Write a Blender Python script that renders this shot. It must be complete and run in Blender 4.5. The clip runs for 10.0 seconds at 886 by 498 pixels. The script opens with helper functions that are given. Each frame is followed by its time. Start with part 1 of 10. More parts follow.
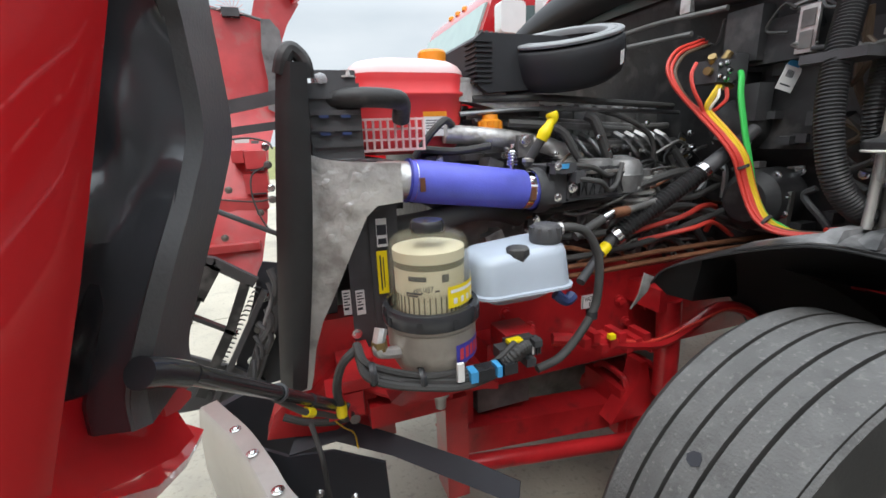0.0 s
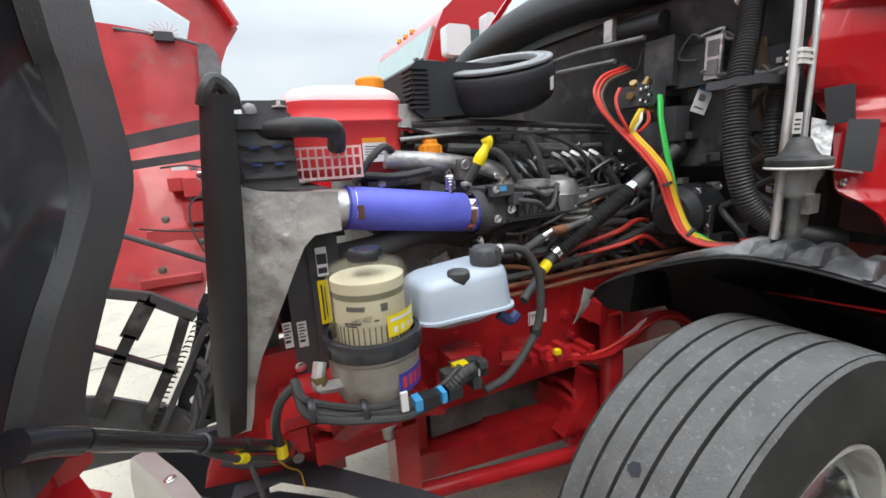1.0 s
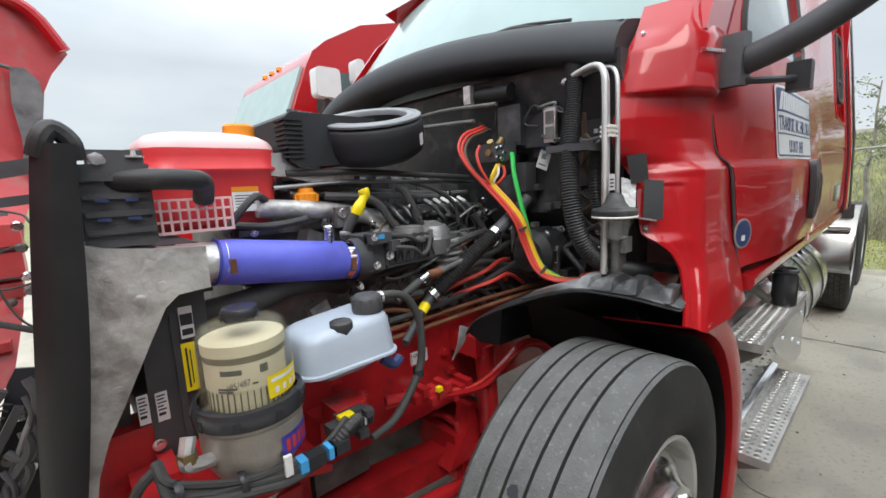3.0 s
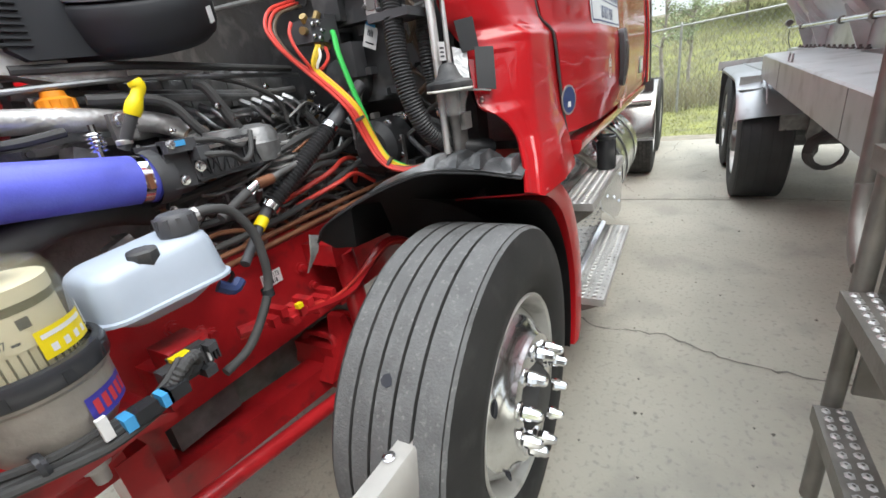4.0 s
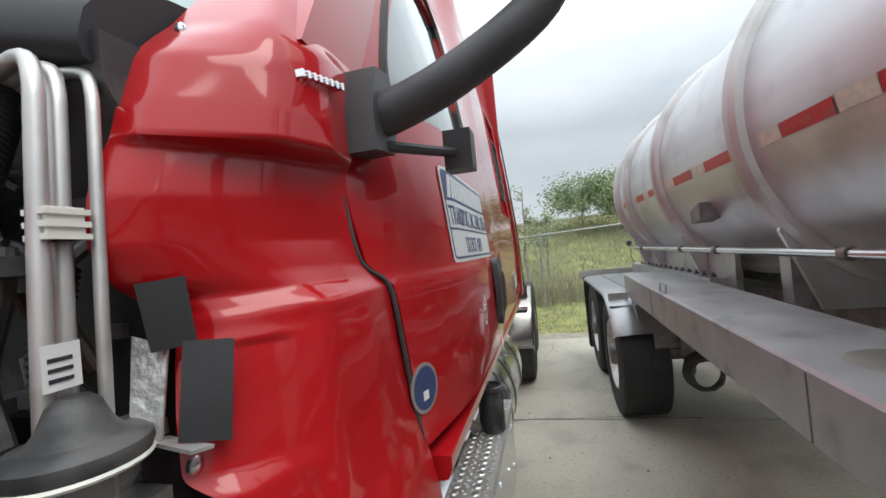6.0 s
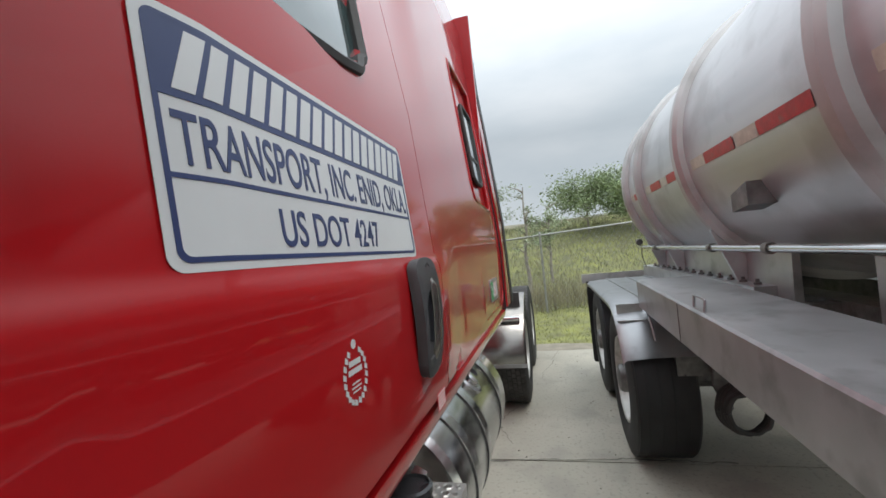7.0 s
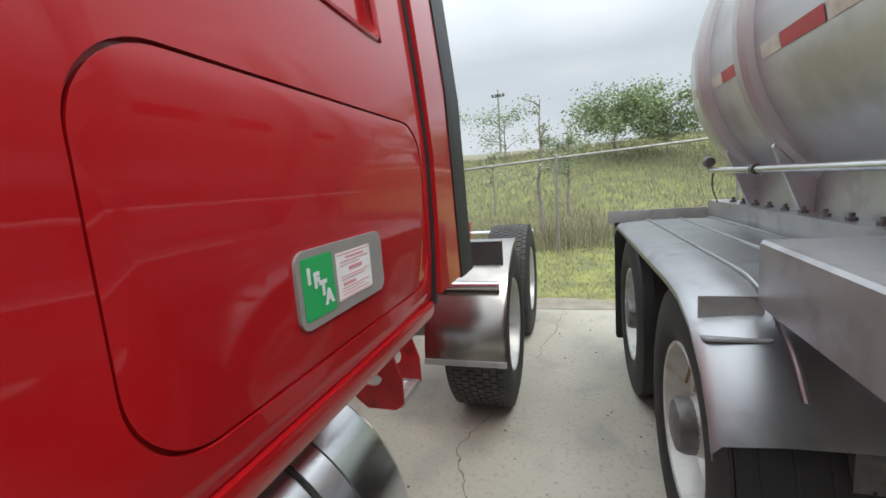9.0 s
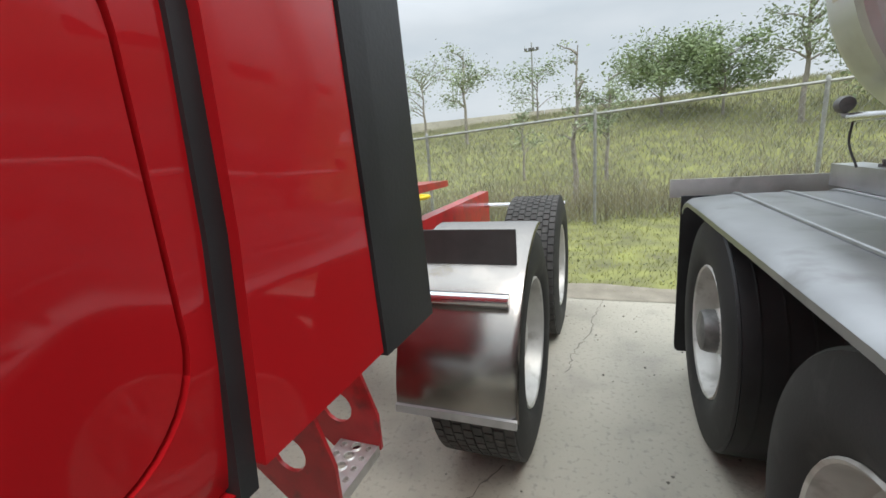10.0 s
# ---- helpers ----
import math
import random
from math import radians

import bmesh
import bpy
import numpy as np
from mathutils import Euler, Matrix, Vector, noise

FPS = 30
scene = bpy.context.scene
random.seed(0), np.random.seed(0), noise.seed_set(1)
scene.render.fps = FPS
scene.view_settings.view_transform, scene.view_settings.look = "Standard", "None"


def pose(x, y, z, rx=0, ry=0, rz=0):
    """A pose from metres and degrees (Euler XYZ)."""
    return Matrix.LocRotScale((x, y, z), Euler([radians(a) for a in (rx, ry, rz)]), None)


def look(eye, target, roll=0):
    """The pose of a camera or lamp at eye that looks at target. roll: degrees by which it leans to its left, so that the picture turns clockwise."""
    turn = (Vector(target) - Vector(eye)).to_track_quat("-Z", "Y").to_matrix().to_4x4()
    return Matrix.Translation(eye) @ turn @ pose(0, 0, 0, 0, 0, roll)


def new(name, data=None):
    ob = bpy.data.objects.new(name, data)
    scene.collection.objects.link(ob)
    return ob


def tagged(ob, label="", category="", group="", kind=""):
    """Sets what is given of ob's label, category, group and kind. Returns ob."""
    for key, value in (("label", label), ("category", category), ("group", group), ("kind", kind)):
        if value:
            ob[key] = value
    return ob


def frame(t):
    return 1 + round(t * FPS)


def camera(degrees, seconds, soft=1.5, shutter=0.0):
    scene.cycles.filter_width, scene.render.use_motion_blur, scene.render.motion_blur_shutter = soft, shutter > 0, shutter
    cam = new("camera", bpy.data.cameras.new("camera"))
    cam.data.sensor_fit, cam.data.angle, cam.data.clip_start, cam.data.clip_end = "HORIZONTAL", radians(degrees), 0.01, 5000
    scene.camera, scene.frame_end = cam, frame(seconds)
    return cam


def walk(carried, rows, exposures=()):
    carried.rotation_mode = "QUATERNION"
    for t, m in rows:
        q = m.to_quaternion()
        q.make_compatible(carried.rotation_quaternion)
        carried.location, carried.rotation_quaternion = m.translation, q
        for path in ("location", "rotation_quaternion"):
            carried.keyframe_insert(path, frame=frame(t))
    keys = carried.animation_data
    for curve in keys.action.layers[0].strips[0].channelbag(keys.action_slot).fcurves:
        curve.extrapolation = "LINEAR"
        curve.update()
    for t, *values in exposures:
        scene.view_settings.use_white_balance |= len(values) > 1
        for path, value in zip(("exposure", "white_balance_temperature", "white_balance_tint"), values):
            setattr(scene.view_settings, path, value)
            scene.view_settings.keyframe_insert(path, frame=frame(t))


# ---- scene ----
SOFT = 1.6
EXPOSURES = [(0.0, 0.35), (1.0, 0.42), (2.2, 0.36), (3.5, 0.28), (4.0, 0.78), (4.5, 0.85), (5.0, 0.7), (5.5, 0.36), (7.0, -0.1), (7.5, -0.05), (8.5, 0.15), (10.0, 0.15)]
cam = camera(93.04, 10.0, SOFT)
# seconds, eye, then the turn in degrees
PATH = [
    (0.0, -1.034, -1.497, 1.425, 75.24, 2.17, -19.82),
    (0.5, -1.032, -1.499, 1.425, 73.69, 2.83, -18.61),
    (1.0, -0.990, -1.512, 1.443, 77.21, 3.38, -25.61),
    (1.5, -0.985, -1.514, 1.474, 79.17, 2.40, -31.39),
    (2.0, -1.011, -1.514, 1.485, 80.00, 2.34, -33.04),
    (2.2, -1.023, -1.504, 1.490, 80.75, 2.51, -35.36),
    (3.3, -1.003, -1.548, 1.467, 78.69, 4.50, -46.41),
    (3.5, -0.979, -1.544, 1.434, 74.85, 6.93, -49.83),
    (4.0, -0.926, -1.542, 1.390, 68.23, 7.84, -61.80),
    (4.5, -0.856, -1.560, 1.407, 70.27, 7.16, -68.69),
    (5.0, -0.672, -1.566, 1.439, 76.19, 7.35, -71.84),
    (5.5, -0.458, -1.459, 1.508, 85.50, 6.25, -76.54),
    (5.7, -0.354, -1.439, 1.536, 90.01, 6.15, -77.16),
    (6.8, 0.433, -1.503, 1.518, 91.06, 4.80, -75.78),
    (7.0, 0.589, -1.534, 1.505, 91.07, 5.50, -75.76),
    (7.5, 0.963, -1.643, 1.482, 88.51, 8.07, -73.39),
    (8.0, 1.398, -1.606, 1.448, 82.80, 5.79, -73.98),
    (8.5, 1.825, -1.637, 1.450, 81.31, 5.65, -73.30),
    (9.0, 2.255, -1.586, 1.439, 81.35, 4.16, -73.45),
    (9.5, 2.684, -1.562, 1.416, 79.38, 4.38, -73.90),
    (10.0, 3.095, -1.518, 1.404, 76.78, 4.45, -69.39),
]
walk(cam, [(t, pose(x, y, z, rx, ry, rz)) for t, x, y, z, rx, ry, rz in PATH], EXPOSURES)


# ==== world ====
world = bpy.data.worlds.new("overcast_sky")
scene.world = world
world.use_nodes = True
wn, wl = world.node_tree.nodes, world.node_tree.links
wn.clear()
w_out, w_bg = wn.new("ShaderNodeOutputWorld"), wn.new("ShaderNodeBackground")
w_sky = wn.new("ShaderNodeTexSky")
w_sky.sky_type, w_sky.sun_disc = "NISHITA", False
w_sky.sun_elevation, w_sky.sun_rotation = radians(55), radians(200)
w_sky.air_density, w_sky.dust_density = 1.0, 3.0
w_scale = wn.new("ShaderNodeVectorMath")
w_scale.operation = "SCALE"
w_scale.inputs["Scale"].default_value = 0.10
w_co, w_map, w_noise = wn.new("ShaderNodeTexCoord"), wn.new("ShaderNodeMapping"), wn.new("ShaderNodeTexNoise")
w_map.inputs["Scale"].default_value = (1.6, 1.6, 5.0)
w_noise.inputs["Scale"].default_value, w_noise.inputs["Detail"].default_value = 1.7, 5.0
w_ramp, w_mix = wn.new("ShaderNodeValToRGB"), wn.new("ShaderNodeMix")
w_ramp.color_ramp.elements[0].position, w_ramp.color_ramp.elements[0].color = 0.30, (0.615, 0.69, 0.75, 1)
w_ramp.color_ramp.elements[1].position, w_ramp.color_ramp.elements[1].color = 0.68, (0.775, 0.83, 0.875, 1)
w_mix.data_type = "RGBA"
w_mix.inputs["Factor"].default_value = 0.93
wl.new(w_co.outputs["Generated"], w_map.inputs["Vector"])
wl.new(w_map.outputs["Vector"], w_noise.inputs["Vector"])
wl.new(w_noise.outputs["Fac"], w_ramp.inputs["Fac"])
wl.new(w_sky.outputs["Color"], w_scale.inputs[0])
wl.new(w_scale.outputs["Vector"], w_mix.inputs["A"])
# an overcast dome: brighter overhead than at the horizon
w_sep, w_up = wn.new("ShaderNodeSeparateXYZ"), wn.new("ShaderNodeMapRange")
w_up.inputs["From Min"].default_value, w_up.inputs["From Max"].default_value = 0.25, 1.0
w_up.inputs["To Min"].default_value, w_up.inputs["To Max"].default_value = 0.90, 3.4
w_dome = wn.new("ShaderNodeVectorMath")
w_dome.operation = "SCALE"
wl.new(w_co.outputs["Generated"], w_sep.inputs["Vector"])
wl.new(w_sep.outputs["Z"], w_up.inputs["Value"])
wl.new(w_ramp.outputs["Color"], w_dome.inputs[0])
wl.new(w_up.outputs["Result"], w_dome.inputs["Scale"])
wl.new(w_dome.outputs["Vector"], w_mix.inputs["B"])
wl.new(w_mix.outputs["Result"], w_bg.inputs["Color"])
w_bg.inputs["Strength"].default_value = 1.0
wl.new(w_bg.outputs["Background"], w_out.inputs["Surface"])
sun_data = bpy.data.lights.new("sun", "SUN")
sun_data.energy, sun_data.angle, sun_data.color = 1.2, radians(30), (1.0, 0.96, 0.9)
sun = new("sun", sun_data)
sun.matrix_world = look((-4.0, -5.5, 11.0), (0, 0, 0))


# ==== materials ====
def mat(name, col, rough=0.5, metal=0.0, var=0.15, scale=4.0, bump=0.05, bscale=80.0, coat=0.0, stretch=(1, 1, 1), alpha=1.0, trans=0.0, ior=1.45, col2=None, dirt=None, rvar=0.1, island=0.0, speck=None):
    m = bpy.data.materials.new(name)
    m.use_nodes = True
    nt, ln = m.node_tree.nodes, m.node_tree.links
    bs = nt["Principled BSDF"]
    co, mp = nt.new("ShaderNodeTexCoord"), nt.new("ShaderNodeMapping")
    mp.inputs["Scale"].default_value = stretch
    ln.new(co.outputs["Object"], mp.inputs["Vector"])
    n1, n2 = nt.new("ShaderNodeTexNoise"), nt.new("ShaderNodeTexNoise")
    n1.inputs["Scale"].default_value, n1.inputs["Detail"].default_value = scale, 6.0
    n2.inputs["Scale"].default_value, n2.inputs["Detail"].default_value = bscale, 4.0
    for n in (n1, n2):
        ln.new(mp.outputs["Vector"], n.inputs["Vector"])
    mx = nt.new("ShaderNodeMix")
    mx.data_type = "RGBA"
    lo = tuple(c * (1 - var) for c in col)
    hi = tuple(min(1, c * (1 + var)) for c in (col2 or col))
    mx.inputs["A"].default_value, mx.inputs["B"].default_value = (*lo, 1), (*hi, 1)
    rp = nt.new("ShaderNodeMapRange")
    rp.inputs["From Min"].default_value, rp.inputs["From Max"].default_value = 0.3, 0.7
    ln.new(n1.outputs["Fac"], rp.inputs["Value"])
    ln.new(rp.outputs["Result"], mx.inputs["Factor"])
    last = mx.outputs["Result"]
    for dirt in [d for d in (dirt, speck) if d]:
        n3 = nt.new("ShaderNodeTexNoise")
        n3.inputs["Scale"].default_value, n3.inputs["Detail"].default_value = dirt[1], 8.0
        ln.new(co.outputs["Object"], n3.inputs["Vector"])
        r3 = nt.new("ShaderNodeMapRange")
        r3.inputs["From Min"].default_value, r3.inputs["From Max"].default_value = dirt[2], dirt[2] + 0.14
        r3.inputs["To Max"].default_value = dirt[3]
        ln.new(n3.outputs["Fac"], r3.inputs["Value"])
        m3 = nt.new("ShaderNodeMix")
        m3.data_type = "RGBA"
        m3.inputs["B"].default_value = (*dirt[0], 1)
        ln.new(r3.outputs["Result"], m3.inputs["Factor"])
        ln.new(last, m3.inputs["A"])
        last = m3.outputs["Result"]
    if island:
        gi, hs = nt.new("ShaderNodeObjectInfo"), nt.new("ShaderNodeHueSaturation")
        ri = nt.new("ShaderNodeMapRange")
        ri.inputs["To Min"].default_value, ri.inputs["To Max"].default_value = 1 - island, 1 + island
        ln.new(gi.outputs["Random"], ri.inputs["Value"])
        ln.new(ri.outputs["Result"], hs.inputs["Value"])
        ln.new(last, hs.inputs["Color"])
        last = hs.outputs["Color"]
    ln.new(last, bs.inputs["Base Color"])
    rr = nt.new("ShaderNodeMapRange")
    rr.inputs["To Min"].default_value, rr.inputs["To Max"].default_value = max(0.0, rough - rvar), min(1.0, rough + rvar)
    ln.new(n1.outputs["Fac"], rr.inputs["Value"])
    ln.new(rr.outputs["Result"], bs.inputs["Roughness"])
    bs.inputs["Metallic"].default_value, bs.inputs["IOR"].default_value = metal, ior
    bs.inputs["Coat Weight"].default_value, bs.inputs["Coat Roughness"].default_value = coat, 0.04
    bs.inputs["Transmission Weight"].default_value, bs.inputs["Alpha"].default_value = trans, alpha
    if bump:
        bp = nt.new("ShaderNodeBump")
        bp.inputs["Strength"].default_value, bp.inputs["Distance"].default_value = bump, 0.01
        ln.new(n2.outputs["Fac"], bp.inputs["Height"])
        ln.new(bp.outputs["Normal"], bs.inputs["Normal"])
    return m


RED = mat("red_gloss_paint", (0.41, 0.0085, 0.012), 0.32, coat=1.0, var=0.06, scale=2.0, bump=0.0, rvar=0.04)
RED.node_tree.nodes["Principled BSDF"].inputs["Specular IOR Level"].default_value = 0.12
RED.node_tree.nodes["Principled BSDF"].inputs["Coat IOR"].default_value = 1.40
RED_RAW = mat("red_inner_paint", (0.52, 0.06, 0.065), 0.38, coat=0.3, var=0.18, scale=7, bump=0.03, dirt=((0.35, 0.18, 0.16), 9, 0.55, 0.5))
RED_FRAME = mat("red_chassis_paint", (0.44, 0.016, 0.020), 0.35, coat=0.5, var=0.25, scale=9, bump=0.06, bscale=40, dirt=((0.10, 0.02, 0.02), 14, 0.56, 0.6))
BLACK = mat("black_moulded_plastic", (0.06, 0.06, 0.064), 0.5, var=0.3, scale=8, bump=0.12, bscale=300)
BLACK_GLOSS = mat("black_glossy_plastic", (0.03, 0.031, 0.034), 0.2, var=0.3, scale=5, bump=0.02)
DUSTY = mat("dusty_black_plastic", (0.03, 0.03, 0.031), 0.55, var=0.4, scale=12, bump=0.1, bscale=150, dirt=((0.12, 0.117, 0.113), 12, 0.5, 0.65))
DUSTGREY = mat("grey_road_dust_on_plastic", (0.17, 0.17, 0.172), 0.75, var=0.3, scale=14, bump=0.15, bscale=120, dirt=((0.06, 0.06, 0.06), 16, 0.55, 0.7))
RUBBER = mat("black_rubber", (0.052, 0.051, 0.050), 0.65, var=0.25, scale=10, bump=0.06, bscale=200)
TREAD = mat("worn_tyre_tread", (0.125, 0.125, 0.125), 0.85, var=0.16, scale=14, bump=0.35, bscale=160, dirt=((0.085, 0.085, 0.085), 22, 0.56, 0.6), speck=((0.24, 0.235, 0.225), 90, 0.58, 0.6))
HOSEBLACK = mat("smooth_black_hose", (0.020, 0.020, 0.021), 0.5, var=0.3, scale=9, bump=0.04, bscale=150)
COWL = mat("smooth_black_cowl", (0.020, 0.021, 0.024), 0.58, var=0.25, scale=5, bump=0.02)
PALERING = mat("pale_grey_rubber_face", (0.24, 0.25, 0.26), 0.6, var=0.12, scale=12, bump=0.05, dirt=((0.20, 0.20, 0.20), 14, 0.58, 0.5))
RINGSTEEL = mat("warm_dull_steel", (0.50, 0.49, 0.48), 0.48, 0.6, var=0.10, scale=3, bump=0.03, bscale=30, dirt=((0.30, 0.28, 0.26), 4, 0.54, 0.5))
LINERTOP = mat("dusty_liner_top", (0.045, 0.046, 0.048), 0.42, var=0.4, scale=9, bump=0.12, bscale=90, dirt=((0.27, 0.27, 0.275), 9, 0.50, 0.75))
DRIVETREAD = mat("dark_lugged_tread", (0.065, 0.063, 0.060), 0.85, var=0.25, scale=9, bump=0.2, bscale=120, dirt=((0.12, 0.115, 0.105), 14, 0.55, 0.5))
SIDEWALL = mat("tyre_sidewall", (0.022, 0.0215, 0.021), 0.7, var=0.3, scale=9, bump=0.06, bscale=120, dirt=((0.05, 0.049, 0.046), 11, 0.56, 0.5))
CHROME = mat("chrome", (0.82, 0.82, 0.83), 0.06, 1.0, var=0.04, scale=20, bump=0.0, rvar=0.04)
ALU = mat("polished_aluminium", (0.72, 0.72, 0.73), 0.2, 1.0, var=0.08, scale=10, bump=0.02, stretch=(0.3, 6, 6), rvar=0.08)
CASTALU = mat("cast_aluminium", (0.60, 0.59, 0.575), 0.42, 0.7, var=0.26, scale=11, bump=0.5, bscale=45, dirt=((0.20, 0.175, 0.165), 13, 0.53, 0.65))
POLISH = mat("polished_stainless", (0.31, 0.29, 0.27), 0.22, 1.0, var=0.06, scale=6, bump=0.01, dirt=((0.40, 0.37, 0.33), 7, 0.55, 0.4), rvar=0.06)
STAIN = mat("stainless_shell", (0.66, 0.665, 0.675), 0.38, 0.8, var=0.10, scale=2.5, bump=0.03, bscale=30, stretch=(0.25, 3, 3), dirt=((0.34, 0.33, 0.32), 3, 0.52, 0.4), rvar=0.08)
FENDERALU = mat("dark_scuffed_aluminium", (0.34, 0.345, 0.355), 0.36, 0.9, var=0.16, scale=4, bump=0.10, bscale=9, dirt=((0.17, 0.165, 0.16), 6, 0.53, 0.5))
GLOSSLINER = mat("glossy_black_liner", (0.05, 0.052, 0.057), 0.12, var=0.2, scale=5, bump=0.03, bscale=25, coat=1.0)
FLANGE = mat("matte_grey_black_flange", (0.075, 0.074, 0.075), 0.55, var=0.2, scale=6, bump=0.10, bscale=250)
GREYPAINT = mat("dull_aluminium_sheet", (0.47, 0.475, 0.485), 0.36, 0.75, var=0.14, scale=5, bump=0.06, bscale=25, dirt=((0.22, 0.215, 0.21), 6, 0.53, 0.5))
STEPALU = mat("punched_step_aluminium", (0.58, 0.57, 0.55), 0.42, 0.7, var=0.12, scale=9, bump=0.06, bscale=60, dirt=((0.30, 0.28, 0.25), 8, 0.55, 0.5))
STEELBAR = mat("weathered_steel_bar", (0.21, 0.195, 0.175), 0.45, 0.6, var=0.2, scale=12, bump=0.12, bscale=90, dirt=((0.15, 0.135, 0.115), 9, 0.52, 0.6))
WHEELPOL = mat("polished_wheel_aluminium", (0.80, 0.80, 0.80), 0.16, 1.0, var=0.05, scale=14, bump=0.02, bscale=40, rvar=0.08, dirt=((0.45, 0.42, 0.38), 16, 0.60, 0.5))
WHEELALU = mat("dull_white_rim", (0.55, 0.54, 0.51), 0.4, 0.35, var=0.15, scale=9, bump=0.05, dirt=((0.25, 0.23, 0.2), 11, 0.55, 0.6))
IRON = mat("dark_iron", (0.17, 0.165, 0.16), 0.5, 0.5, var=0.4, scale=14, bump=0.2, bscale=60, dirt=((0.13, 0.12, 0.11), 18, 0.56, 0.5))
ENGINE = mat("oily_engine_casting", (0.20, 0.198, 0.197), 0.42, 0.4, var=0.5, scale=11, bump=0.3, bscale=50, dirt=((0.24, 0.23, 0.22), 15, 0.54, 0.6))
LINE = mat("steel_fuel_line", (0.30, 0.30, 0.30), 0.4, 0.9, var=0.2, scale=20, bump=0.05)
COPPER = mat("rusty_brown_pipe", (0.20, 0.085, 0.045), 0.5, 0.4, var=0.3, scale=18, bump=0.1)
BRASS = mat("brass_fitting", (0.30, 0.215, 0.095), 0.45, 0.8, var=0.2, scale=25, bump=0.05)
BLUE = mat("blue_silicone", (0.115, 0.13, 0.60), 0.38, var=0.10, scale=18, bump=0.08, bscale=220)
BLUEDARK = mat("blue_silicone_rim", (0.035, 0.04, 0.30), 0.45, var=0.1, bump=0.05)
WHITEPLAS = mat("milky_white_plastic", (0.42, 0.475, 0.55), 0.38, var=0.06, scale=9, bump=0.03, bscale=60)
COOLANT = mat("red_coolant_in_bottle", (0.72, 0.055, 0.06), 0.30, var=0.10, scale=5, bump=0.02)
# pale plastic; on the bottle top its whiteness carries lens haze
PALEPLAS = mat("pale_plastic_and_haze", (0.78, 0.52, 0.52), 0.35, var=0.07, scale=7, bump=0.02)
ORANGE = mat("orange_plastic_cap", (0.75, 0.27, 0.02), 0.4, var=0.1, bump=0.03)
YELLOW = mat("yellow_plastic", (0.85, 0.66, 0.01), 0.4, var=0.08, bump=0.03)
GREEN = mat("green_air_line", (0.05, 0.52, 0.10), 0.35, var=0.08, bump=0.0)
WIRERED = mat("red_air_line", (0.60, 0.055, 0.04), 0.35, var=0.1, bump=0.0)
WIREYEL = mat("yellow_air_line", (0.72, 0.50, 0.03), 0.35, var=0.1, bump=0.0)
WIREWHITE = mat("white_air_line", (0.75, 0.74, 0.68), 0.4, var=0.06, bump=0.0)
WIREBROWN = mat("brown_air_line", (0.11, 0.075, 0.05), 0.4, var=0.2, bump=0.0)
LABEL = mat("white_paper_label", (0.74, 0.73, 0.72), 0.6, var=0.05, scale=12, bump=0.0)
INK = mat("dark_ink", (0.03, 0.032, 0.04), 0.6, var=0.2, bump=0.0)
NAVY = mat("navy_vinyl", (0.035, 0.055, 0.15), 0.35, var=0.12, scale=6, bump=0.0)
SIGNWHITE = mat("white_vinyl", (0.66, 0.68, 0.68), 0.32, var=0.05, scale=5, bump=0.0)
REDINK = mat("red_ink", (0.55, 0.04, 0.05), 0.5, var=0.1, bump=0.0)
PINKINK = mat("faded_red_ink", (0.62, 0.28, 0.30), 0.5, var=0.1, bump=0.0)
GREENINK = mat("green_vinyl", (0.02, 0.36, 0.10), 0.35, var=0.08, bump=0.0)
GREYVINYL = mat("grey_vinyl_patch", (0.30, 0.275, 0.26), 0.45, 0.2, var=0.07, scale=7, bump=0.0)
TAPERED = mat("red_reflective_tape", (0.42, 0.03, 0.035), 0.35, var=0.2, scale=30, bump=0.06, bscale=300, dirt=((0.24, 0.12, 0.11), 20, 0.58, 0.6))
TAPEWHITE = mat("white_reflective_tape", (0.55, 0.52, 0.43), 0.35, var=0.15, scale=30, bump=0.06, bscale=300)
FILTERPAPER = mat("filter_element", (0.66, 0.60, 0.42), 0.6, var=0.12, scale=12, bump=0.05)
FILTERBASE = mat("greyish_cast_base", (0.34, 0.31, 0.275), 0.42, 0.3, var=0.2, scale=14, bump=0.15, bscale=60, dirt=((0.16, 0.14, 0.12), 14, 0.55, 0.5))
OLIVE = mat("dark_olive_band", (0.11, 0.10, 0.055), 0.5, var=0.2, bump=0.05)
BLUETAG = mat("blue_plastic", (0.06, 0.32, 0.62), 0.4, var=0.1, bump=0.0)
DECAL = mat("blue_decal", (0.05, 0.045, 0.32), 0.35, var=0.2, scale=60, bump=0.0)
CABDARK = mat("dark_firewall", (0.040, 0.040, 0.042), 0.55, 0.2, var=0.4, scale=7, bump=0.15, bscale=60, dirt=((0.12, 0.116, 0.112), 13, 0.54, 0.6))
SILVERFOIL = mat("silver_heat_shield", (0.48, 0.47, 0.46), 0.4, 0.8, var=0.2, scale=18, bump=0.2, bscale=50)


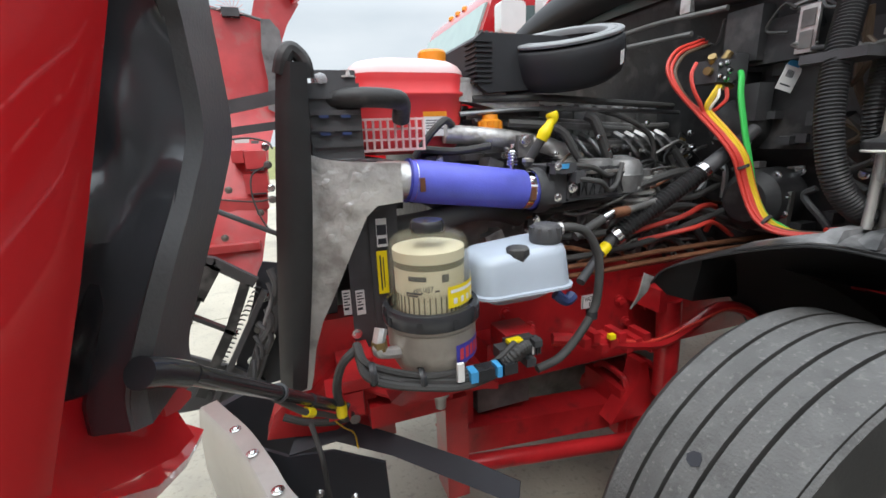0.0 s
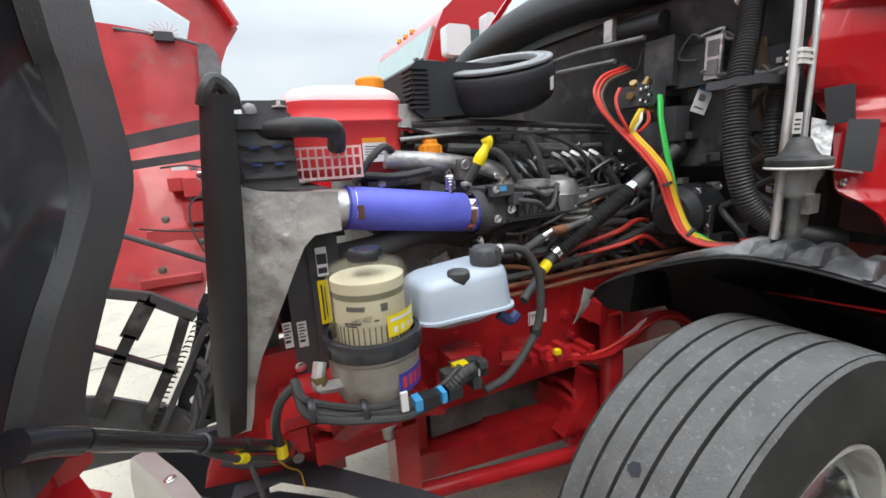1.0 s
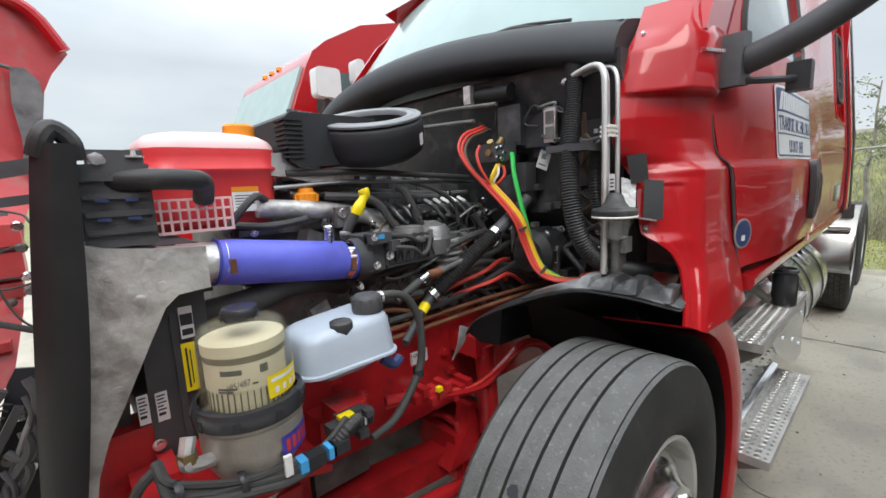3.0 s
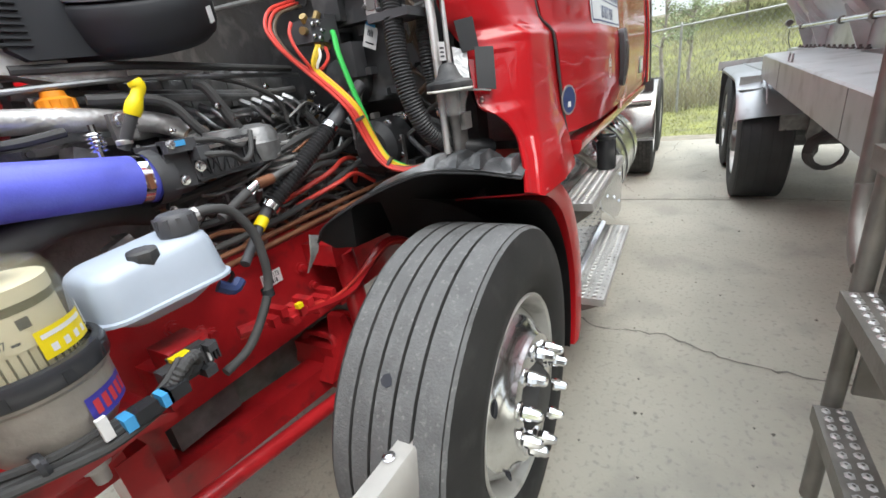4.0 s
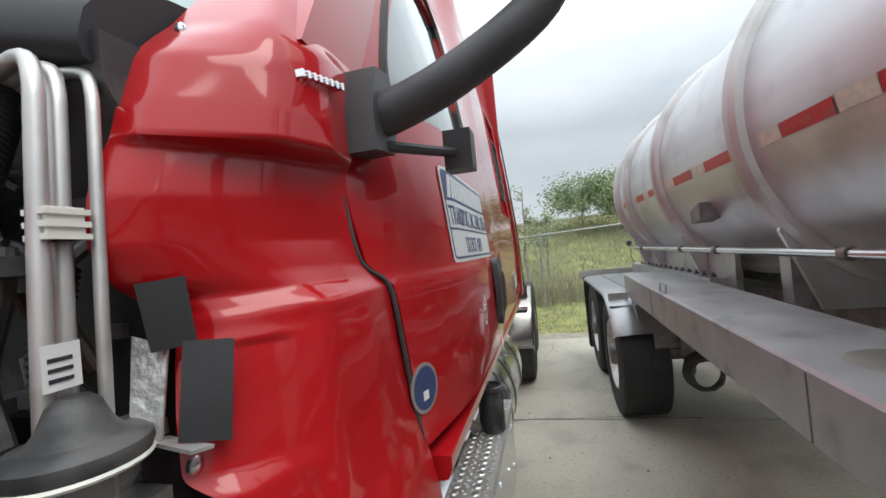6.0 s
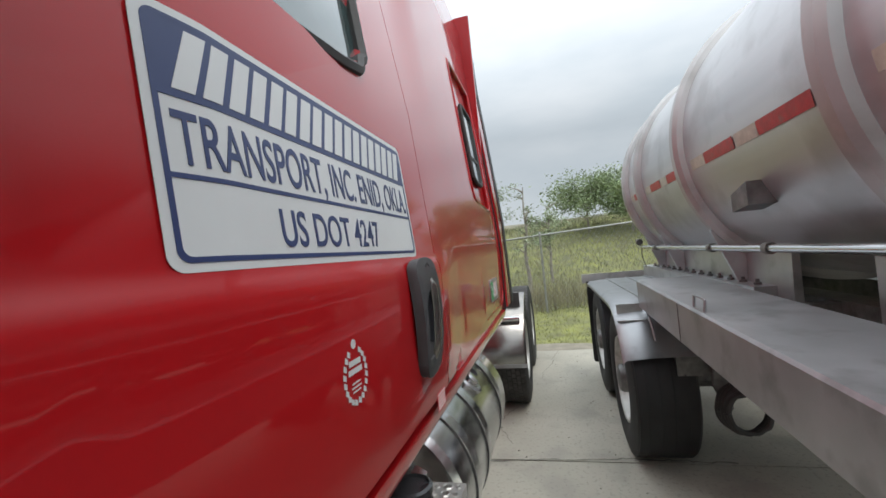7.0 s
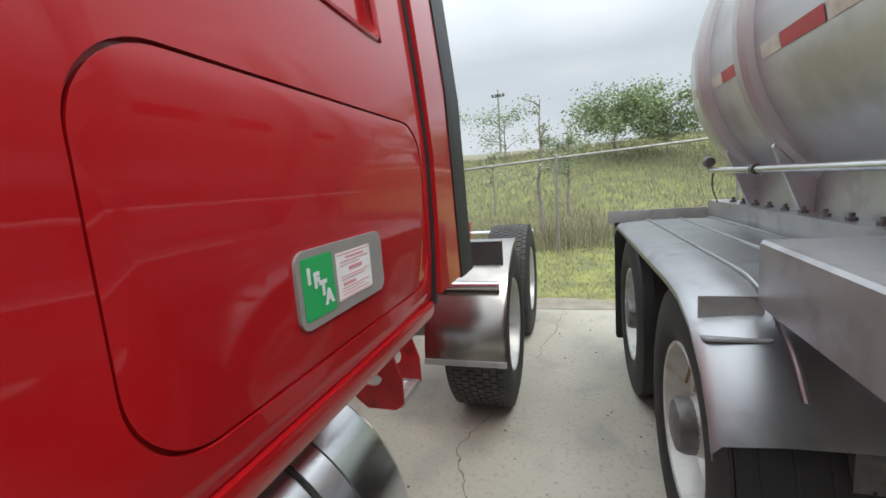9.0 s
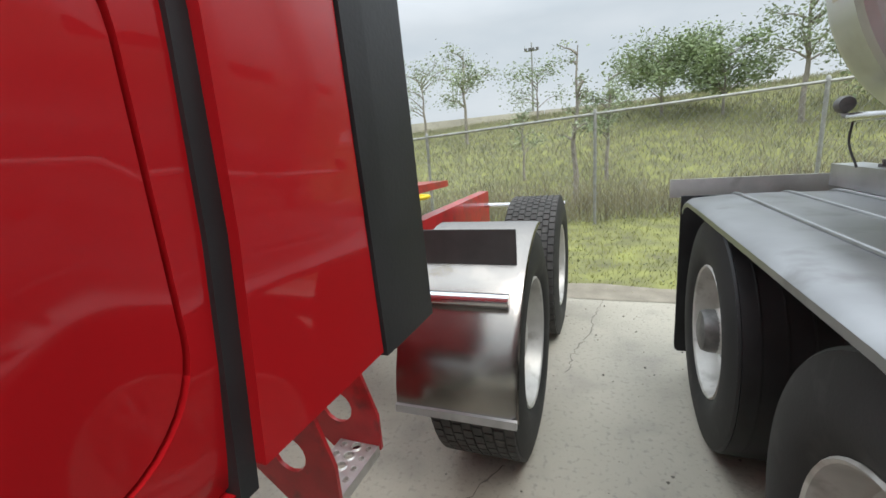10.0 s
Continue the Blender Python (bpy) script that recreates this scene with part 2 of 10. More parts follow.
CLEAR = mat("yellowed_clear_bowl", (0.50, 0.48, 0.33), 0.12, var=0.10, scale=9, bump=0.02, rvar=0.06, alpha=0.11, coat=1.0)
CLOUDY = mat("cloudy_clear_plastic", (0.55, 0.55, 0.54), 0.2, var=0.12, scale=20, bump=0.03, alpha=0.3, coat=0.6)
LAMPCLEAR = mat("clear_crumpled_plastic", (0.9, 0.93, 0.94), 0.15, trans=1.0, ior=1.05, var=0.03, scale=9, bump=0.1, bscale=14)
BUMPERPAINT = mat("pale_bumper_paint", (0.46, 0.44, 0.41), 0.35, 0.4, var=0.10, scale=8, bump=0.03, dirt=((0.36, 0.34, 0.31), 10, 0.56, 0.5))
GLASS = mat("tinted_cab_glass", (0.045, 0.075, 0.075), 0.03, var=0.05, bump=0.0, coat=1.0, rvar=0.02)
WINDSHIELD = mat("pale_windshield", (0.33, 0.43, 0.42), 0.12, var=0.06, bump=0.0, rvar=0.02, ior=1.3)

# ground and growth
CONCRETE = mat("worn_concrete", (0.43, 0.40, 0.33), 0.85, var=0.14, scale=0.9, bump=0.3, bscale=70, dirt=((0.27, 0.25, 0.22), 2.6, 0.52, 0.42), speck=((0.25, 0.235, 0.21), 38, 0.55, 0.55))
DIRT = mat("bare_dirt", (0.27, 0.24, 0.19), 0.95, var=0.2, scale=5, bump=0.4, bscale=40)
CRACK = mat("dark_crack_fill", (0.19, 0.175, 0.15), 0.95, var=0.3, scale=20, bump=0.3)
BRUSH = mat("brown_brush", (0.22, 0.19, 0.13), 0.9, var=0.3, scale=1.4, bump=0.0, col2=(0.27, 0.25, 0.15))
LAWN = mat("lawn_soil", (0.19, 0.185, 0.10), 0.95, var=0.3, scale=2.5, bump=0.5, bscale=50, col2=(0.21, 0.22, 0.07))
GRASS = mat("grass_blades", (0.215, 0.235, 0.10), 0.8, var=0.3, scale=1.3, bump=0.0, col2=(0.28, 0.28, 0.08))
DRYGRASS = mat("dry_weeds", (0.30, 0.27, 0.185), 0.9, var=0.2, scale=1.0, bump=0.0, col2=(0.28, 0.275, 0.17))
WEED = mat("green_weeds", (0.195, 0.215, 0.12), 0.85, var=0.25, scale=1.2, bump=0.0, col2=(0.26, 0.265, 0.16))
LEAF = mat("tree_leaves", (0.25, 0.32, 0.18), 0.7, var=0.3, scale=1.5, bump=0.0, col2=(0.25, 0.31, 0.16))
LEAFPALE = mat("pale_tree_leaves", (0.29, 0.345, 0.21), 0.7, var=0.3, scale=1.5, bump=0.0)
BARK = mat("grey_bark", (0.27, 0.245, 0.21), 0.9, var=0.3, scale=6, bump=0.3, bscale=30)
GALV = mat("galvanised_steel", (0.34, 0.345, 0.33), 0.5, 0.6, var=0.2, scale=9, bump=0.05, dirt=((0.2, 0.18, 0.13), 6, 0.55, 0.5))


# ==== building blocks ====
def quad(bm, a, b, c, d):
    return bm.faces.new([bm.verts.new(p) for p in (a, b, c, d)])


def box(bm, lo, hi, m=None):
    (x0, y0, z0), (x1, y1, z1) = lo, hi
    v = [bm.verts.new(p) for p in ((x0, y0, z0), (x1, y0, z0), (x1, y1, z0), (x0, y1, z0), (x0, y0, z1), (x1, y0, z1), (x1, y1, z1), (x0, y1, z1))]
    if m is not None:
        for q in v:
            q.co = m @ q.co
    for f in ((3, 2, 1, 0), (4, 5, 6, 7), (0, 1, 5, 4), (1, 2, 6, 5), (2, 3, 7, 6), (3, 0, 4, 7)):
        bm.faces.new([v[i] for i in f])


def spline(pts, n):
    p = [Vector(q) for q in pts]
    if len(p) < 3 or n < 2:
        return p
    e = [2 * p[0] - p[1], *p, 2 * p[-1] - p[-2]]
    out = []
    for i in range(1, len(e) - 2):
        for k in range(n):
            t = k / n
            a, b, c, d = e[i - 1], e[i], e[i + 1], e[i + 2]
            out.append(0.5 * ((2 * b) + (c - a) * t + (2 * a - 5 * b + 4 * c - d) * t * t + (3 * b - a - 3 * c + d) * t ** 3))
    return out + [p[-1]]


def tube(bm, pts, r, n=10, smooth=5, caps=True, rad=None):
    """A round tube along a smooth line; rad gives the radius from the way along (0 to 1)."""
    line = spline(pts, smooth)
    up, rings = None, []
    for i, p in enumerate(line):
        d = (line[min(i + 1, len(line) - 1)] - line[max(i - 1, 0)]).normalized()
        if up is None:
            up = d.orthogonal().normalized()
        up = (up - d * up.dot(d)).normalized()
        side, rr = d.cross(up), (rad(i / (len(line) - 1)) if rad else r)
        rings.append([bm.verts.new(p + rr * (math.cos(a) * up + math.sin(a) * side)) for a in [2 * math.pi * k / n for k in range(n)]])
    for a, b in zip(rings, rings[1:]):
        for k in range(n):
            bm.faces.new((a[k], a[(k + 1) % n], b[(k + 1) % n], b[k]))
    if caps:
        bm.faces.new(rings[0][::-1]), bm.faces.new(rings[-1])


def corrugated(bm, pts, r, pitch, n=14, depth=0.16):
    """A ribbed hose: the ribs are rings of the mesh."""
    line = spline(pts, 24)
    length = sum((b - a).length for a, b in zip(line, line[1:]))
    k = int(length / pitch * 2)
    acc, out, want, i = 0.0, [line[0]], length / k, 0
    for a, b in zip(line, line[1:]):
        seg = (b - a).length
        while acc + seg >= want * (len(out)) - 1e-9 and len(out) <= k:
            t = (want * len(out) - acc) / seg
            out.append(a.lerp(b, min(1, t)))
        acc += seg
    state = [0]

    def rad(_):
        state[0] += 1
        return r if state[0] % 2 else r * (1 - depth)
    tube(bm, out, r, n, 1, True, rad)


def lathe(bm, prof, at, axis="z", n=24, caps=False):
    """A turned shape from (radius, height) pairs about an axis through at."""
    at, rings = Vector(at), []
    for r, h in prof:
        ring = []
        for k in range(n):
            a = 2 * math.pi * k / n
            c, s = r * math.cos(a), r * math.sin(a)
            ring.append(bm.verts.new(at + Vector({"z": (c, s, h), "x": (h, c, s), "y": (s, h, c)}[axis])))
        rings.append(ring)
    for a, b in zip(rings, rings[1:]):
        for k in range(n):
            bm.faces.new((a[k], a[(k + 1) % n], b[(k + 1) % n], b[k]))
    if caps and prof[0][0] > 1e-4:
        bm.faces.new(rings[0][::-1])
    if caps and prof[-1][0] > 1e-4:
        bm.faces.new(rings[-1])


def prism(bm, pts, axis, a, b):
    """A polygon drawn in the two other axes, drawn out along the axis from a to b."""
    def put(u, v, w):
        return {"x": (w, u, v), "y": (u, w, v), "z": (u, v, w)}[axis]
    lo, hi = [bm.verts.new(put(u, v, a)) for u, v in pts], [bm.verts.new(put(u, v, b)) for u, v in pts]
    bm.faces.new(lo[::-1]), bm.faces.new(hi)
    for i in range(len(pts)):
        j = (i + 1) % len(pts)
        bm.faces.new((lo[i], lo[j], hi[j], hi[i]))


def rounded(x0, x1, z0, z1, r, n=6):
    """A rounded rectangle as a list of points."""
    out = []
    for cx, cz, a0 in ((x1 - r, z0 + r, -90), (x1 - r, z1 - r, 0), (x0 + r, z1 - r, 90), (x0 + r, z0 + r, 180)):
        for k in range(n + 1):
            a = radians(a0 + 90 * k / n)
            out.append((cx + r * math.cos(a), cz + r * math.sin(a)))
    return out


def skin(bm, outline, holes, shape, thick, zcuts=(), xcuts=()):
    """A sheet in x and z with holes, cut into strips, bent by y = shape(x, z), and given thickness."""
    edges = []
    for loop in (outline, *holes):
        vs = [bm.verts.new((x, 0, z)) for x, z in loop]
        edges += [bm.edges.new((vs[i], vs[(i + 1) % len(vs)])) for i in range(len(vs))]
    bmesh.ops.triangle_fill(bm, use_beauty=True, edges=edges)
    for z in zcuts:
        bmesh.ops.bisect_plane(bm, geom=bm.verts[:] + bm.edges[:] + bm.faces[:], plane_co=(0, 0, z), plane_no=(0, 0, 1))
    for x in xcuts:
        bmesh.ops.bisect_plane(bm, geom=bm.verts[:] + bm.edges[:] + bm.faces[:], plane_co=(x, 0, 0), plane_no=(1, 0, 0))
    for v in bm.verts:
        v.co.y = shape(v.co.x, v.co.z)
    bmesh.ops.recalc_face_normals(bm, faces=bm.faces[:])
    if sum(f.normal.y * f.calc_area() for f in bm.faces) > 0:
        bmesh.ops.reverse_faces(bm, faces=bm.faces[:])
    bmesh.ops.solidify(bm, geom=bm.faces[:], thickness=thick)


def bevelled(bm, w, seg=2, angle=30):
    es = [e for e in bm.edges if len(e.link_faces) == 2 and e.calc_face_angle(0) > radians(angle)]
    if es:
        bmesh.ops.bevel(bm, geom=es, offset=w, segments=seg, profile=0.5, affect="EDGES", clamp_overlap=True)
    return bm


def mesh_of(name, bm, material, angle=35):
    me = bpy.data.meshes.new(name)
    bmesh.ops.recalc_face_normals(bm, faces=bm.faces[:])
    bm.to_mesh(me)
    bm.free()
    for p in me.polygons:
        p.use_smooth = True
    me.set_sharp_from_angle(angle=radians(angle))
    me.materials.append(material)
    return me


def under(ob, parent):
    ob.parent = parent
    root = parent
    while root.parent:
        root = root.parent
    ob.matrix_parent_inverse = Matrix.Translation(-root.location) if parent == root and parent.type == "EMPTY" else Matrix.Identity(4)
    return ob


def part(name, bm, material, parent, label="", angle=35):
    """One mesh object from a bmesh drawn in world metres, under a thing or a part."""
    ob = under(new(name, mesh_of(name, bm, material, angle)), parent)
    return tagged(ob, label)


def thing(name, base, label, category, group="", kind=""):
    ob = new(name)
    ob.location, ob.empty_display_size = base, 0.2
    return tagged(ob, label, category, group, kind)


def single(name, bm, material, label, category, group="", kind="", angle=35):
    return tagged(new(name, mesh_of(name, bm, material, angle)), label, category, group, kind)


def tubes(name, lines, r, material, parent, label="", n=8, smooth=5):
    for pts in lines:
        bm = bmesh.new()
        tube(bm, pts, r, n, smooth)
        part(name, bm, material, parent, label)


def words(name, text, size, m, material, parent, depth=0.0008, shear=0.0, squeeze=1.0, align="LEFT", bold=0.0):
    """Lettering turned into a mesh; m places its baseline."""
    cu = bpy.data.curves.new(name, "FONT")
    cu.body, cu.size, cu.extrude, cu.shear, cu.align_x, cu.offset = text, size, depth, shear, align, bold
    tmp = bpy.data.objects.new(name, cu)
    scene.collection.objects.link(tmp)
    me = bpy.data.meshes.new_from_object(tmp.evaluated_get(bpy.context.evaluated_depsgraph_get()))
    bpy.data.objects.remove(tmp)
    me.transform(m @ Matrix.Diagonal((squeeze, 1, 1, 1)))
    me.materials.clear()
    me.materials.append(material)
    return under(new(name, me), parent)


def strip(bm, x0, x1, z0, z1, y, t=0.0006):
    box(bm, (x0, y - t, z0), (x1, y, z1))

# ==== the yard ====
FENCE_X = 10.7


def terrain(x, y):
    """The level of the ground: a flat yard, a lawn that tilts a little, and a bank behind the fence."""
    tilt = -0.043 * (max(-9.0, min(9.0, y)) + 1.4) * min(1.0, max(0.0, (x - 7.2) / 3.0))
    bank = 2.75 * (0.5 - 0.5 * math.cos(math.pi * min(1.0, max(0.0, (x - 11.0) / 14.0))))
    return -0.045 + tilt + bank + 0.10 * noise.noise((x * 0.5, y * 0.5, 0)) * min(1.0, max(0.0, (x - 7.5) / 3.0))


xs = [-400, -120, -40, -15, 0, 6.7] + [7 + 0.5 * k for k in range(42)] + [32, 45, 80, 160, 420]
ys = [-420, -160, -70, -40, -26] + [-20 + k for k in range(41)] + [26, 40, 70, 160, 420]
bm = bmesh.new()
grid = [[bm.verts.new((x, y, terrain(x, y))) for y in ys] for x in xs]
for i in range(len(xs) - 1):
    for j in range(len(ys) - 1):
        bm.faces.new((grid[i][j], grid[i + 1][j], grid[i + 1][j + 1], grid[i][j + 1]))
single("ground", bm, LAWN, "grassy ground rising to a weedy bank behind the fence", "ground", kind="structure")

pavement = thing("pavement", (0, 0, 0), "worn pale grey concrete yard with joints and cracks", "pavement", kind="structure")
SLAB_X = (-24.0, -14.5, -5.4, 3.64, 6.95)
SLAB_Y = (-22.0, -14.0, -6.2, 2.3, 10.0, 18.0)
for i in range(len(SLAB_X) - 1):
    for j in range(len(SLAB_Y) - 1):
        bm = bmesh.new()
        g = 0.008
        box(bm, (SLAB_X[i] + g, SLAB_Y[j] + g, -0.2), (SLAB_X[i + 1] - g, SLAB_Y[j + 1] - g, 0))
        bevelled(bm, 0.008, 2)
        part("slab", bm, CONCRETE, pavement)
bm = bmesh.new()
for x in SLAB_X[1:-1]:
    box(bm, (x - 0.012, -22, -0.2), (x + 0.012, 18, -0.012))
for y in SLAB_Y[1:-1]:
    box(bm, (-24, y - 0.012, -0.2), (6.95, y + 0.012, -0.012))
part("joint_fill", bm, CRACK, pavement, "dirt-filled joints between the slabs")


def crack(pts, w, seed):
    rnd, bm = random.Random(seed), bmesh.new()
    line = [Vector((x, y, 0)) for x, y in pts]
    fine = []
    for a, b in zip(line, line[1:]):
        k = max(2, int((b - a).length / 0.035))
        for i in range(k):
            p = a.lerp(b, i / k)
            fine.append(p + Vector((rnd.uniform(-1, 1), rnd.uniform(-1, 1), 0)) * 0.013)
    rows = []
    for i, p in enumerate(fine):
        d = (fine[min(i + 1, len(fine) - 1)] - fine[max(i - 1, 0)]).normalized()
        s = Vector((-d.y, d.x, 0)) * w * rnd.uniform(0.35, 1.4)
        rows.append((bm.verts.new(p + s + Vector((0, 0, 0.0025))), bm.verts.new(p - s + Vector((0, 0, 0.0025)))))
    for a, b in zip(rows, rows[1:]):
        bm.faces.new((a[0], a[1], b[1], b[0]))
    part("crack", bm, CRACK, pavement, "dark hairline crack")


crack([(1.45, -0.75), (1.29, -1.03), (1.19, -1.18), (1.2, -1.52), (1.07, -1.79), (1.02, -2.12), (1.04, -2.5), (0.9, -3.1)], 0.006, 1)
crack([(3.62, -0.2), (3.6, -0.95), (3.65, -1.3), (3.66, -1.65), (3.7, -1.95), (3.66, -2.6)], 0.008, 2)
crack([(6.95, -1.52), (6.45, -1.44), (6.1, -1.42), (5.85, -1.33), (5.5, -1.3)], 0.0035, 3)
crack([(3.9, -1.1), (4.3, -0.95), (4.7, -1.1)], 0.004, 4)
# crumbs and grit lying on the slabs
rnd, V, F = random.Random(5), [], []
for _ in range(190):
    x, y, s = rnd.uniform(-0.8, 6.9), rnd.uniform(-2.2, -0.7), rnd.choice((0.003, 0.004, 0.006, 0.009))
    b = len(V)
    V += [(x - s, y, 0), (x + s * 0.6, y + s, 0), (x + s * 0.7, y - s, 0), (x, y, s * 1.1)]
    F += [(b, b + 1, b + 3), (b + 1, b + 2, b + 3), (b + 2, b, b + 3)]
me = bpy.data.meshes.new("grit")
me.from_pydata(V, [], F)
me.materials.append(CRACK)
tagged(new("grit", me), "small dark stones and grit scattered on the concrete", "gravel", kind="stuff")
bm = bmesh.new()
prev = None
for k in range(60):
    y = -16 + 0.5 * k
    a, b = 6.86 + 0.10 * noise.noise((0, y * 1.3, 3)), 7.25 + 0.22 * noise.noise((4, y * 1.1, 1))
    row = (bm.verts.new((a, y, 0.004)), bm.verts.new((b, y, 0.006)), bm.verts.new((b + 0.12, y, -0.08)))
    if prev:
        for i in range(2):
            bm.faces.new((prev[i], row[i], row[i + 1], prev[i + 1]))
    prev = row
single("dirt_edge", bm, DIRT, "strip of bare dirt between concrete and lawn", "dirt", kind="structure")


def blades(name, count, area, height, width, material, label, seed, lean=0.5, clump=1):
    rnd, V, F = random.Random(seed), [], []
    for _ in range(count):
        cx, cy = rnd.uniform(*area[:2]), rnd.uniform(*area[2:])
        big = 0.6 + 0.8 * (0.5 + 0.5 * noise.noise((cx * 0.45, cy * 0.45, seed)))
        for _ in range(clump):
            x, y = cx + rnd.gauss(0, 0.05) * clump ** 0.5, cy + rnd.gauss(0, 0.05) * clump ** 0.5
            h, w, a = rnd.uniform(*height) * big, width * rnd.uniform(0.6, 1.3), rnd.uniform(0, 6.283)
            z, dx, dy = terrain(x, y) - 0.01, math.cos(a), math.sin(a)
            lx, ly = rnd.uniform(-lean, lean) * h, rnd.uniform(-lean, lean) * h
            b = len(V)
            V += [(x - dx * w, y - dy * w, z), (x + dx * w, y + dy * w, z), (x + lx * 0.4 + dx * w * 0.7, y + ly * 0.4 + dy * w * 0.7, z + h * 0.6), (x + lx * 0.4 - dx * w * 0.7, y + ly * 0.4 - dy * w * 0.7, z + h * 0.6), (x + lx, y + ly, z + h)]
            F += [(b, b + 1, b + 2, b + 3), (b + 3, b + 2, b + 4)]
    me = bpy.data.meshes.new(name)
    me.from_pydata(V, [], F)
    me.materials.append(material)
    return tagged(new(name, me), label, name.replace("_", " "), kind="stuff")


blades("lawn_grass", 15000, (7.05, 11.2, -6.5, 2.5), (0.03, 0.085), 0.004, GRASS, "short patchy yellow-green lawn grass", 11, 0.7)
blades("clover_patches", 3500, (7.2, 11.0, -6.0, 2.2), (0.015, 0.05), 0.011, WEED, "low green weeds among the lawn grass", 12, 0.9)
blades("dry_weeds", 30000, (11.0, 25.0, -14.0, 9.0), (0.07, 0.26), 0.008, DRYGRASS, "dry straw-coloured weeds on the bank", 13, 0.5)
blades("green_weeds", 24000, (10.9, 25.5, -14.0, 9.0), (0.06, 0.22), 0.010, WEED, "green weeds on the bank behind the fence", 14, 0.6)
blades("tall_weeds", 6000, (10.85, 13.0, -10.0, 6.0), (0.25, 0.75), 0.007, BRUSH, "tall dry weeds along the fence", 15, 0.35)

# chain-link fence
fence = thing("chain_link_fence", (FENCE_X, -1.35, 0), "galvanised chain-link fence with a top rail before the bank", "fence")


def fence_z(y):
    return -0.043 * (y + 1.4)


for k in range(-5, 4):
    y = -1.35 + 3.0 * k
    bm = bmesh.new()
    lathe(bm, [(0.028, -0.1), (0.028, 1.80), (0.034, 1.80), (0.034, 1.83), (0.012, 1.87)], (FENCE_X, y, fence_z(y)), "z", 10)
    part("post", bm, GALV, fence)
bm = bmesh.new()
tube(bm, [(FENCE_X, -16.4, fence_z(-16.4) + 1.79), (FENCE_X, 7.7, fence_z(7.7) + 1.79)], 0.022, 8, 1)
part("top_rail", bm, GALV, fence)
V, F = [], []
for s in (-1, 1):
    for k in range(230):
        y0 = -17.5 + 0.11 * k
        pts = []
        for h in (0.02, 1.77):
            y = y0 + s * h * 0.8
            pts.append((FENCE_X - 0.03 - 0.003 * s, y, fence_z(y) + h))
        b = len(V)
        for p in pts:
            V += [(p[0], p[1] - 0.0022, p[2]), (p[0], p[1] + 0.0022, p[2]), (p[0] - 0.004, p[1], p[2])]
        F += [(b, b + 1, b + 4, b + 3), (b + 1, b + 2, b + 5, b + 4), (b + 2, b, b + 3, b + 5)]
me = bpy.data.meshes.new("chain_link")
me.from_pydata(V, [], F)
me.materials.append(GALV)
tagged(under(new("chain_link", me), fence), "woven diamond wire mesh", kind="stuff")


# pale road barrier along the crest of the bank
barrier = thing("crest_barrier", (26.5, 0, 2.7), "pale grey road barrier along the crest of the bank", "barrier", kind="structure")
for k in range(12):
    y0 = -30 + 4.5 * k
    bm = bmesh.new()
    prism(bm, [(26.3, 2.4), (26.36, 2.75), (26.42, 3.02), (26.5, 3.02), (26.56, 2.75), (26.62, 2.4)], "y", y0, y0 + 4.46)
    part("barrier_block", bm, CONCRETE, barrier)


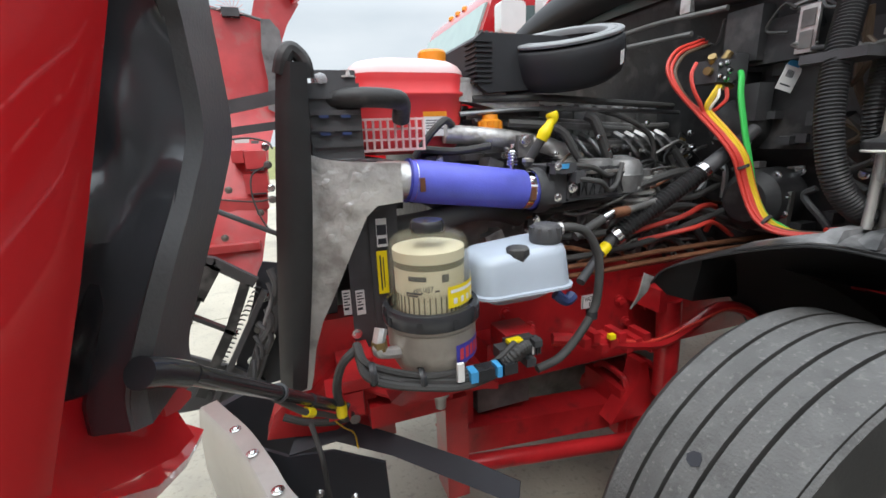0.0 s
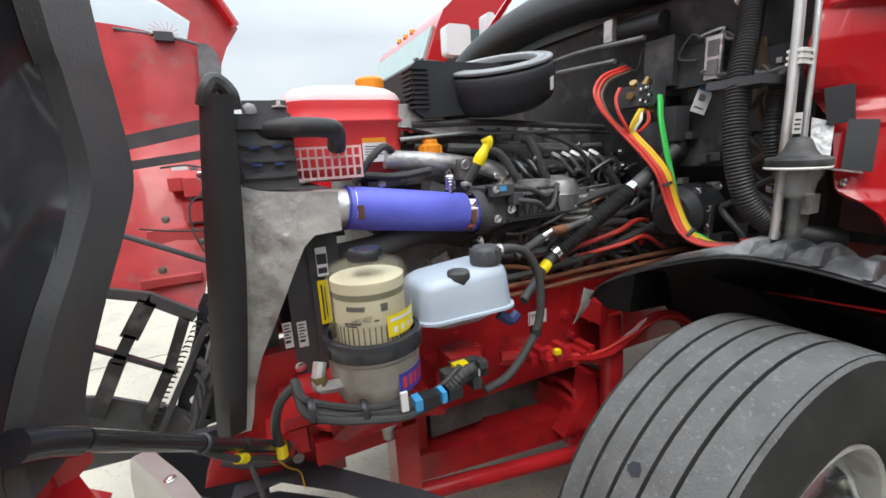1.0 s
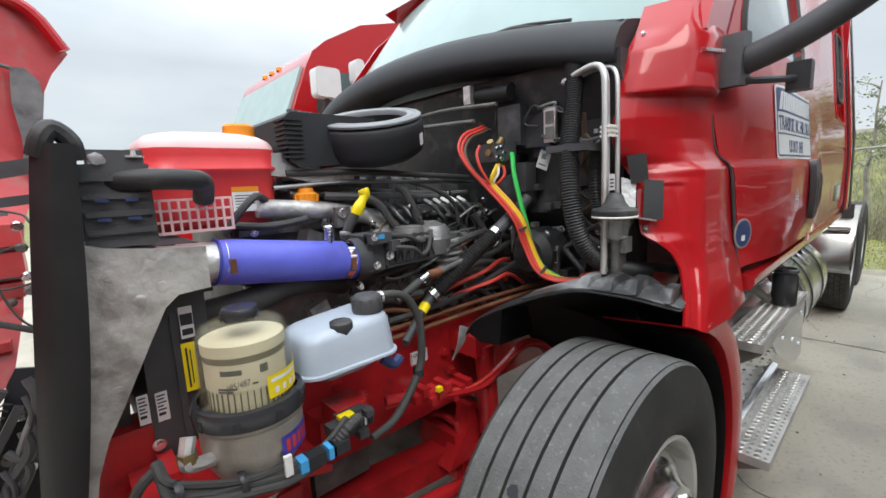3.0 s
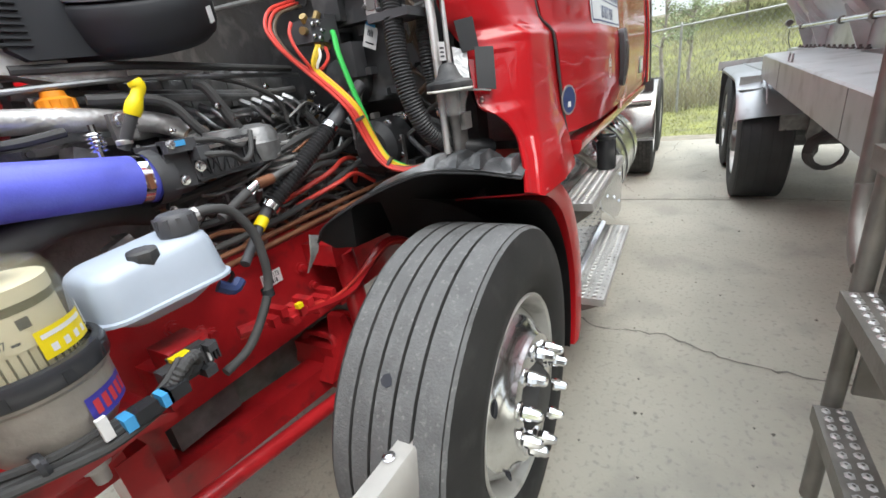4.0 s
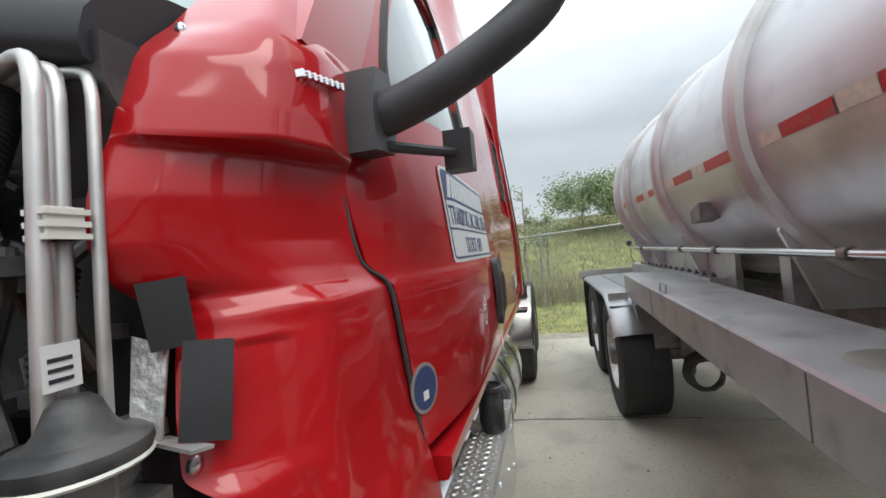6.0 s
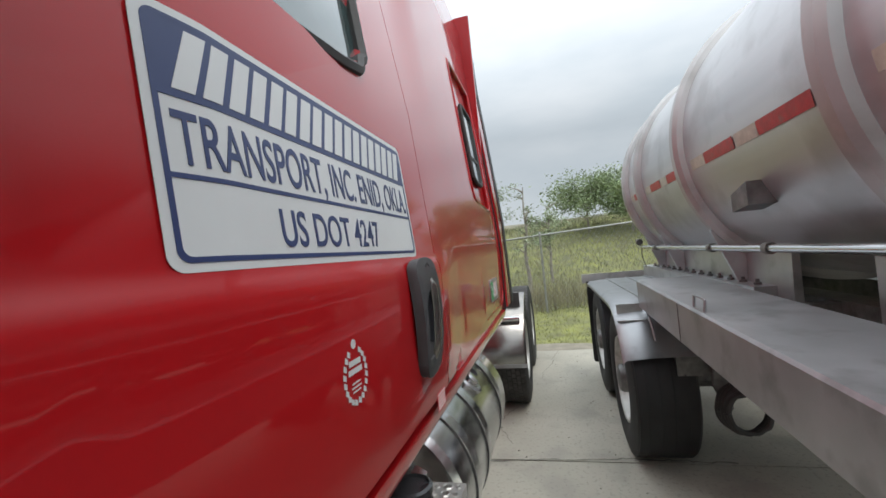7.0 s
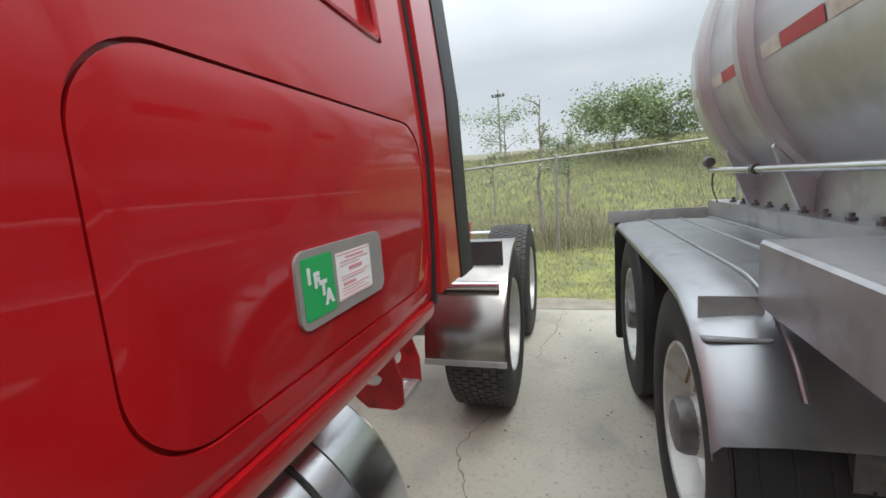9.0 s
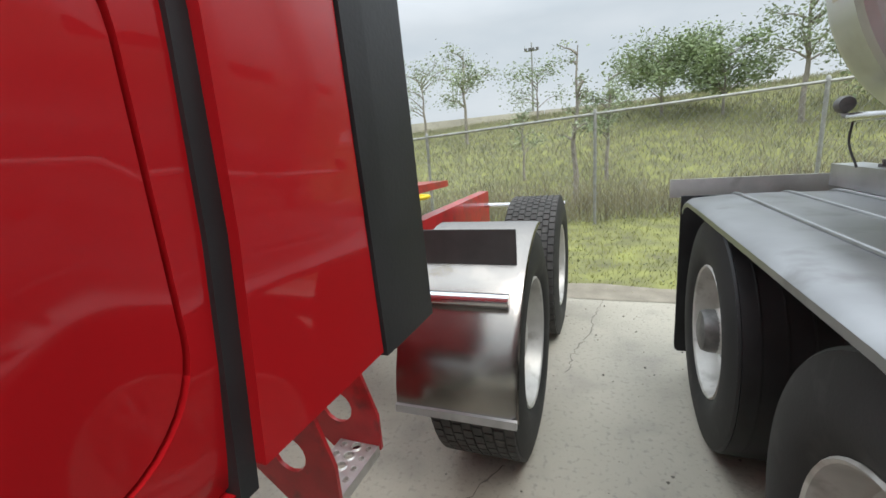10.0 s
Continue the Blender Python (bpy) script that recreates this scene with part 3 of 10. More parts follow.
# trees on the bank
def tree(name, x, y, h, spread, bushy, leaf, label, seed, leaves=1600, size=0.11, limbs=9):
    """A tapered trunk, limbs that fork, and a crown of many small leaves round the twigs."""
    rnd = random.Random(seed)
    z0 = terrain(x, y)
    root = thing(name, (x, y, z0), label, "tree", "trees on the bank")
    bm, tips = bmesh.new(), []
    trunk = [Vector((x, y, z0 - 0.1))]
    for k in range(1, 6):
        trunk.append(Vector((x + rnd.uniform(-0.07, 0.07) * h * 0.25 * k / 3, y + rnd.uniform(-0.07, 0.07) * h * 0.25 * k / 3, z0 + h * (0.80 if bushy else 0.94) * k / 5)))
    r0 = 0.018 * h + 0.01
    tube(bm, trunk, r0, 7, 3, True, lambda t: r0 * (1 - 0.85 * t))
    for i in range(limbs):
        t = rnd.uniform(0.25 if bushy else 0.4, 0.97)
        k = min(4, int(t * 5))
        p = trunk[k].lerp(trunk[k + 1], t * 5 - k)
        a, up = rnd.uniform(0, 6.283), rnd.uniform(0.25, 1.0)
        ln = spread * rnd.uniform(0.5, 1.0) * (1.15 - 0.65 * t if not bushy else 1.0)
        q = p + Vector((math.cos(a) * ln, math.sin(a) * ln, ln * up * 0.7))
        mid = p.lerp(q, 0.5) + Vector((0, 0, 0.12 * ln))
        tube(bm, [p, mid, q], 0.4 * r0, 5, 3, True, lambda s: r0 * (0.42 - 0.34 * s))
        tips += [mid, q, q.lerp(mid, 0.5)]
        for _ in range(3):
            e = q + Vector((rnd.uniform(-1, 1), rnd.uniform(-1, 1), rnd.uniform(-0.3, 0.9))) * ln * 0.42
            tube(bm, [mid.lerp(q, 0.6), e], 0.12 * r0, 4, 1, False)
            tips += [e, q.lerp(e, 0.6)]
    tips.append(trunk[-1])
    part("trunk", bm, BARK, root, "grey forked trunk and limbs")
    V, F = [], []
    for _ in range(leaves):
        c = rnd.choice(tips)
        g = spread * (0.20 if bushy else 0.13)
        p = c + Vector((rnd.gauss(0, g), rnd.gauss(0, g), rnd.gauss(0, g * 0.75)))
        u = Vector((rnd.gauss(0, 1), rnd.gauss(0, 1), rnd.gauss(0, 0.6))).normalized()
        w = u.orthogonal().normalized()
        w.rotate(Euler((rnd.uniform(0, 6), rnd.uniform(0, 6), 0)))
        s = size * rnd.uniform(0.5, 1.25)
        b = len(V)
        V += [tuple(p), tuple(p + u * s * 0.5 + w * s * 0.26), tuple(p + u * s), tuple(p + u * s * 0.5 - w * s * 0.26)]
        F += [(b, b + 1, b + 2, b + 3)]
    me = bpy.data.meshes.new("crown")
    me.from_pydata(V, [], F)
    me.materials.append(leaf)
    under(new("crown", me), root)
    return root


tree("tree", 19.5, 3.6, 3.6, 1.35, False, LEAFPALE, "thin open-crowned tree with pale leaves on the bank", 21, 1900, 0.12, 13)
tree("tree", 12.9, -0.9, 3.5, 0.55, False, LEAFPALE, "tall slender sapling with sparse leaves behind the fence", 22, 420, 0.085, 10)
tree("tree", 14.5, -1.55, 2.6, 0.8, False, LEAFPALE, "light bushy sapling behind the fence", 23, 2400, 0.085, 14)
tree("tree", 20.0, -3.3, 2.45, 1.35, True, LEAF, "dense round dark green tree on the bank", 24, 9000, 0.13, 26)
tree("tree", 19.0, -4.9, 2.2, 1.0, True, LEAF, "dense low green tree on the bank", 29, 6000, 0.13, 20)
tree("tree", 17.5, -6.4, 4.0, 1.2, False, LEAFPALE, "open tree with separate leafy sprays on the bank", 25, 2400, 0.12, 14)
tree("tree", 17.5, -8.6, 3.6, 1.6, True, LEAF, "leafy green tree on the bank behind the tank", 26, 5000, 0.14, 18)
tree("tree", 15.0, 0.6, 1.9, 0.7, False, LEAFPALE, "low straggling bush with pale leaves", 27, 700, 0.08, 10)
tree("tree", 22.0, 1.2, 2.2, 1.2, True, LEAF, "low green bush on the bank's crest", 28, 1300, 0.12, 10)
tree("tree", 23.0, 6.8, 3.4, 1.6, True, LEAFPALE, "pale leafy tree farther along the bank", 30, 1500, 0.13, 12)

pole = thing("light_pole", (37, 3.67, terrain(37, 3.67)), "tall slim light pole with a cross-arm of lamps beyond the bank", "light pole")
bm = bmesh.new()
tube(bm, [(37, 3.67, 2.2), (37, 3.67, 8.6)], 0.09, 8, 1, True, lambda t: 0.10 - 0.05 * t)
part("shaft", bm, GALV, pole)
bm = bmesh.new()
box(bm, (36.95, 3.25, 8.0), (37.05, 4.1, 8.08))
part("cross_arm", bm, GALV, pole)
for y in (3.25, 3.55, 3.8, 4.1):
    bm = bmesh.new()
    box(bm, (36.85, y - 0.09, 8.05), (37.1, y + 0.09, 8.22))
    part("lamp_head", bevelled(bm, 0.02), IRON, pole)

# ==== the red truck ====
truck = thing("semi_truck", (2.3, 0.0, 0.0), "glossy red sleeper-cab semi truck with its hood tilted open", "truck")
SIDE = -1.22


def lerp_table(tab, v):
    if v <= tab[0][0]:
        return tab[0][1]
    for (a, p), (b, q) in zip(tab, tab[1:]):
        if v <= b:
            return p + (q - p) * (v - a) / (b - a)
    return tab[-1][1]


DOORY = [(1.13, -1.205), (1.16, -1.235), (1.25, -1.246), (1.455, -1.246), (1.485, -1.243), (1.51, -1.232), (1.9, -1.196), (2.5, -1.10), (2.75, -1.03)]


def door_y(x, z):
    return lerp_table(DOORY, z) + 0.10 * max(0.0, (0.95 - x) / 0.43) ** 1.2 * (1.0 if z > 1.2 else max(0.0, (z - 1.05) / 0.15))


def sleeper_y(x, z):
    back = lerp_table([(1.11, -1.195), (1.135, -1.215), (1.2, -1.222), (1.49, -1.222), (1.56, -1.2195), (1.72, -1.207), (1.9, -1.190), (2.3, -1.152), (2.7, -1.11), (2.95, -1.10), (3.1, -1.0)], z)
    f = min(1.0, max(0.0, (x - 1.70) / 0.34))
    f = f * f * (3 - 2 * f)
    return back * f + lerp_table(DOORY, z) * (1 - f)


def plate(name, pts, y0, y1, material, parent, label="", bev=0.0015):
    bm = bmesh.new()
    prism(bm, pts, "y", y0, y1)
    if bev:
        bevelled(bm, bev, 1)
    return part(name, bm, material, parent, label)


# door, with its window opening
seam = [(0.635, 1.16), (0.625, 1.25), (0.60, 1.40), (0.585, 1.49), (0.53, 1.535), (0.515, 1.62), (0.515, 1.72), (0.55, 1.84), (0.72, 2.2), (0.86, 2.5)]
outline = seam + [(1.6855, 2.5), (1.6855, 1.16)]
win = [(0.72, 1.875), (1.30, 1.885), (1.40, 1.93), (1.43, 2.0), (1.43, 2.42), (0.98, 2.42), (0.72, 1.99)]
bm = bmesh.new()
skin(bm, outline, [win], door_y, 0.03, (1.18, 1.25, 1.455, 1.47, 1.485, 1.5, 1.52, 1.7, 1.9, 2.2), (0.45, 0.6, 0.7, 0.8, 0.95))
door = part("door", bm, RED, truck, "red driver's door with a dark window", angle=40)
bm = bmesh.new()
skin(bm, win, [], lambda x, z: door_y(x, z) + 0.012, 0.006, (1.9, 2.2), (0.7, 0.95))
part("window_pane", bm, GLASS, door, "dark tinted side window")
bm = bmesh.new()
tube(bm, [(x, door_y(x, z) + 0.004, z) for x, z in win + [win[0]]], 0.014, 6, 3)
part("window_seal", bm, RUBBER, door)
# dark gaps round the door
bm = bmesh.new()
tube(bm, [(x - 0.006, door_y(x, z) + 0.006, z) for x, z in seam], 0.005, 6, 4)
part("door_seam", bm, RUBBER, truck, "black rubber door seam")
bm = bmesh.new()
skin(bm, [(1.673, 1.15), (1.702, 1.15), (1.702, 2.5), (1.673, 2.5)], [], lambda x, z: lerp_table(DOORY, z) + 0.006, 0.02, (1.16, 1.25, 1.455, 1.485, 1.51, 1.9))
part("door_jamb", bm, RED, truck, "red jamb behind the door edge")
# sill rail below the door and sleeper
bm = bmesh.new()
prism(bm, [(-1.19, 1.075), (-1.212, 1.08), (-1.222, 1.10), (-1.222, 1.128), (-1.15, 1.128), (-1.15, 1.075)], "x", 0.66, 3.31)
bevelled(bm, 0.006, 2)
part("sill", bm, RED, truck)

def inset(pts, d):
    cx, cz = sum(p[0] for p in pts) / len(pts), sum(p[1] for p in pts) / len(pts)
    return [(x - d * (1 if x > cx else -1) * min(1, abs(x - cx) / 0.05), z - d * (1 if z > cz else -1) * min(1, abs(z - cz) / 0.05)) for x, z in pts]


# door handle: moulded black surround, a cup floor coloured dark for depth, a bright pull
HANDLE = [(1.470, 1.247), (1.520, 1.252), (1.550, 1.285), (1.560, 1.34), (1.562, 1.44), (1.556, 1.482), (1.540, 1.500), (1.500, 1.508), (1.450, 1.506), (1.422, 1.496), (1.412, 1.476), (1.414, 1.40), (1.424, 1.30), (1.440, 1.256)]
HANDLE = [(p.x, p.z) for p in spline([(x, 0, z) for x, z in HANDLE + HANDLE[:1]], 3)][:-1]
CUP = [(1.452, 1.288), (1.540, 1.300), (1.546, 1.34), (1.546, 1.415), (1.515, 1.443), (1.470, 1.432), (1.443, 1.405), (1.442, 1.33)]
bm = bmesh.new()
skin(bm, HANDLE, [CUP], lambda x, z: -1.262 - 0.012 * (1 - ((z - 1.378) / 0.14) ** 2), 0.022, (1.28, 1.32, 1.36, 1.40, 1.44, 1.48))
bevelled(bm, 0.006, 3, 50)
handle = part("door_handle", bm, BLACK, truck, "black recessed door handle on the red door", 50)
plate("handle_recess", inset(CUP, -0.004), -1.2535, -1.2500, INK, handle, "recess floor behind the pull, coloured dark for shaded depth", 0.0)
bm = bmesh.new()
prism(bm, [(1.452, 1.288), (1.500, 1.294), (1.495, 1.318), (1.458, 1.322)], "y", -1.266, -1.252)
part("cup_floor", bevelled(bm, 0.004), BLACK, handle)
bm = bmesh.new()
rows = []
for p in spline([(1.505, -1.264, 1.462), (1.507, -1.275, 1.44), (1.506, -1.278, 1.40), (1.503, -1.278, 1.36), (1.499, -1.276, 1.32), (1.495, -1.268, 1.288), (1.492, -1.258, 1.272)], 4):
    rows.append([bm.verts.new((p.x + dx, p.y + dy, p.z)) for dx, dy in ((-0.015, 0.006), (-0.013, -0.002), (-0.004, -0.005), (0.006, -0.004), (0.013, 0.0), (0.014, 0.007))])
for a, b in zip(rows, rows[1:]):
    for k in range(6):
        bm.faces.new((a[k], a[(k + 1) % 6], b[(k + 1) % 6], b[k]))
bm.faces.new(rows[0]), bm.faces.new(rows[-1])
part("pull", bm, POLISH, handle, "smoked chrome pull lever", 60)
bm = bmesh.new()
lathe(bm, [(0.016, -1.262), (0.016, -1.2675), (0.0125, -1.2675), (0.011, -1.264), (0.0, -1.2635)], (1.492, 0, 1.480), "y", 18)
part("key_lock", bm, RUBBER, handle)

# company sign on the door
SX0, SX1, SZ0, SZ1 = 0.877, 1.528, 1.512, 1.768


SCUTS = (0.889, 0.905, 0.92, 0.935, 0.95)


def sign_plate(name, pts, lift, material, parent, label=""):
    bm = bmesh.new()
    skin(bm, pts, [], lambda x, z: door_y(x, z) - 0.0016 - lift, 0.001, (), [c for c in SCUTS if min(p[0] for p in pts) < c < max(p[0] for p in pts)])
    return part(name, bm, material, parent, label)


sign = sign_plate("sign", rounded(SX0, SX1, SZ0, SZ1, 0.016), 0.0, SIGNWHITE, truck, "white and navy company lettering panel on the door")
bm = bmesh.new()
skin(bm, rounded(SX0 + 0.009, SX1 - 0.009, SZ0 + 0.009, SZ1 - 0.009, 0.012), [[(x, z) for x, z in rounded(SX0 + 0.0145, SX1 - 0.0145, SZ0 + 0.0145, SZ1 - 0.0145, 0.009)]], lambda x, z: door_y(x, z) - 0.0024, 0.0006, (), SCUTS)
part("border", bm, NAVY, sign)
sign_plate("blue_field", [(SX0 + 0.013, 1.677), (SX1 - 0.013, 1.677), (SX1 - 0.013, SZ1 - 0.013), (SX0 + 0.013, SZ1 - 0.013)], 0.0008, NAVY, sign)
sign_plate("rule", [(SX0 + 0.013, 1.599), (SX1 - 0.013, 1.599), (SX1 - 0.013, 1.604), (SX0 + 0.013, 1.604)], 0.0008, NAVY, sign)


def door_words(text, size, x, z, squeeze):
    """Lettering laid on the sign, following the door's curve."""
    ob = words("lettering", text, size, pose(x, 0, z, 90, 0, 0), NAVY, sign, 0.0003, squeeze=squeeze, bold=0.0006)
    for v in ob.data.vertices:
        v.co.y += door_y(v.co.x, v.co.z) - 0.0022


# the company name is drawn as plain white slanted bars
for k in range(9):
    for x, w in ((0.904 + 0.0655 * k, 0.0235), (0.936 + 0.0655 * k, 0.0235)):
        sign_plate("name_bar", [(x, 1.685), (x + w, 1.685), (x + w + 0.022, 1.749), (x + 0.022, 1.749)], 0.0015, SIGNWHITE, sign)
door_words("TRANSPORT, INC. ENID, OKLA.", 0.074, 0.899, 1.613, 0.587)
door_words("US DOT 4247", 0.065, 1.024, 1.536, 0.77)

# sleeper side with hatch and window recess
HATCH = rounded(2.487, 3.300, 1.185, 1.592, 0.095, 10)
WINO = [(2.615, 1.86), (2.635, 1.80), (2.69, 1.772), (3.08, 1.752), (3.125, 1.765), (3.14, 1.81), (3.14, 2.44), (3.11, 2.48), (2.66, 2.48), (2.61, 2.44), (2.60, 2.2)]
bm = bmesh.new()
skin(bm, [(1.6895, 1.115), (3.309, 1.115), (3.329, 1.35), (3.336, 1.52), (3.336, 3.05), (1.6895, 3.05)], [HATCH, WINO], sleeper_y, 0.02, (1.135, 1.16, 1.25, 1.455, 1.485, 1.51, 1.535, 1.56, 1.72, 1.9, 2.3, 2.7, 2.95), (1.74, 1.78, 1.83, 1.88, 1.94, 2.0, 2.04))
sleeper = part("sleeper_side", bm, RED, truck, "glossy red sleeper wall", angle=40)


bm = bmesh.new()
skin(bm, inset(HATCH, 0.004), [], lambda x, z: sleeper_y(x, z) + 0.002, 0.015, (1.49, 1.535, 1.56))
bevelled(bm, 0.010, 4)
hatch = part("luggage_hatch", bm, RED, sleeper, "red luggage hatch set flush in the sleeper wall")
bm = bmesh.new()
skin(bm, inset(HATCH, -0.02), [], lambda x, z: sleeper_y(x, z) + 0.010, 0.01, (1.49, 1.535, 1.56))
part("hatch_jamb", bm, RED, sleeper, "red jamb round the hatch")
# shallow recess round the sleeper window
bm = bmesh.new()
skin(bm, inset(WINO, -0.03), [], lambda x, z: sleeper_y(x, z) + 0.018, 0.014)
part("window_recess", bm, RED, sleeper)
bm = bmesh.new()
tube(bm, [(x, sleeper_y(x, z) + 0.002, z) for x, z in WINO + [WINO[0]]], 0.008, 8, 3)
part("recess_rim", bm, RED, sleeper)
WINI = [(2.77, 1.945), (2.80, 1.90), (2.99, 1.89), (3.03, 1.91), (3.045, 1.955), (3.045, 2.25), (3.01, 2.30), (2.81, 2.30), (2.77, 2.26)]
bm = bmesh.new()
skin(bm, WINI, [], lambda x, z: sleeper_y(x, z) + 0.006, 0.006)
part("window_pane", bm, GLASS, sleeper, "dark tinted sleeper window")
bm = bmesh.new()
tube(bm, [(x, sleeper_y(x, z) + 0.004, z) for x, z in WINI + [WINI[0]]], 0.011, 6, 3)
part("window_seal", bm, RUBBER, sleeper)
bm = bmesh.new()
box(bm, (2.775, sleeper_y(2.9, 2.03) + 0.001, 2.02), (3.035, sleeper_y(2.9, 2.03) + 0.02, 2.035))
part("window_bar", bm, RUBBER, sleeper)
# grey patch with the fuel-tax sticker and the permit card
patch = plate("sticker_patch", rounded(2.735, 3.010, 1.245, 1.361, 0.022), -1.2245, -1.2185, GREYVINYL, sleeper, "grey vinyl patch with two stickers", 0.0)
sticker = plate("green_sticker", rounded(2.746, 2.828, 1.258, 1.350, 0.004), -1.2254, -1.2246, GREENINK, patch, "green square permit sticker with white letters")
for i, ch in enumerate("IFTA"):
    x, z = ((2.758, 1.313), (2.773, 1.304), (2.786, 1.289), (2.799, 1.273))[i]
    words("letter", ch, 0.030, pose(x, -1.2258, z, 90, 0, 0), SIGNWHITE, sticker, 0.0004, bold=0.002)
card = plate("permit_card", rounded(2.838, 2.956, 1.263, 1.342, 0.003), -1.2254, -1.2246, LABEL, patch, "white printed permit card with a red border")
for z0, z1, xa, xb in ((1.3265, 1.328, 2.870, 2.996), (1.253, 1.2545, 2.870, 2.996), (1.3185, 1.322, 2.90, 2.97), (1.3135, 1.3152, 2.88, 2.985), (1.308, 1.3095, 2.88, 2.95), (1.297, 1.3035, 2.91, 2.96), (1.289, 1.2905, 2.88, 2.985), (1.284, 1.2855, 2.88, 2.97), (1.274, 1.279, 2.885, 2.93), (1.2695, 1.271, 2.88, 2.985), (1.2645, 1.266, 2.88, 2.96), (1.259, 1.2605, 2.88, 2.985)):
    bm = bmesh.new()
    strip(bm, 2.838 + (xa - 2.868) * 0.908, 2.838 + (xb - 2.868) * 0.908, z0 + 0.012, z1 + 0.012, -1.2254)
    part("print_bar", bm, PINKINK, card)

# rear corner of the sleeper: seam, red extender, black rubber edge
def corner_y(x, z):
    return sleeper_y(x, max(z, 1.2)) - 0.018


bm = bmesh.new()
skin(bm, [(3.309, 1.12), (3.329, 1.12), (3.349, 1.35), (3.354, 1.52), (3.354, 3.05), (3.336, 3.05), (3.336, 1.52), (3.329, 1.35)], [], lambda x, z: corner_y(x, z) + 0.012, 0.02, (1.72, 2.3, 2.7, 2.95))
part("rear_seam", bm, HOSEBLACK, truck, "black rubber seam of the side extender")
bm = bmesh.new()
skin(bm, [(3.331, 1.145), (3.548, 1.145), (3.548, 3.05), (3.354, 3.05), (3.354, 1.52), (3.349, 1.35)], [], corner_y, 0.02, (1.72, 2.3, 2.7, 2.95))
part("side_extender", bm, RED, truck, "red side extender panel")
bm = bmesh.new()
skin(bm, [(3.552, 1.138), (3.722, 1.132), (3.722, 3.02), (3.552, 3.02)], [], lambda x, z: corner_y(x, z) - 0.004 + 0.03 * max(0, x - 3.6), 0.02, (1.72, 2.3, 2.7, 2.95), (3.6, 3.68))
part("extender_edge", bm, HOSEBLACK, truck, "black flexible edge of the side extender")
# back wall, roof and far side close the cab
bm = bmesh.new()
box(bm, (0.55, -1.16, 1.13), (3.3, 1.2, 1.16))
part("cab_floor", bm, IRON, truck)
bm = bmesh.new()
prism(bm, [(0.95, 2.62), (1.75, 2.95), (3.4, 3.15), (3.4, 3.2), (1.7, 3.02), (0.85, 2.66)], "y", -1.02, 1.02)
part("cab_roof", bm, RED, truck)
bm = bmesh.new()
box(bm, (3.28, -1.17, 1.05), (3.31, 1.2, 3.05))
part("sleeper_back", bm, RED, truck)
bm = bmesh.new()
skin(bm, [(0.5, 1.15), (3.6, 1.15), (3.6, 3.05), (1.6, 3.05), (0.9, 2.5), (0.36, 1.85)], [], lambda x, z: 1.2, 0.02)
part("far_side", bm, RED, truck)
# panel between the door top and the roof
bm = bmesh.new()
prism(bm, [(-1.10, 2.5), (-1.05, 2.72), (-0.98, 2.95), (-0.9, 2.95), (-1.0, 2.68), (-1.06, 2.5)], "x", 0.85, 1.70)
part("roof_side", bm, RED, truck)

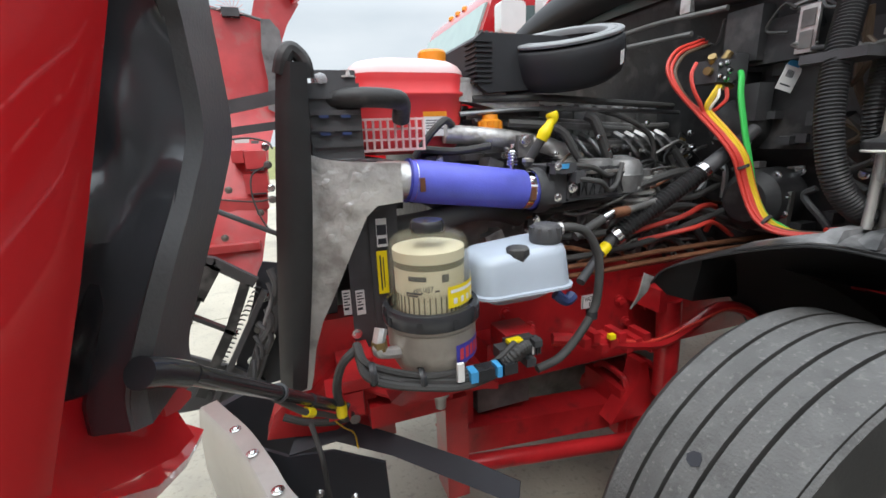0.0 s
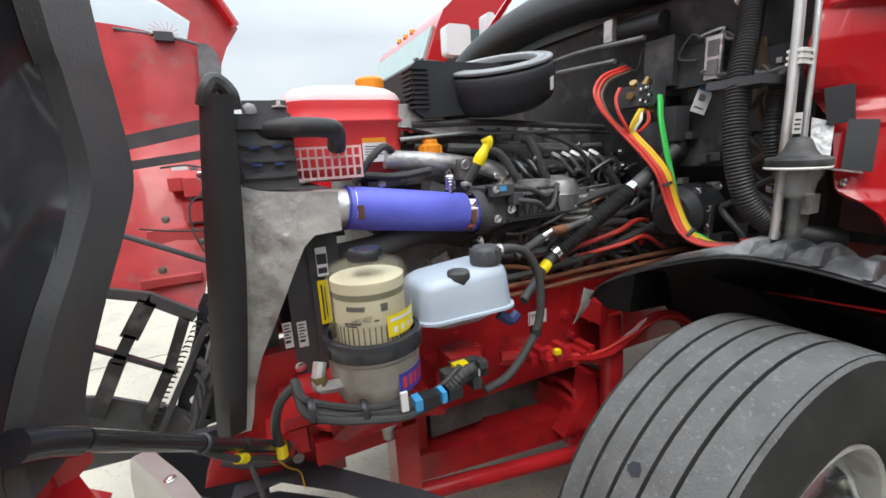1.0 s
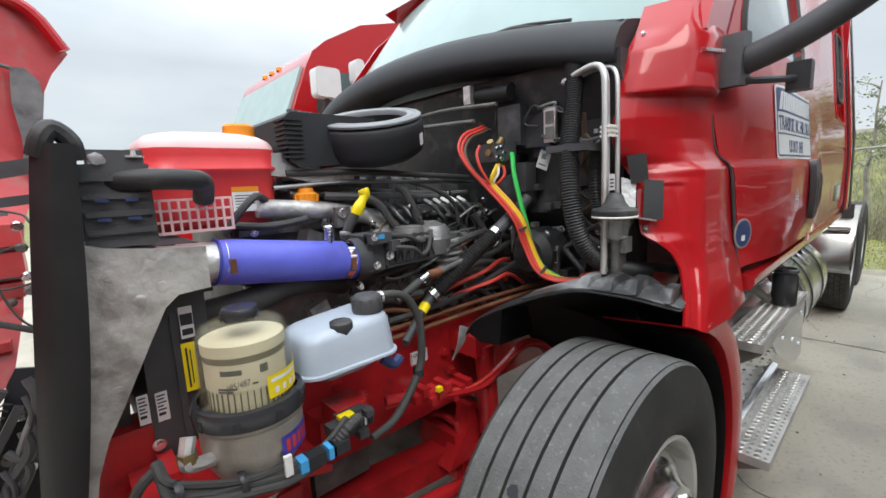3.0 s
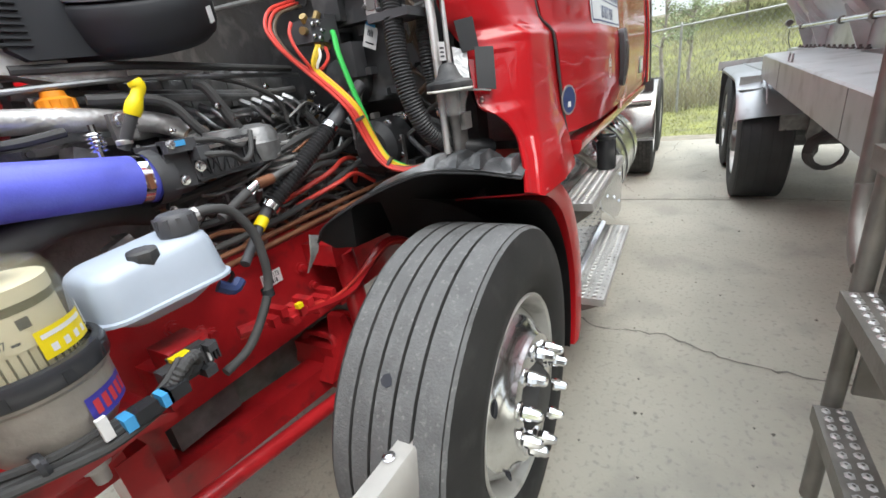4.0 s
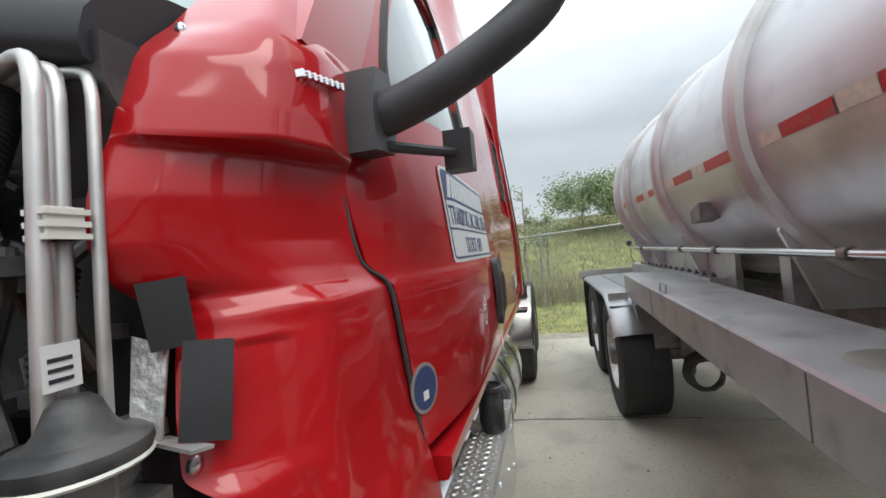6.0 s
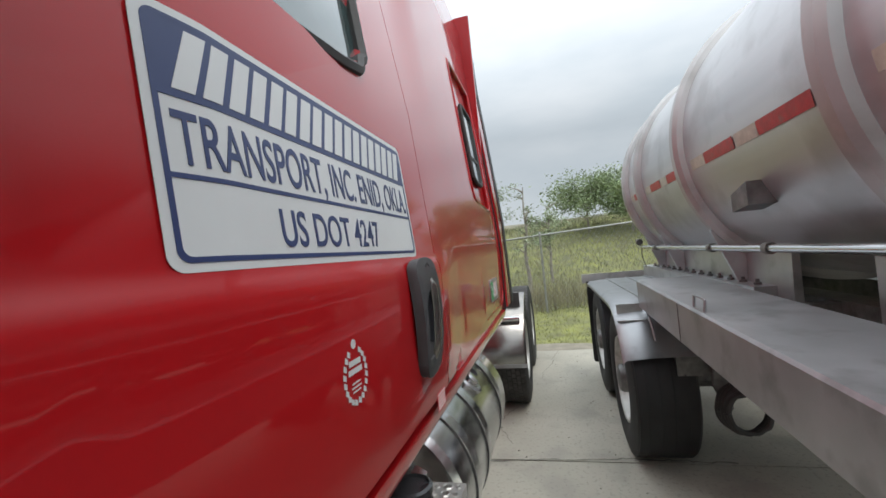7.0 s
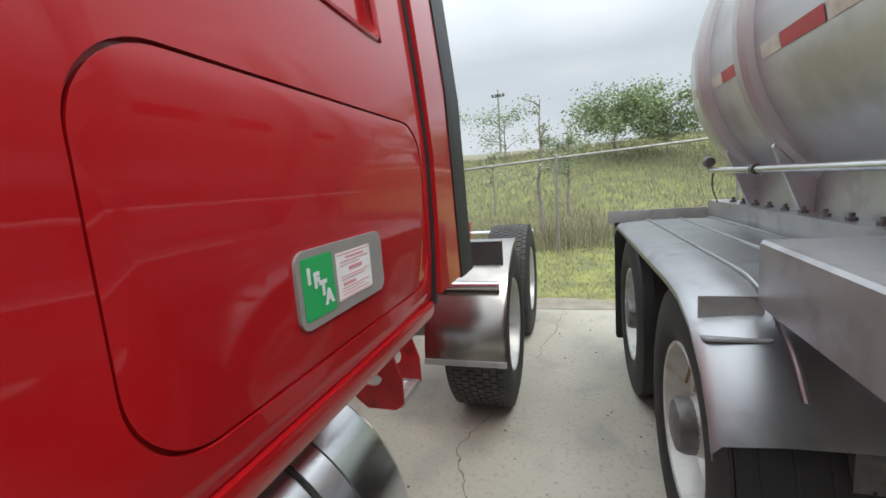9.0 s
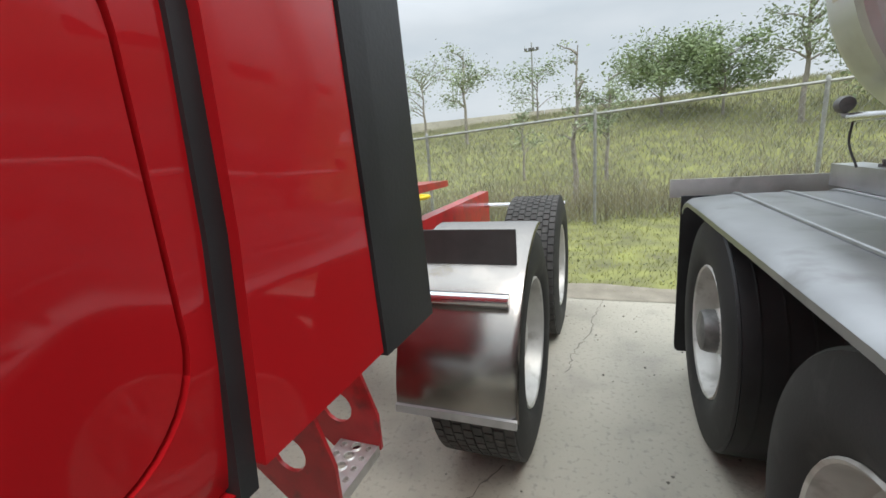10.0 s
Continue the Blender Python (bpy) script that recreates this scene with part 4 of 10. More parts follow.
# cowl side panel in front of the door: columns from the inner edge round the corner to the seam
levels = [
    # z: inner edge, front, corner, side, seam  (x, y)
    (1.99, (0.405, -0.945), (0.415, -0.99), (0.435, -1.07), (0.51, -1.10), (0.615, -1.105)),
    (1.90, (0.33, -0.955), (0.345, -1.0), (0.37, -1.09), (0.45, -1.12), (0.57, -1.12)),
    (1.87, (0.30, -0.955), (0.31, -1.0), (0.36, -1.10), (0.44, -1.135), (0.558, -1.125)),
    (1.83, (0.265, -0.955), (0.272, -1.0), (0.345, -1.105), (0.43, -1.14), (0.545, -1.127)),
    (1.76, (0.240, -0.955), (0.245, -1.0), (0.335, -1.11), (0.42, -1.142), (0.52, -1.13)),
    (1.709, (0.226, -0.955), (0.228, -1.0), (0.326, -1.112), (0.42, -1.144), (0.515, -1.130)),
    (1.703, (0.222, -0.955), (0.246, -0.998), (0.366, -1.076), (0.445, -1.099), (0.515, -1.117)),
    (1.64, (0.195, -0.955), (0.235, -1.0), (0.355, -1.075), (0.435, -1.10), (0.515, -1.117)),
    (1.58, (0.190, -0.955), (0.238, -1.0), (0.360, -1.078), (0.44, -1.102), (0.517, -1.122)),
    (1.535, (0.215, -0.955), (0.250, -1.0), (0.362, -1.090), (0.45, -1.116), (0.530, -1.128)),
    (1.510, (0.250, -0.957), (0.275, -1.004), (0.366, -1.105), (0.46, -1.128), (0.555, -1.139)),
    (1.490, (0.264, -0.965), (0.282, -1.022), (0.368, -1.136), (0.478, -1.149), (0.580, -1.149)),
    (1.484, (0.262, -0.972), (0.280, -1.030), (0.370, -1.140), (0.48, -1.151), (0.587, -1.150)),
    (1.466, (0.262, -0.990), (0.284, -1.042), (0.370, -1.140), (0.48, -1.152), (0.589, -1.151)),
    (1.44, (0.248, -1.0), (0.275, -1.05), (0.366, -1.142), (0.48, -1.155), (0.592, -1.152)),
    (1.37, (0.228, -1.015), (0.255, -1.06), (0.356, -1.146), (0.48, -1.160), (0.602, -1.155)),
    (1.31, (0.214, -1.032), (0.240, -1.072), (0.346, -1.150), (0.475, -1.163), (0.612, -1.158)),
    (1.288, (0.222, -1.075), (0.246, -1.098), (0.343, -1.152), (0.472, -1.165), (0.615, -1.16)),
    (1.255, (0.250, -1.105), (0.268, -1.118), (0.338, -1.157), (0.468, -1.169), (0.622, -1.163)),
    (1.21, (0.258, -1.128), (0.274, -1.136), (0.328, -1.165), (0.46, -1.177), (0.628, -1.172)),
    (1.14, (0.222, -1.152), (0.240, -1.160), (0.292, -1.184), (0.445, -1.199), (0.636, -1.188)),
    (1.065, (0.168, -1.172), (0.186, -1.180), (0.238, -1.203), (0.42, -1.217), (0.64, -1.203)),
]


def across(tables, z):
    """One row of the panel at a level: the columns joined by short straight runs, with a small raised step on the lower block."""
    cols = [(lerp_table(tx, z), lerp_table(ty, z)) for tx, ty in tables]
    row = []
    for i, ((xa, ya), (xb, yb)) in enumerate(zip(cols, cols[1:])):
        n = (4, 10, 6, 6)[i]
        for k in range(n):
            t = k / n
            up = 0.006 if i == 1 and t < 0.55 and z < 1.45 else 0.0
            row.append(Vector((xa + (xb - xa) * t + up, ya + (yb - ya) * t + up * 0.5, z)))
    return row + [Vector((*cols[-1], z))]


def softened(rows, times):
    """Rounds the creases of a grid of points, leaving its border where it is."""
    for _ in range(times):
        rows = [[p if i in (0, len(rows) - 1) or j in (0, len(r) - 1) else p * 0.6 + (rows[i - 1][j] + rows[i + 1][j] + r[j - 1] + r[j + 1]) * 0.10 for j, p in enumerate(r)] for i, r in enumerate(rows)]
    return rows


up_levels = levels[::-1]
tables = [([(lv[0], lv[1 + c][0]) for lv in up_levels], [(lv[0], lv[1 + c][1]) for lv in up_levels]) for c in range(5)]
grid = softened([across(tables, 1.99 - 0.005 * k) for k in range(186)], 1)
for i, r in enumerate(softened(grid, 8)):
    w = min(1.0, max(0.0, (46 - i) / 10))
    grid[i] = [p * (1 - w) + q * w for p, q in zip(grid[i], r)]
# the foot is cut on a slant
for r in grid:
    for j, p in enumerate(r):
        p.z -= max(0.0, (1.16 - p.z) / 0.095) ** 1.5 * (-0.012 + 0.031 * min(1.0, j / 14))
for _ in range(3):
    for c in (0, -1):
        edge = [r[c] for r in grid]
        for i in range(1, len(grid) - 1):
            grid[i][c] = edge[i] * 0.5 + (edge[i - 1] + edge[i + 1]) * 0.25
bm = bmesh.new()
rows = [[bm.verts.new(p) for p in r] for r in grid]
for a, b in zip(rows, rows[1:]):
    for k in range(len(a) - 1):
        bm.faces.new((a[k], b[k], b[k + 1], a[k + 1]))
bmesh.ops.recalc_face_normals(bm, faces=bm.faces[:])
bmesh.ops.solidify(bm, geom=bm.faces[:], thickness=0.008)
cowl_side = part("cowl_side_panel", bm, RED, truck, "red body panel between wheel arch and door", angle=55)
for k in range(8):
    bm = bmesh.new()
    box(bm, (0.376 + 0.0100 * k, -1.1315 - 0.0038 * k, 1.812), (0.3815 + 0.0100 * k, -1.105, 1.823))
    part("letter_bar", bevelled(bm, 0.001, 1), CHROME, cowl_side, "chrome letter-sized bar")
for x, y, z in ((0.325, -0.972, 1.885), (0.223, -1.035, 1.327)):
    bm = bmesh.new()
    lathe(bm, [(0.011, 0), (0.011, -0.006), (0.006, -0.009), (0.0, -0.009)], (x, y - 0.004, z), "y", 10)
    part("bolt", bm, ALU, cowl_side)
# quarter fender behind the wheel
bm = bmesh.new()
rows = []
for k in range(15):
    a = radians(68 - 88 * k / 14)
    r = 0.592 + 0.023 * min(1.0, k / 4)
    cx, cz = 0.01 + r * math.cos(a), 0.50 + r * math.sin(a)
    rows.append([bm.verts.new(p) for p in ((cx - 0.015, -0.92, cz - 0.015), (cx, -1.16, cz), (cx + 0.004, -1.195, cz), (cx + 0.03, -1.205, cz + 0.01), (cx + 0.10, -1.20, cz + 0.02))])
for a, b in zip(rows, rows[1:]):
    for k in range(4):
        bm.faces.new((a[k], b[k], b[k + 1], a[k + 1]))
bmesh.ops.recalc_face_normals(bm, faces=bm.faces[:])
bmesh.ops.solidify(bm, geom=bm.faces[:], thickness=0.006)
qfen = part("quarter_fender", bm, RED, truck, "red quarter fender behind the front wheel")
bm = bmesh.new()
rows = []
for k in range(15):
    a = radians(72 - 92 * k / 14)
    rows.append([bm.verts.new((0.01 + 0.576 * math.cos(a), y, 0.50 + 0.576 * math.sin(a))) for y in (-0.70, -1.0, -1.185)])
for a, b in zip(rows, rows[1:]):
    for k in range(2):
        bm.faces.new((a[k], b[k], b[k + 1], a[k + 1]))
bmesh.ops.solidify(bm, geom=bm.faces[:], thickness=0.005)
part("arch_lining", bm, HOSEBLACK, qfen, "black lining inside the quarter fender")


# wheels
def tyre(bm_tread, bm_side, cx, y_out, cz, r, w, grooves):
    """Tread with cut grooves, and rounded sidewalls, turned about y. y_out: the outer side."""
    g, d, prof = 0.0075, 0.016, []
    shoulder = 0.022
    ys = [y_out + shoulder + 0.012 + (w - 2 * shoulder) * (i + 1) / (grooves + 1.2) for i in range(grooves)]
    prof.append((r - 0.012, y_out + 0.008))
    prof += [(r - 0.004, y_out + 0.016), (r - 0.010, y_out + 0.0165), (r - 0.010, y_out + 0.0185), (r - 0.003, y_out + 0.019), (r - 0.002, y_out + shoulder)]
    for y in ys:
        prof += [(r, y - g / 2 - 0.0005), (r - d, y - g / 2 + 0.001), (r - d, y + g / 2 - 0.001), (r, y + g / 2 + 0.0005)]
    prof += [(r - 0.002, y_out + w - shoulder), (r - 0.012, y_out + w - 0.008)]
    lathe(bm_tread, [(q, y) for q, y in prof], (cx, 0, cz), "y", 72)
    rim = 0.292
    out = [(r - 0.012, y_out + 0.008), (r - 0.035, y_out + 0.002), (r - 0.07, y_out - 0.006), (r - 0.13, y_out - 0.012), (r - 0.17, y_out - 0.006), (rim + 0.012, y_out + 0.012), (rim, y_out + 0.03)]
    lathe(bm_side, out, (cx, 0, cz), "y", 56)
    lathe(bm_side, [(q, 2 * y_out + w - y) for q, y in out], (cx, 0, cz), "y", 56)


def wheel(name, cx, y_out, w, r, grooves, rim_mat, label, parent, cz=None):
    cz = cz or r - 0.005
    bt, bs, br = bmesh.new(), bmesh.new(), bmesh.new()
    tyre(bt, bs, cx, y_out, cz, r, w, grooves)
    tread = part(name, bt, TREAD if grooves else SIDEWALL, parent, label, 30)
    # groove floors take a darker rubber, so their shade is in the colour
    if grooves:
        tread.data.materials.append(RUBBER)
        for f in tread.data.polygons:
            c = f.center
            if math.hypot(c.x - cx, c.z - cz) < r - 0.006 and y_out + 0.014 < c.y < y_out + w - 0.014:
                f.material_index = 1
    part("sidewall", bs, SIDEWALL, tread, "black tyre sidewall")
    lathe(br, [(0.296, y_out + 0.035), (0.302, y_out + 0.012), (0.296, y_out + 0.006), (0.288, y_out + 0.012), (0.280, y_out + 0.05), (0.262, y_out + 0.10), (0.262, y_out + w - 0.02)], (cx, 0, cz), "y", 48)
    part("rim", br, rim_mat, tread)
    return tread, cz


WX = 0.02
tread, WZ = wheel("front_wheel", WX, -1.185, 0.318, 0.504, 4, WHEELALU, "worn grey-treaded steer tyre on a chrome wheel", truck)
# domed chrome wheel cover with nuts
bm = bmesh.new()
lathe(bm, [(0.264, -1.075), (0.262, -1.11), (0.252, -1.135), (0.236, -1.155), (0.214, -1.172), (0.196, -1.184), (0.188, -1.196), (0.182, -1.205), (0.174, -1.208), (0.105, -1.206), (0.10, -1.19)], (WX, 0, WZ), "y", 56)
part("wheel_disc", bm, WHEELPOL, tread, "polished aluminium wheel disc")
bm = bmesh.new()
lathe(bm, [(0.100, -1.19), (0.088, -1.21), (0.078, -1.226), (0.070, -1.235), (0.03, -1.237), (0.0, -1.237)], (WX, 0, WZ), "y", 32)
part("hub", bm, RUBBER, tread, "dark oily hub cap")
# hand holes: closed discs whose dark colour stands for the shaded opening
for k in range(5):
    a = 2 * math.pi * (k + 0.1) / 5
    bm = bmesh.new()
    lathe(bm, [(0.024, -0.002), (0.021, -0.003), (0.019, 0.001), (0.0, 0.001)], (0, 0, 0), "y", 18)
    bmesh.ops.transform(bm, matrix=Matrix.Translation((WX + 0.222 * math.cos(a), -1.1665, WZ + 0.222 * math.sin(a))) @ Euler((0, -a, 0)).to_matrix().to_4x4() @ Euler((0, 0, radians(-36))).to_matrix().to_4x4(), verts=bm.verts[:])
    part("hand_hole", bm, INK, tread, "dark disc standing in for a shaded hand hole")
for k in range(10):
    a = 2 * math.pi * (k + 0.35) / 10
    bm = bmesh.new()
    lathe(bm, [(0.026, -1.202), (0.026, -1.212), (0.020, -1.215), (0.019, -1.240), (0.0155, -1.246), (0.0145, -1.262), (0.009, -1.270), (0.0, -1.271)], (WX + 0.143 * math.cos(a), 0, WZ + 0.143 * math.sin(a)), "y", 8)
    part("wheel_nut", bm, CHROME, tread)
bm = bmesh.new()
prism(bm, [(0.016, 0.002), (0.010, 0.013), (-0.003, 0.017), (-0.015, 0.008), (-0.012, -0.006), (-0.004, -0.015), (0.009, -0.010)], "x", 0.5025, 0.5052)
bmesh.ops.transform(bm, matrix=Matrix.Translation((WX, -1.017, WZ)) @ Euler((0, math.atan2(0.334, -0.415) * -1, 0)).to_matrix().to_4x4(), verts=bm.verts[:])
part("tar_spot", bm, INK, tread, "dark tar spot on the tread")
# cab steps
def grate(name, x0, x1, y0, y1, z, nx, ny, parent, label, sizes=(0.20, 0.40, 0.24, 0.40, 0.20)):
    """A punched step tread: a folded sheet with rows of raised round holes."""
    bm = bmesh.new()
    dx, dy = (x1 - x0) / nx, (y1 - y0) / ny
    for i in range(nx):
        for j in range(ny):
            cx, cy = x0 + dx * (i + 0.5), y0 + dy * (j + 0.5)
            r = min(dx, dy) * sizes[j % len(sizes)]
            sq = [(1, 0), (1, 1), (0, 1), (-1, 1), (-1, 0), (-1, -1), (0, -1), (1, -1)]
            rings = [[bm.verts.new((cx + u * dx / 2, cy + v * dy / 2, z)) for u, v in sq]]
            for q, h in ((1.35, 0.0), (1.05, 0.0035), (0.9, 0.0025), (0.85, -0.008)):
                rings.append([bm.verts.new((cx + r * q * math.cos(k * math.pi / 4), cy + r * q * math.sin(k * math.pi / 4), z + h)) for k in range(8)])
            for a, b in zip(rings, rings[1:]):
                for k in range(8):
                    bm.faces.new((a[k], a[(k + 1) % 8], b[(k + 1) % 8], b[k]))
    bmesh.ops.remove_doubles(bm, verts=bm.verts[:], dist=0.0002)
    for ya, yb in ((y0 - 0.003, y0), (y1, y1 + 0.003)):
        box(bm, (x0, ya, z - 0.032), (x1, yb, z + 0.002))
    for xa, xb in ((x0 - 0.003, x0), (x1, x1 + 0.003)):
        box(bm, (xa, y0, z - 0.032), (xb, y1, z + 0.001))
    return part(name, bm, STEPALU, parent, label, 30)


grate("lower_step", 0.705, 1.615, -1.29, -1.16, 0.455, 26, 5, truck, "punched aluminium lower cab step")
grate("upper_step", 0.835, 1.80, -1.228, -1.10, 0.833, 26, 4, truck, "punched aluminium upper cab step")
bm = bmesh.new()
prism(bm, [(-1.158, 0.43), (-1.158, 0.46), (-1.135, 0.47), (-1.10, 0.795), (-1.09, 0.795), (-1.12, 0.46), (-1.145, 0.43)], "x", 0.66, 1.66)
part("step_riser", bm, ALU, truck, "diamond-plate riser between the steps")
bm = bmesh.new()
prism(bm, [(1.02, 0.80), (1.80, 0.80), (1.80, 0.50), (1.66, 0.50), (1.45, 0.56), (1.10, 0.72)], "y", -1.226, -1.222)
hang = part("step_side_plate", bm, ALU, truck, "flat aluminium plate hanging below the upper step")
for x, z in ((1.25, 0.74), (1.5, 0.66), (1.7, 0.58), (1.72, 0.74)):
    bm = bmesh.new()
    lathe(bm, [(0.012, 0), (0.012, -0.004), (0.007, -0.008), (0.0, -0.008)], (x, -1.226, z), "y", 8)
    part("bolt", bm, ALU, hang)
bm = bmesh.new()
prism(bm, [(-1.225, 0.79), (-1.225, 0.80), (-1.11, 0.80), (-1.11, 0.70)], "x", 0.845, 0.85)
part("step_bracket", bm, STEELBAR, truck, "dark bracket under the upper step")
bm = bmesh.new()
prism(bm, [(-1.285, 0.42), (-1.16, 0.42), (-1.16, 0.36)], "x", 0.72, 0.726)
part("step_bracket", bm, STEELBAR, truck, "dark bracket under the lower step")
bm = bmesh.new()
prism(bm, [(-1.098, 0.84), (-1.06, 0.86), (-0.98, 1.06), (-0.97, 1.06), (-1.05, 0.85), (-1.09, 0.82)], "x", 0.70, 1.85)
part("step_riser", bm, ALU, truck, "diamond-plate riser above the upper step")
bm = bmesh.new()
tube(bm, [(1.10, -1.02, 1.06), (1.26, -1.07, 0.97), (1.42, -1.13, 0.865)], 0.02, 10, 3)
part("step_brace", bm, STEELBAR, truck, "round brace tube down to the step")
can = bmesh.new()
lathe(can, [(0.0, 0.836), (0.046, 0.836), (0.05, 0.842), (0.05, 0.975), (0.046, 0.985), (0.046, 0.99), (0.051, 0.995), (0.051, 1.008), (0.044, 1.012), (0.042, 1.004), (0.0, 1.004)], (1.47, -1.185, 0), "z", 24)
part("canister", can, BLACK_GLOSS, truck, "black round canister standing on the upper step")
dm = bmesh.new()
lathe(dm, [(0.0045, 0), (0.003, 0.0016), (0.0, 0.002)], (0, 0, 0), "z", 6)
DIMPLE = mesh_of("dimple", dm, ALU)
riser = [o for o in bpy.data.objects if o.name.startswith("step_riser")][0]
for i in range(16):
    for j in range(6):
        ob = under(new("dimple", DIMPLE), riser)
        f = (j + 0.5) / 6
        ob.matrix_basis = Matrix.Translation((0.70 + 0.06 * i + 0.03 * (j % 2), -1.136 + 0.036 * f, 0.47 + 0.33 * f)) @ Euler((radians(84), 0, radians(45 if (i + j) % 2 else -45))).to_matrix().to_4x4() @ Matrix.Diagonal((2.2, 1, 1, 1))
riser = [o for o in bpy.data.objects if o.name.startswith("step_riser")][1]
for i in range(19):
    for j in range(5):
        ob = under(new("dimple", DIMPLE), riser)
        f = (j + 0.5) / 5
        ob.matrix_basis = Matrix.Translation((0.72 + 0.06 * i + 0.03 * (j % 2), -1.066 + 0.08 * f, 0.862 + 0.198 * f)) @ Euler((radians(68), 0, radians(45 if (i + j) % 2 else -45))).to_matrix().to_4x4() @ Matrix.Diagonal((2.2, 1, 1, 1))
# fuel tank
TX0, TX1, TY, TZ, TR = 1.93, 3.12, -0.865, 0.655, 0.33
bm = bmesh.new()
lathe(bm, [(0.0, TX0 - 0.01), (TR * 0.6, TX0 - 0.008), (TR - 0.02, TX0), (TR, TX0 + 0.02), (TR, TX1 - 0.03), (TR - 0.008, TX1 - 0.012), (TR - 0.03, TX1), (TR * 0.6, TX1 + 0.01), (0.0, TX1 + 0.015)], (0, TY, TZ), "x", 72)
tank = part("fuel_tank", bm, ALU, truck, "brushed aluminium cylindrical fuel tank")
for x in (2.14, 2.42, 2.90):
    bm = bmesh.new()
    lathe(bm, [(TR + 0.001, x - 0.036), (TR + 0.006, x - 0.034), (TR + 0.006, x + 0.034), (TR + 0.001, x + 0.036)], (0, TY, TZ), "x", 64)
    part("tank_strap", bm, ALU, tank)
    for e in (-0.039, 0.039):
        bm = bmesh.new()
        lathe(bm, [(TR + 0.001, x + e - 0.005), (TR + 0.005, x + e), (TR + 0.001, x + e + 0.005)], (0, TY, TZ), "x", 64)
        part("strap_cushion", bm, RUBBER, tank)
fm = Matrix.Translation((2.60, TY, TZ)) @ Euler((radians(44), 0, 0)).to_matrix().to_4x4()
bm = bmesh.new()
lathe(bm, [(0.075, TR - 0.012), (0.075, TR + 0.006), (0.06, TR + 0.012), (0.05, TR + 0.012), (0.05, TR + 0.014), (0.038, TR + 0.016), (0.037, TR + 0.028), (0.033, TR + 0.030), (0.0, TR + 0.030)], (0, 0, 0), "z", 28)
bmesh.ops.transform(bm, matrix=fm, verts=bm.verts[:])
part("filler_cap", bm, ALU, tank, "round metal filler cap")
bm = bmesh.new()
box(bm, (0.095, -0.02, TR), (0.165, 0.02, TR + 0.002))
bmesh.ops.transform(bm, matrix=fm, verts=bm.verts[:])
part("tank_badge", bm, INK, tank, "small dark rectangular badge")
# sticker by the tank and round badge on the door
bm = bmesh.new()
strip(bm, 1.572, 1.646, 1.128, 1.172, -1.2365)
warn = part("warning_sticker", bm, REDINK, truck, "small red and white warning sticker")
for q in range(5):
    bm = bmesh.new()
    strip(bm, 1.577, 1.641, 1.133 + 0.008 * q, 1.1365 + 0.008 * q, -1.2372)
    part("print_bar", bm, LABEL, warn)
bm = bmesh.new()
BM = Matrix.Translation((0.651, door_y(0.651, 1.27) - 0.001, 1.27)) @ Euler((0, 0, radians(-14.5))).to_matrix().to_4x4()
lathe(bm, [(0.050, 0.002), (0.050, -0.0012), (0.0, -0.0012)], (0, 0, 0), "y", 36)
bmesh.ops.transform(bm, matrix=BM, verts=bm.verts[:])
badge = part("round_badge", bm, GREYVINYL, truck, "round grey and blue sticker on the door")
bm = bmesh.new()
lathe(bm, [(0.043, -0.001), (0.043, -0.0018), (0.0, -0.0018)], (0, 0, 0), "y", 36)
bmesh.ops.transform(bm, matrix=BM, verts=bm.verts[:])
part("badge_field", bm, NAVY, badge)
bm = bmesh.new()
box(bm, (-0.010, -0.0026, -0.024), (0.010, -0.0017, -0.006))
bmesh.ops.transform(bm, matrix=BM, verts=bm.verts[:])
part("print_bar", bm, LABEL, badge)
# white printed wreath emblem on the door
bm = bmesh.new()
for s in (-1, 1):
    for k in range(9):
        a = radians(-80 + 140 * k / 8)
        x, z, r = 1.145 + s * 0.034 * math.cos(a), 1.347 + 0.038 * math.sin(a), 0.0055
        prism(bm, [(x - 0.004, z - r * 0.4), (x + 0.004, z - r), (x + 0.005, z + r * 0.3), (x - 0.002, z + r)], "y", -1.2475, -1.2468)
lathe(bm, [(0.007, -1.2468), (0.007, -1.2475), (0.0, -1.2475)], (1.145, 0, 1.392), "y", 14)
for z, w in ((1.362, 0.036), (1.350, 0.042), (1.336, 0.026), (1.330, 0.03), (1.324, 0.024)):
    strip(bm, 1.145 - w / 2, 1.145 + w / 2, z, z + (0.008 if z > 1.34 else 0.002), -1.2468)
part("door_emblem", bm, SIGNWHITE, truck, "white printed wreath emblem on the door")

# mirror on its arm
bm = bmesh.new()
prism(bm, [(0.50, 1.725), (0.60, 1.735), (0.62, 1.80), (0.60, 1.89), (0.53, 1.88), (0.50, 1.80)], "y", -1.185, -1.11)
base = part("mirror_base", bevelled(bm, 0.01), BLACK, truck, "black mirror bracket")
bm = bmesh.new()
tube(bm, [(0.56, -1.15, 1.80), (0.56, -1.20, 1.806), (0.56, -1.30, 1.84), (0.565, -1.42, 1.905), (0.57, -1.49, 1.965), (0.575, -1.52, 2.05)], 0.03, 12, 6, True, lambda t: 0.042 - 0.008 * t)
part("mirror_arm", bm, BLACK, base, "thick curved black mirror arm")
bm = bmesh.new()
prism(bm, rounded(-1.58, -1.33, 2.02, 2.55, 0.06), "x", 0.52, 0.64)
part("mirror_head", bevelled(bm, 0.03, 3), RED, base, "red-backed mirror head")
bm = bmesh.new()
tube(bm, [(0.55, -1.17, 1.745), (0.64, -1.24, 1.745), (0.74, -1.285, 1.755)], 0.011, 8, 3)
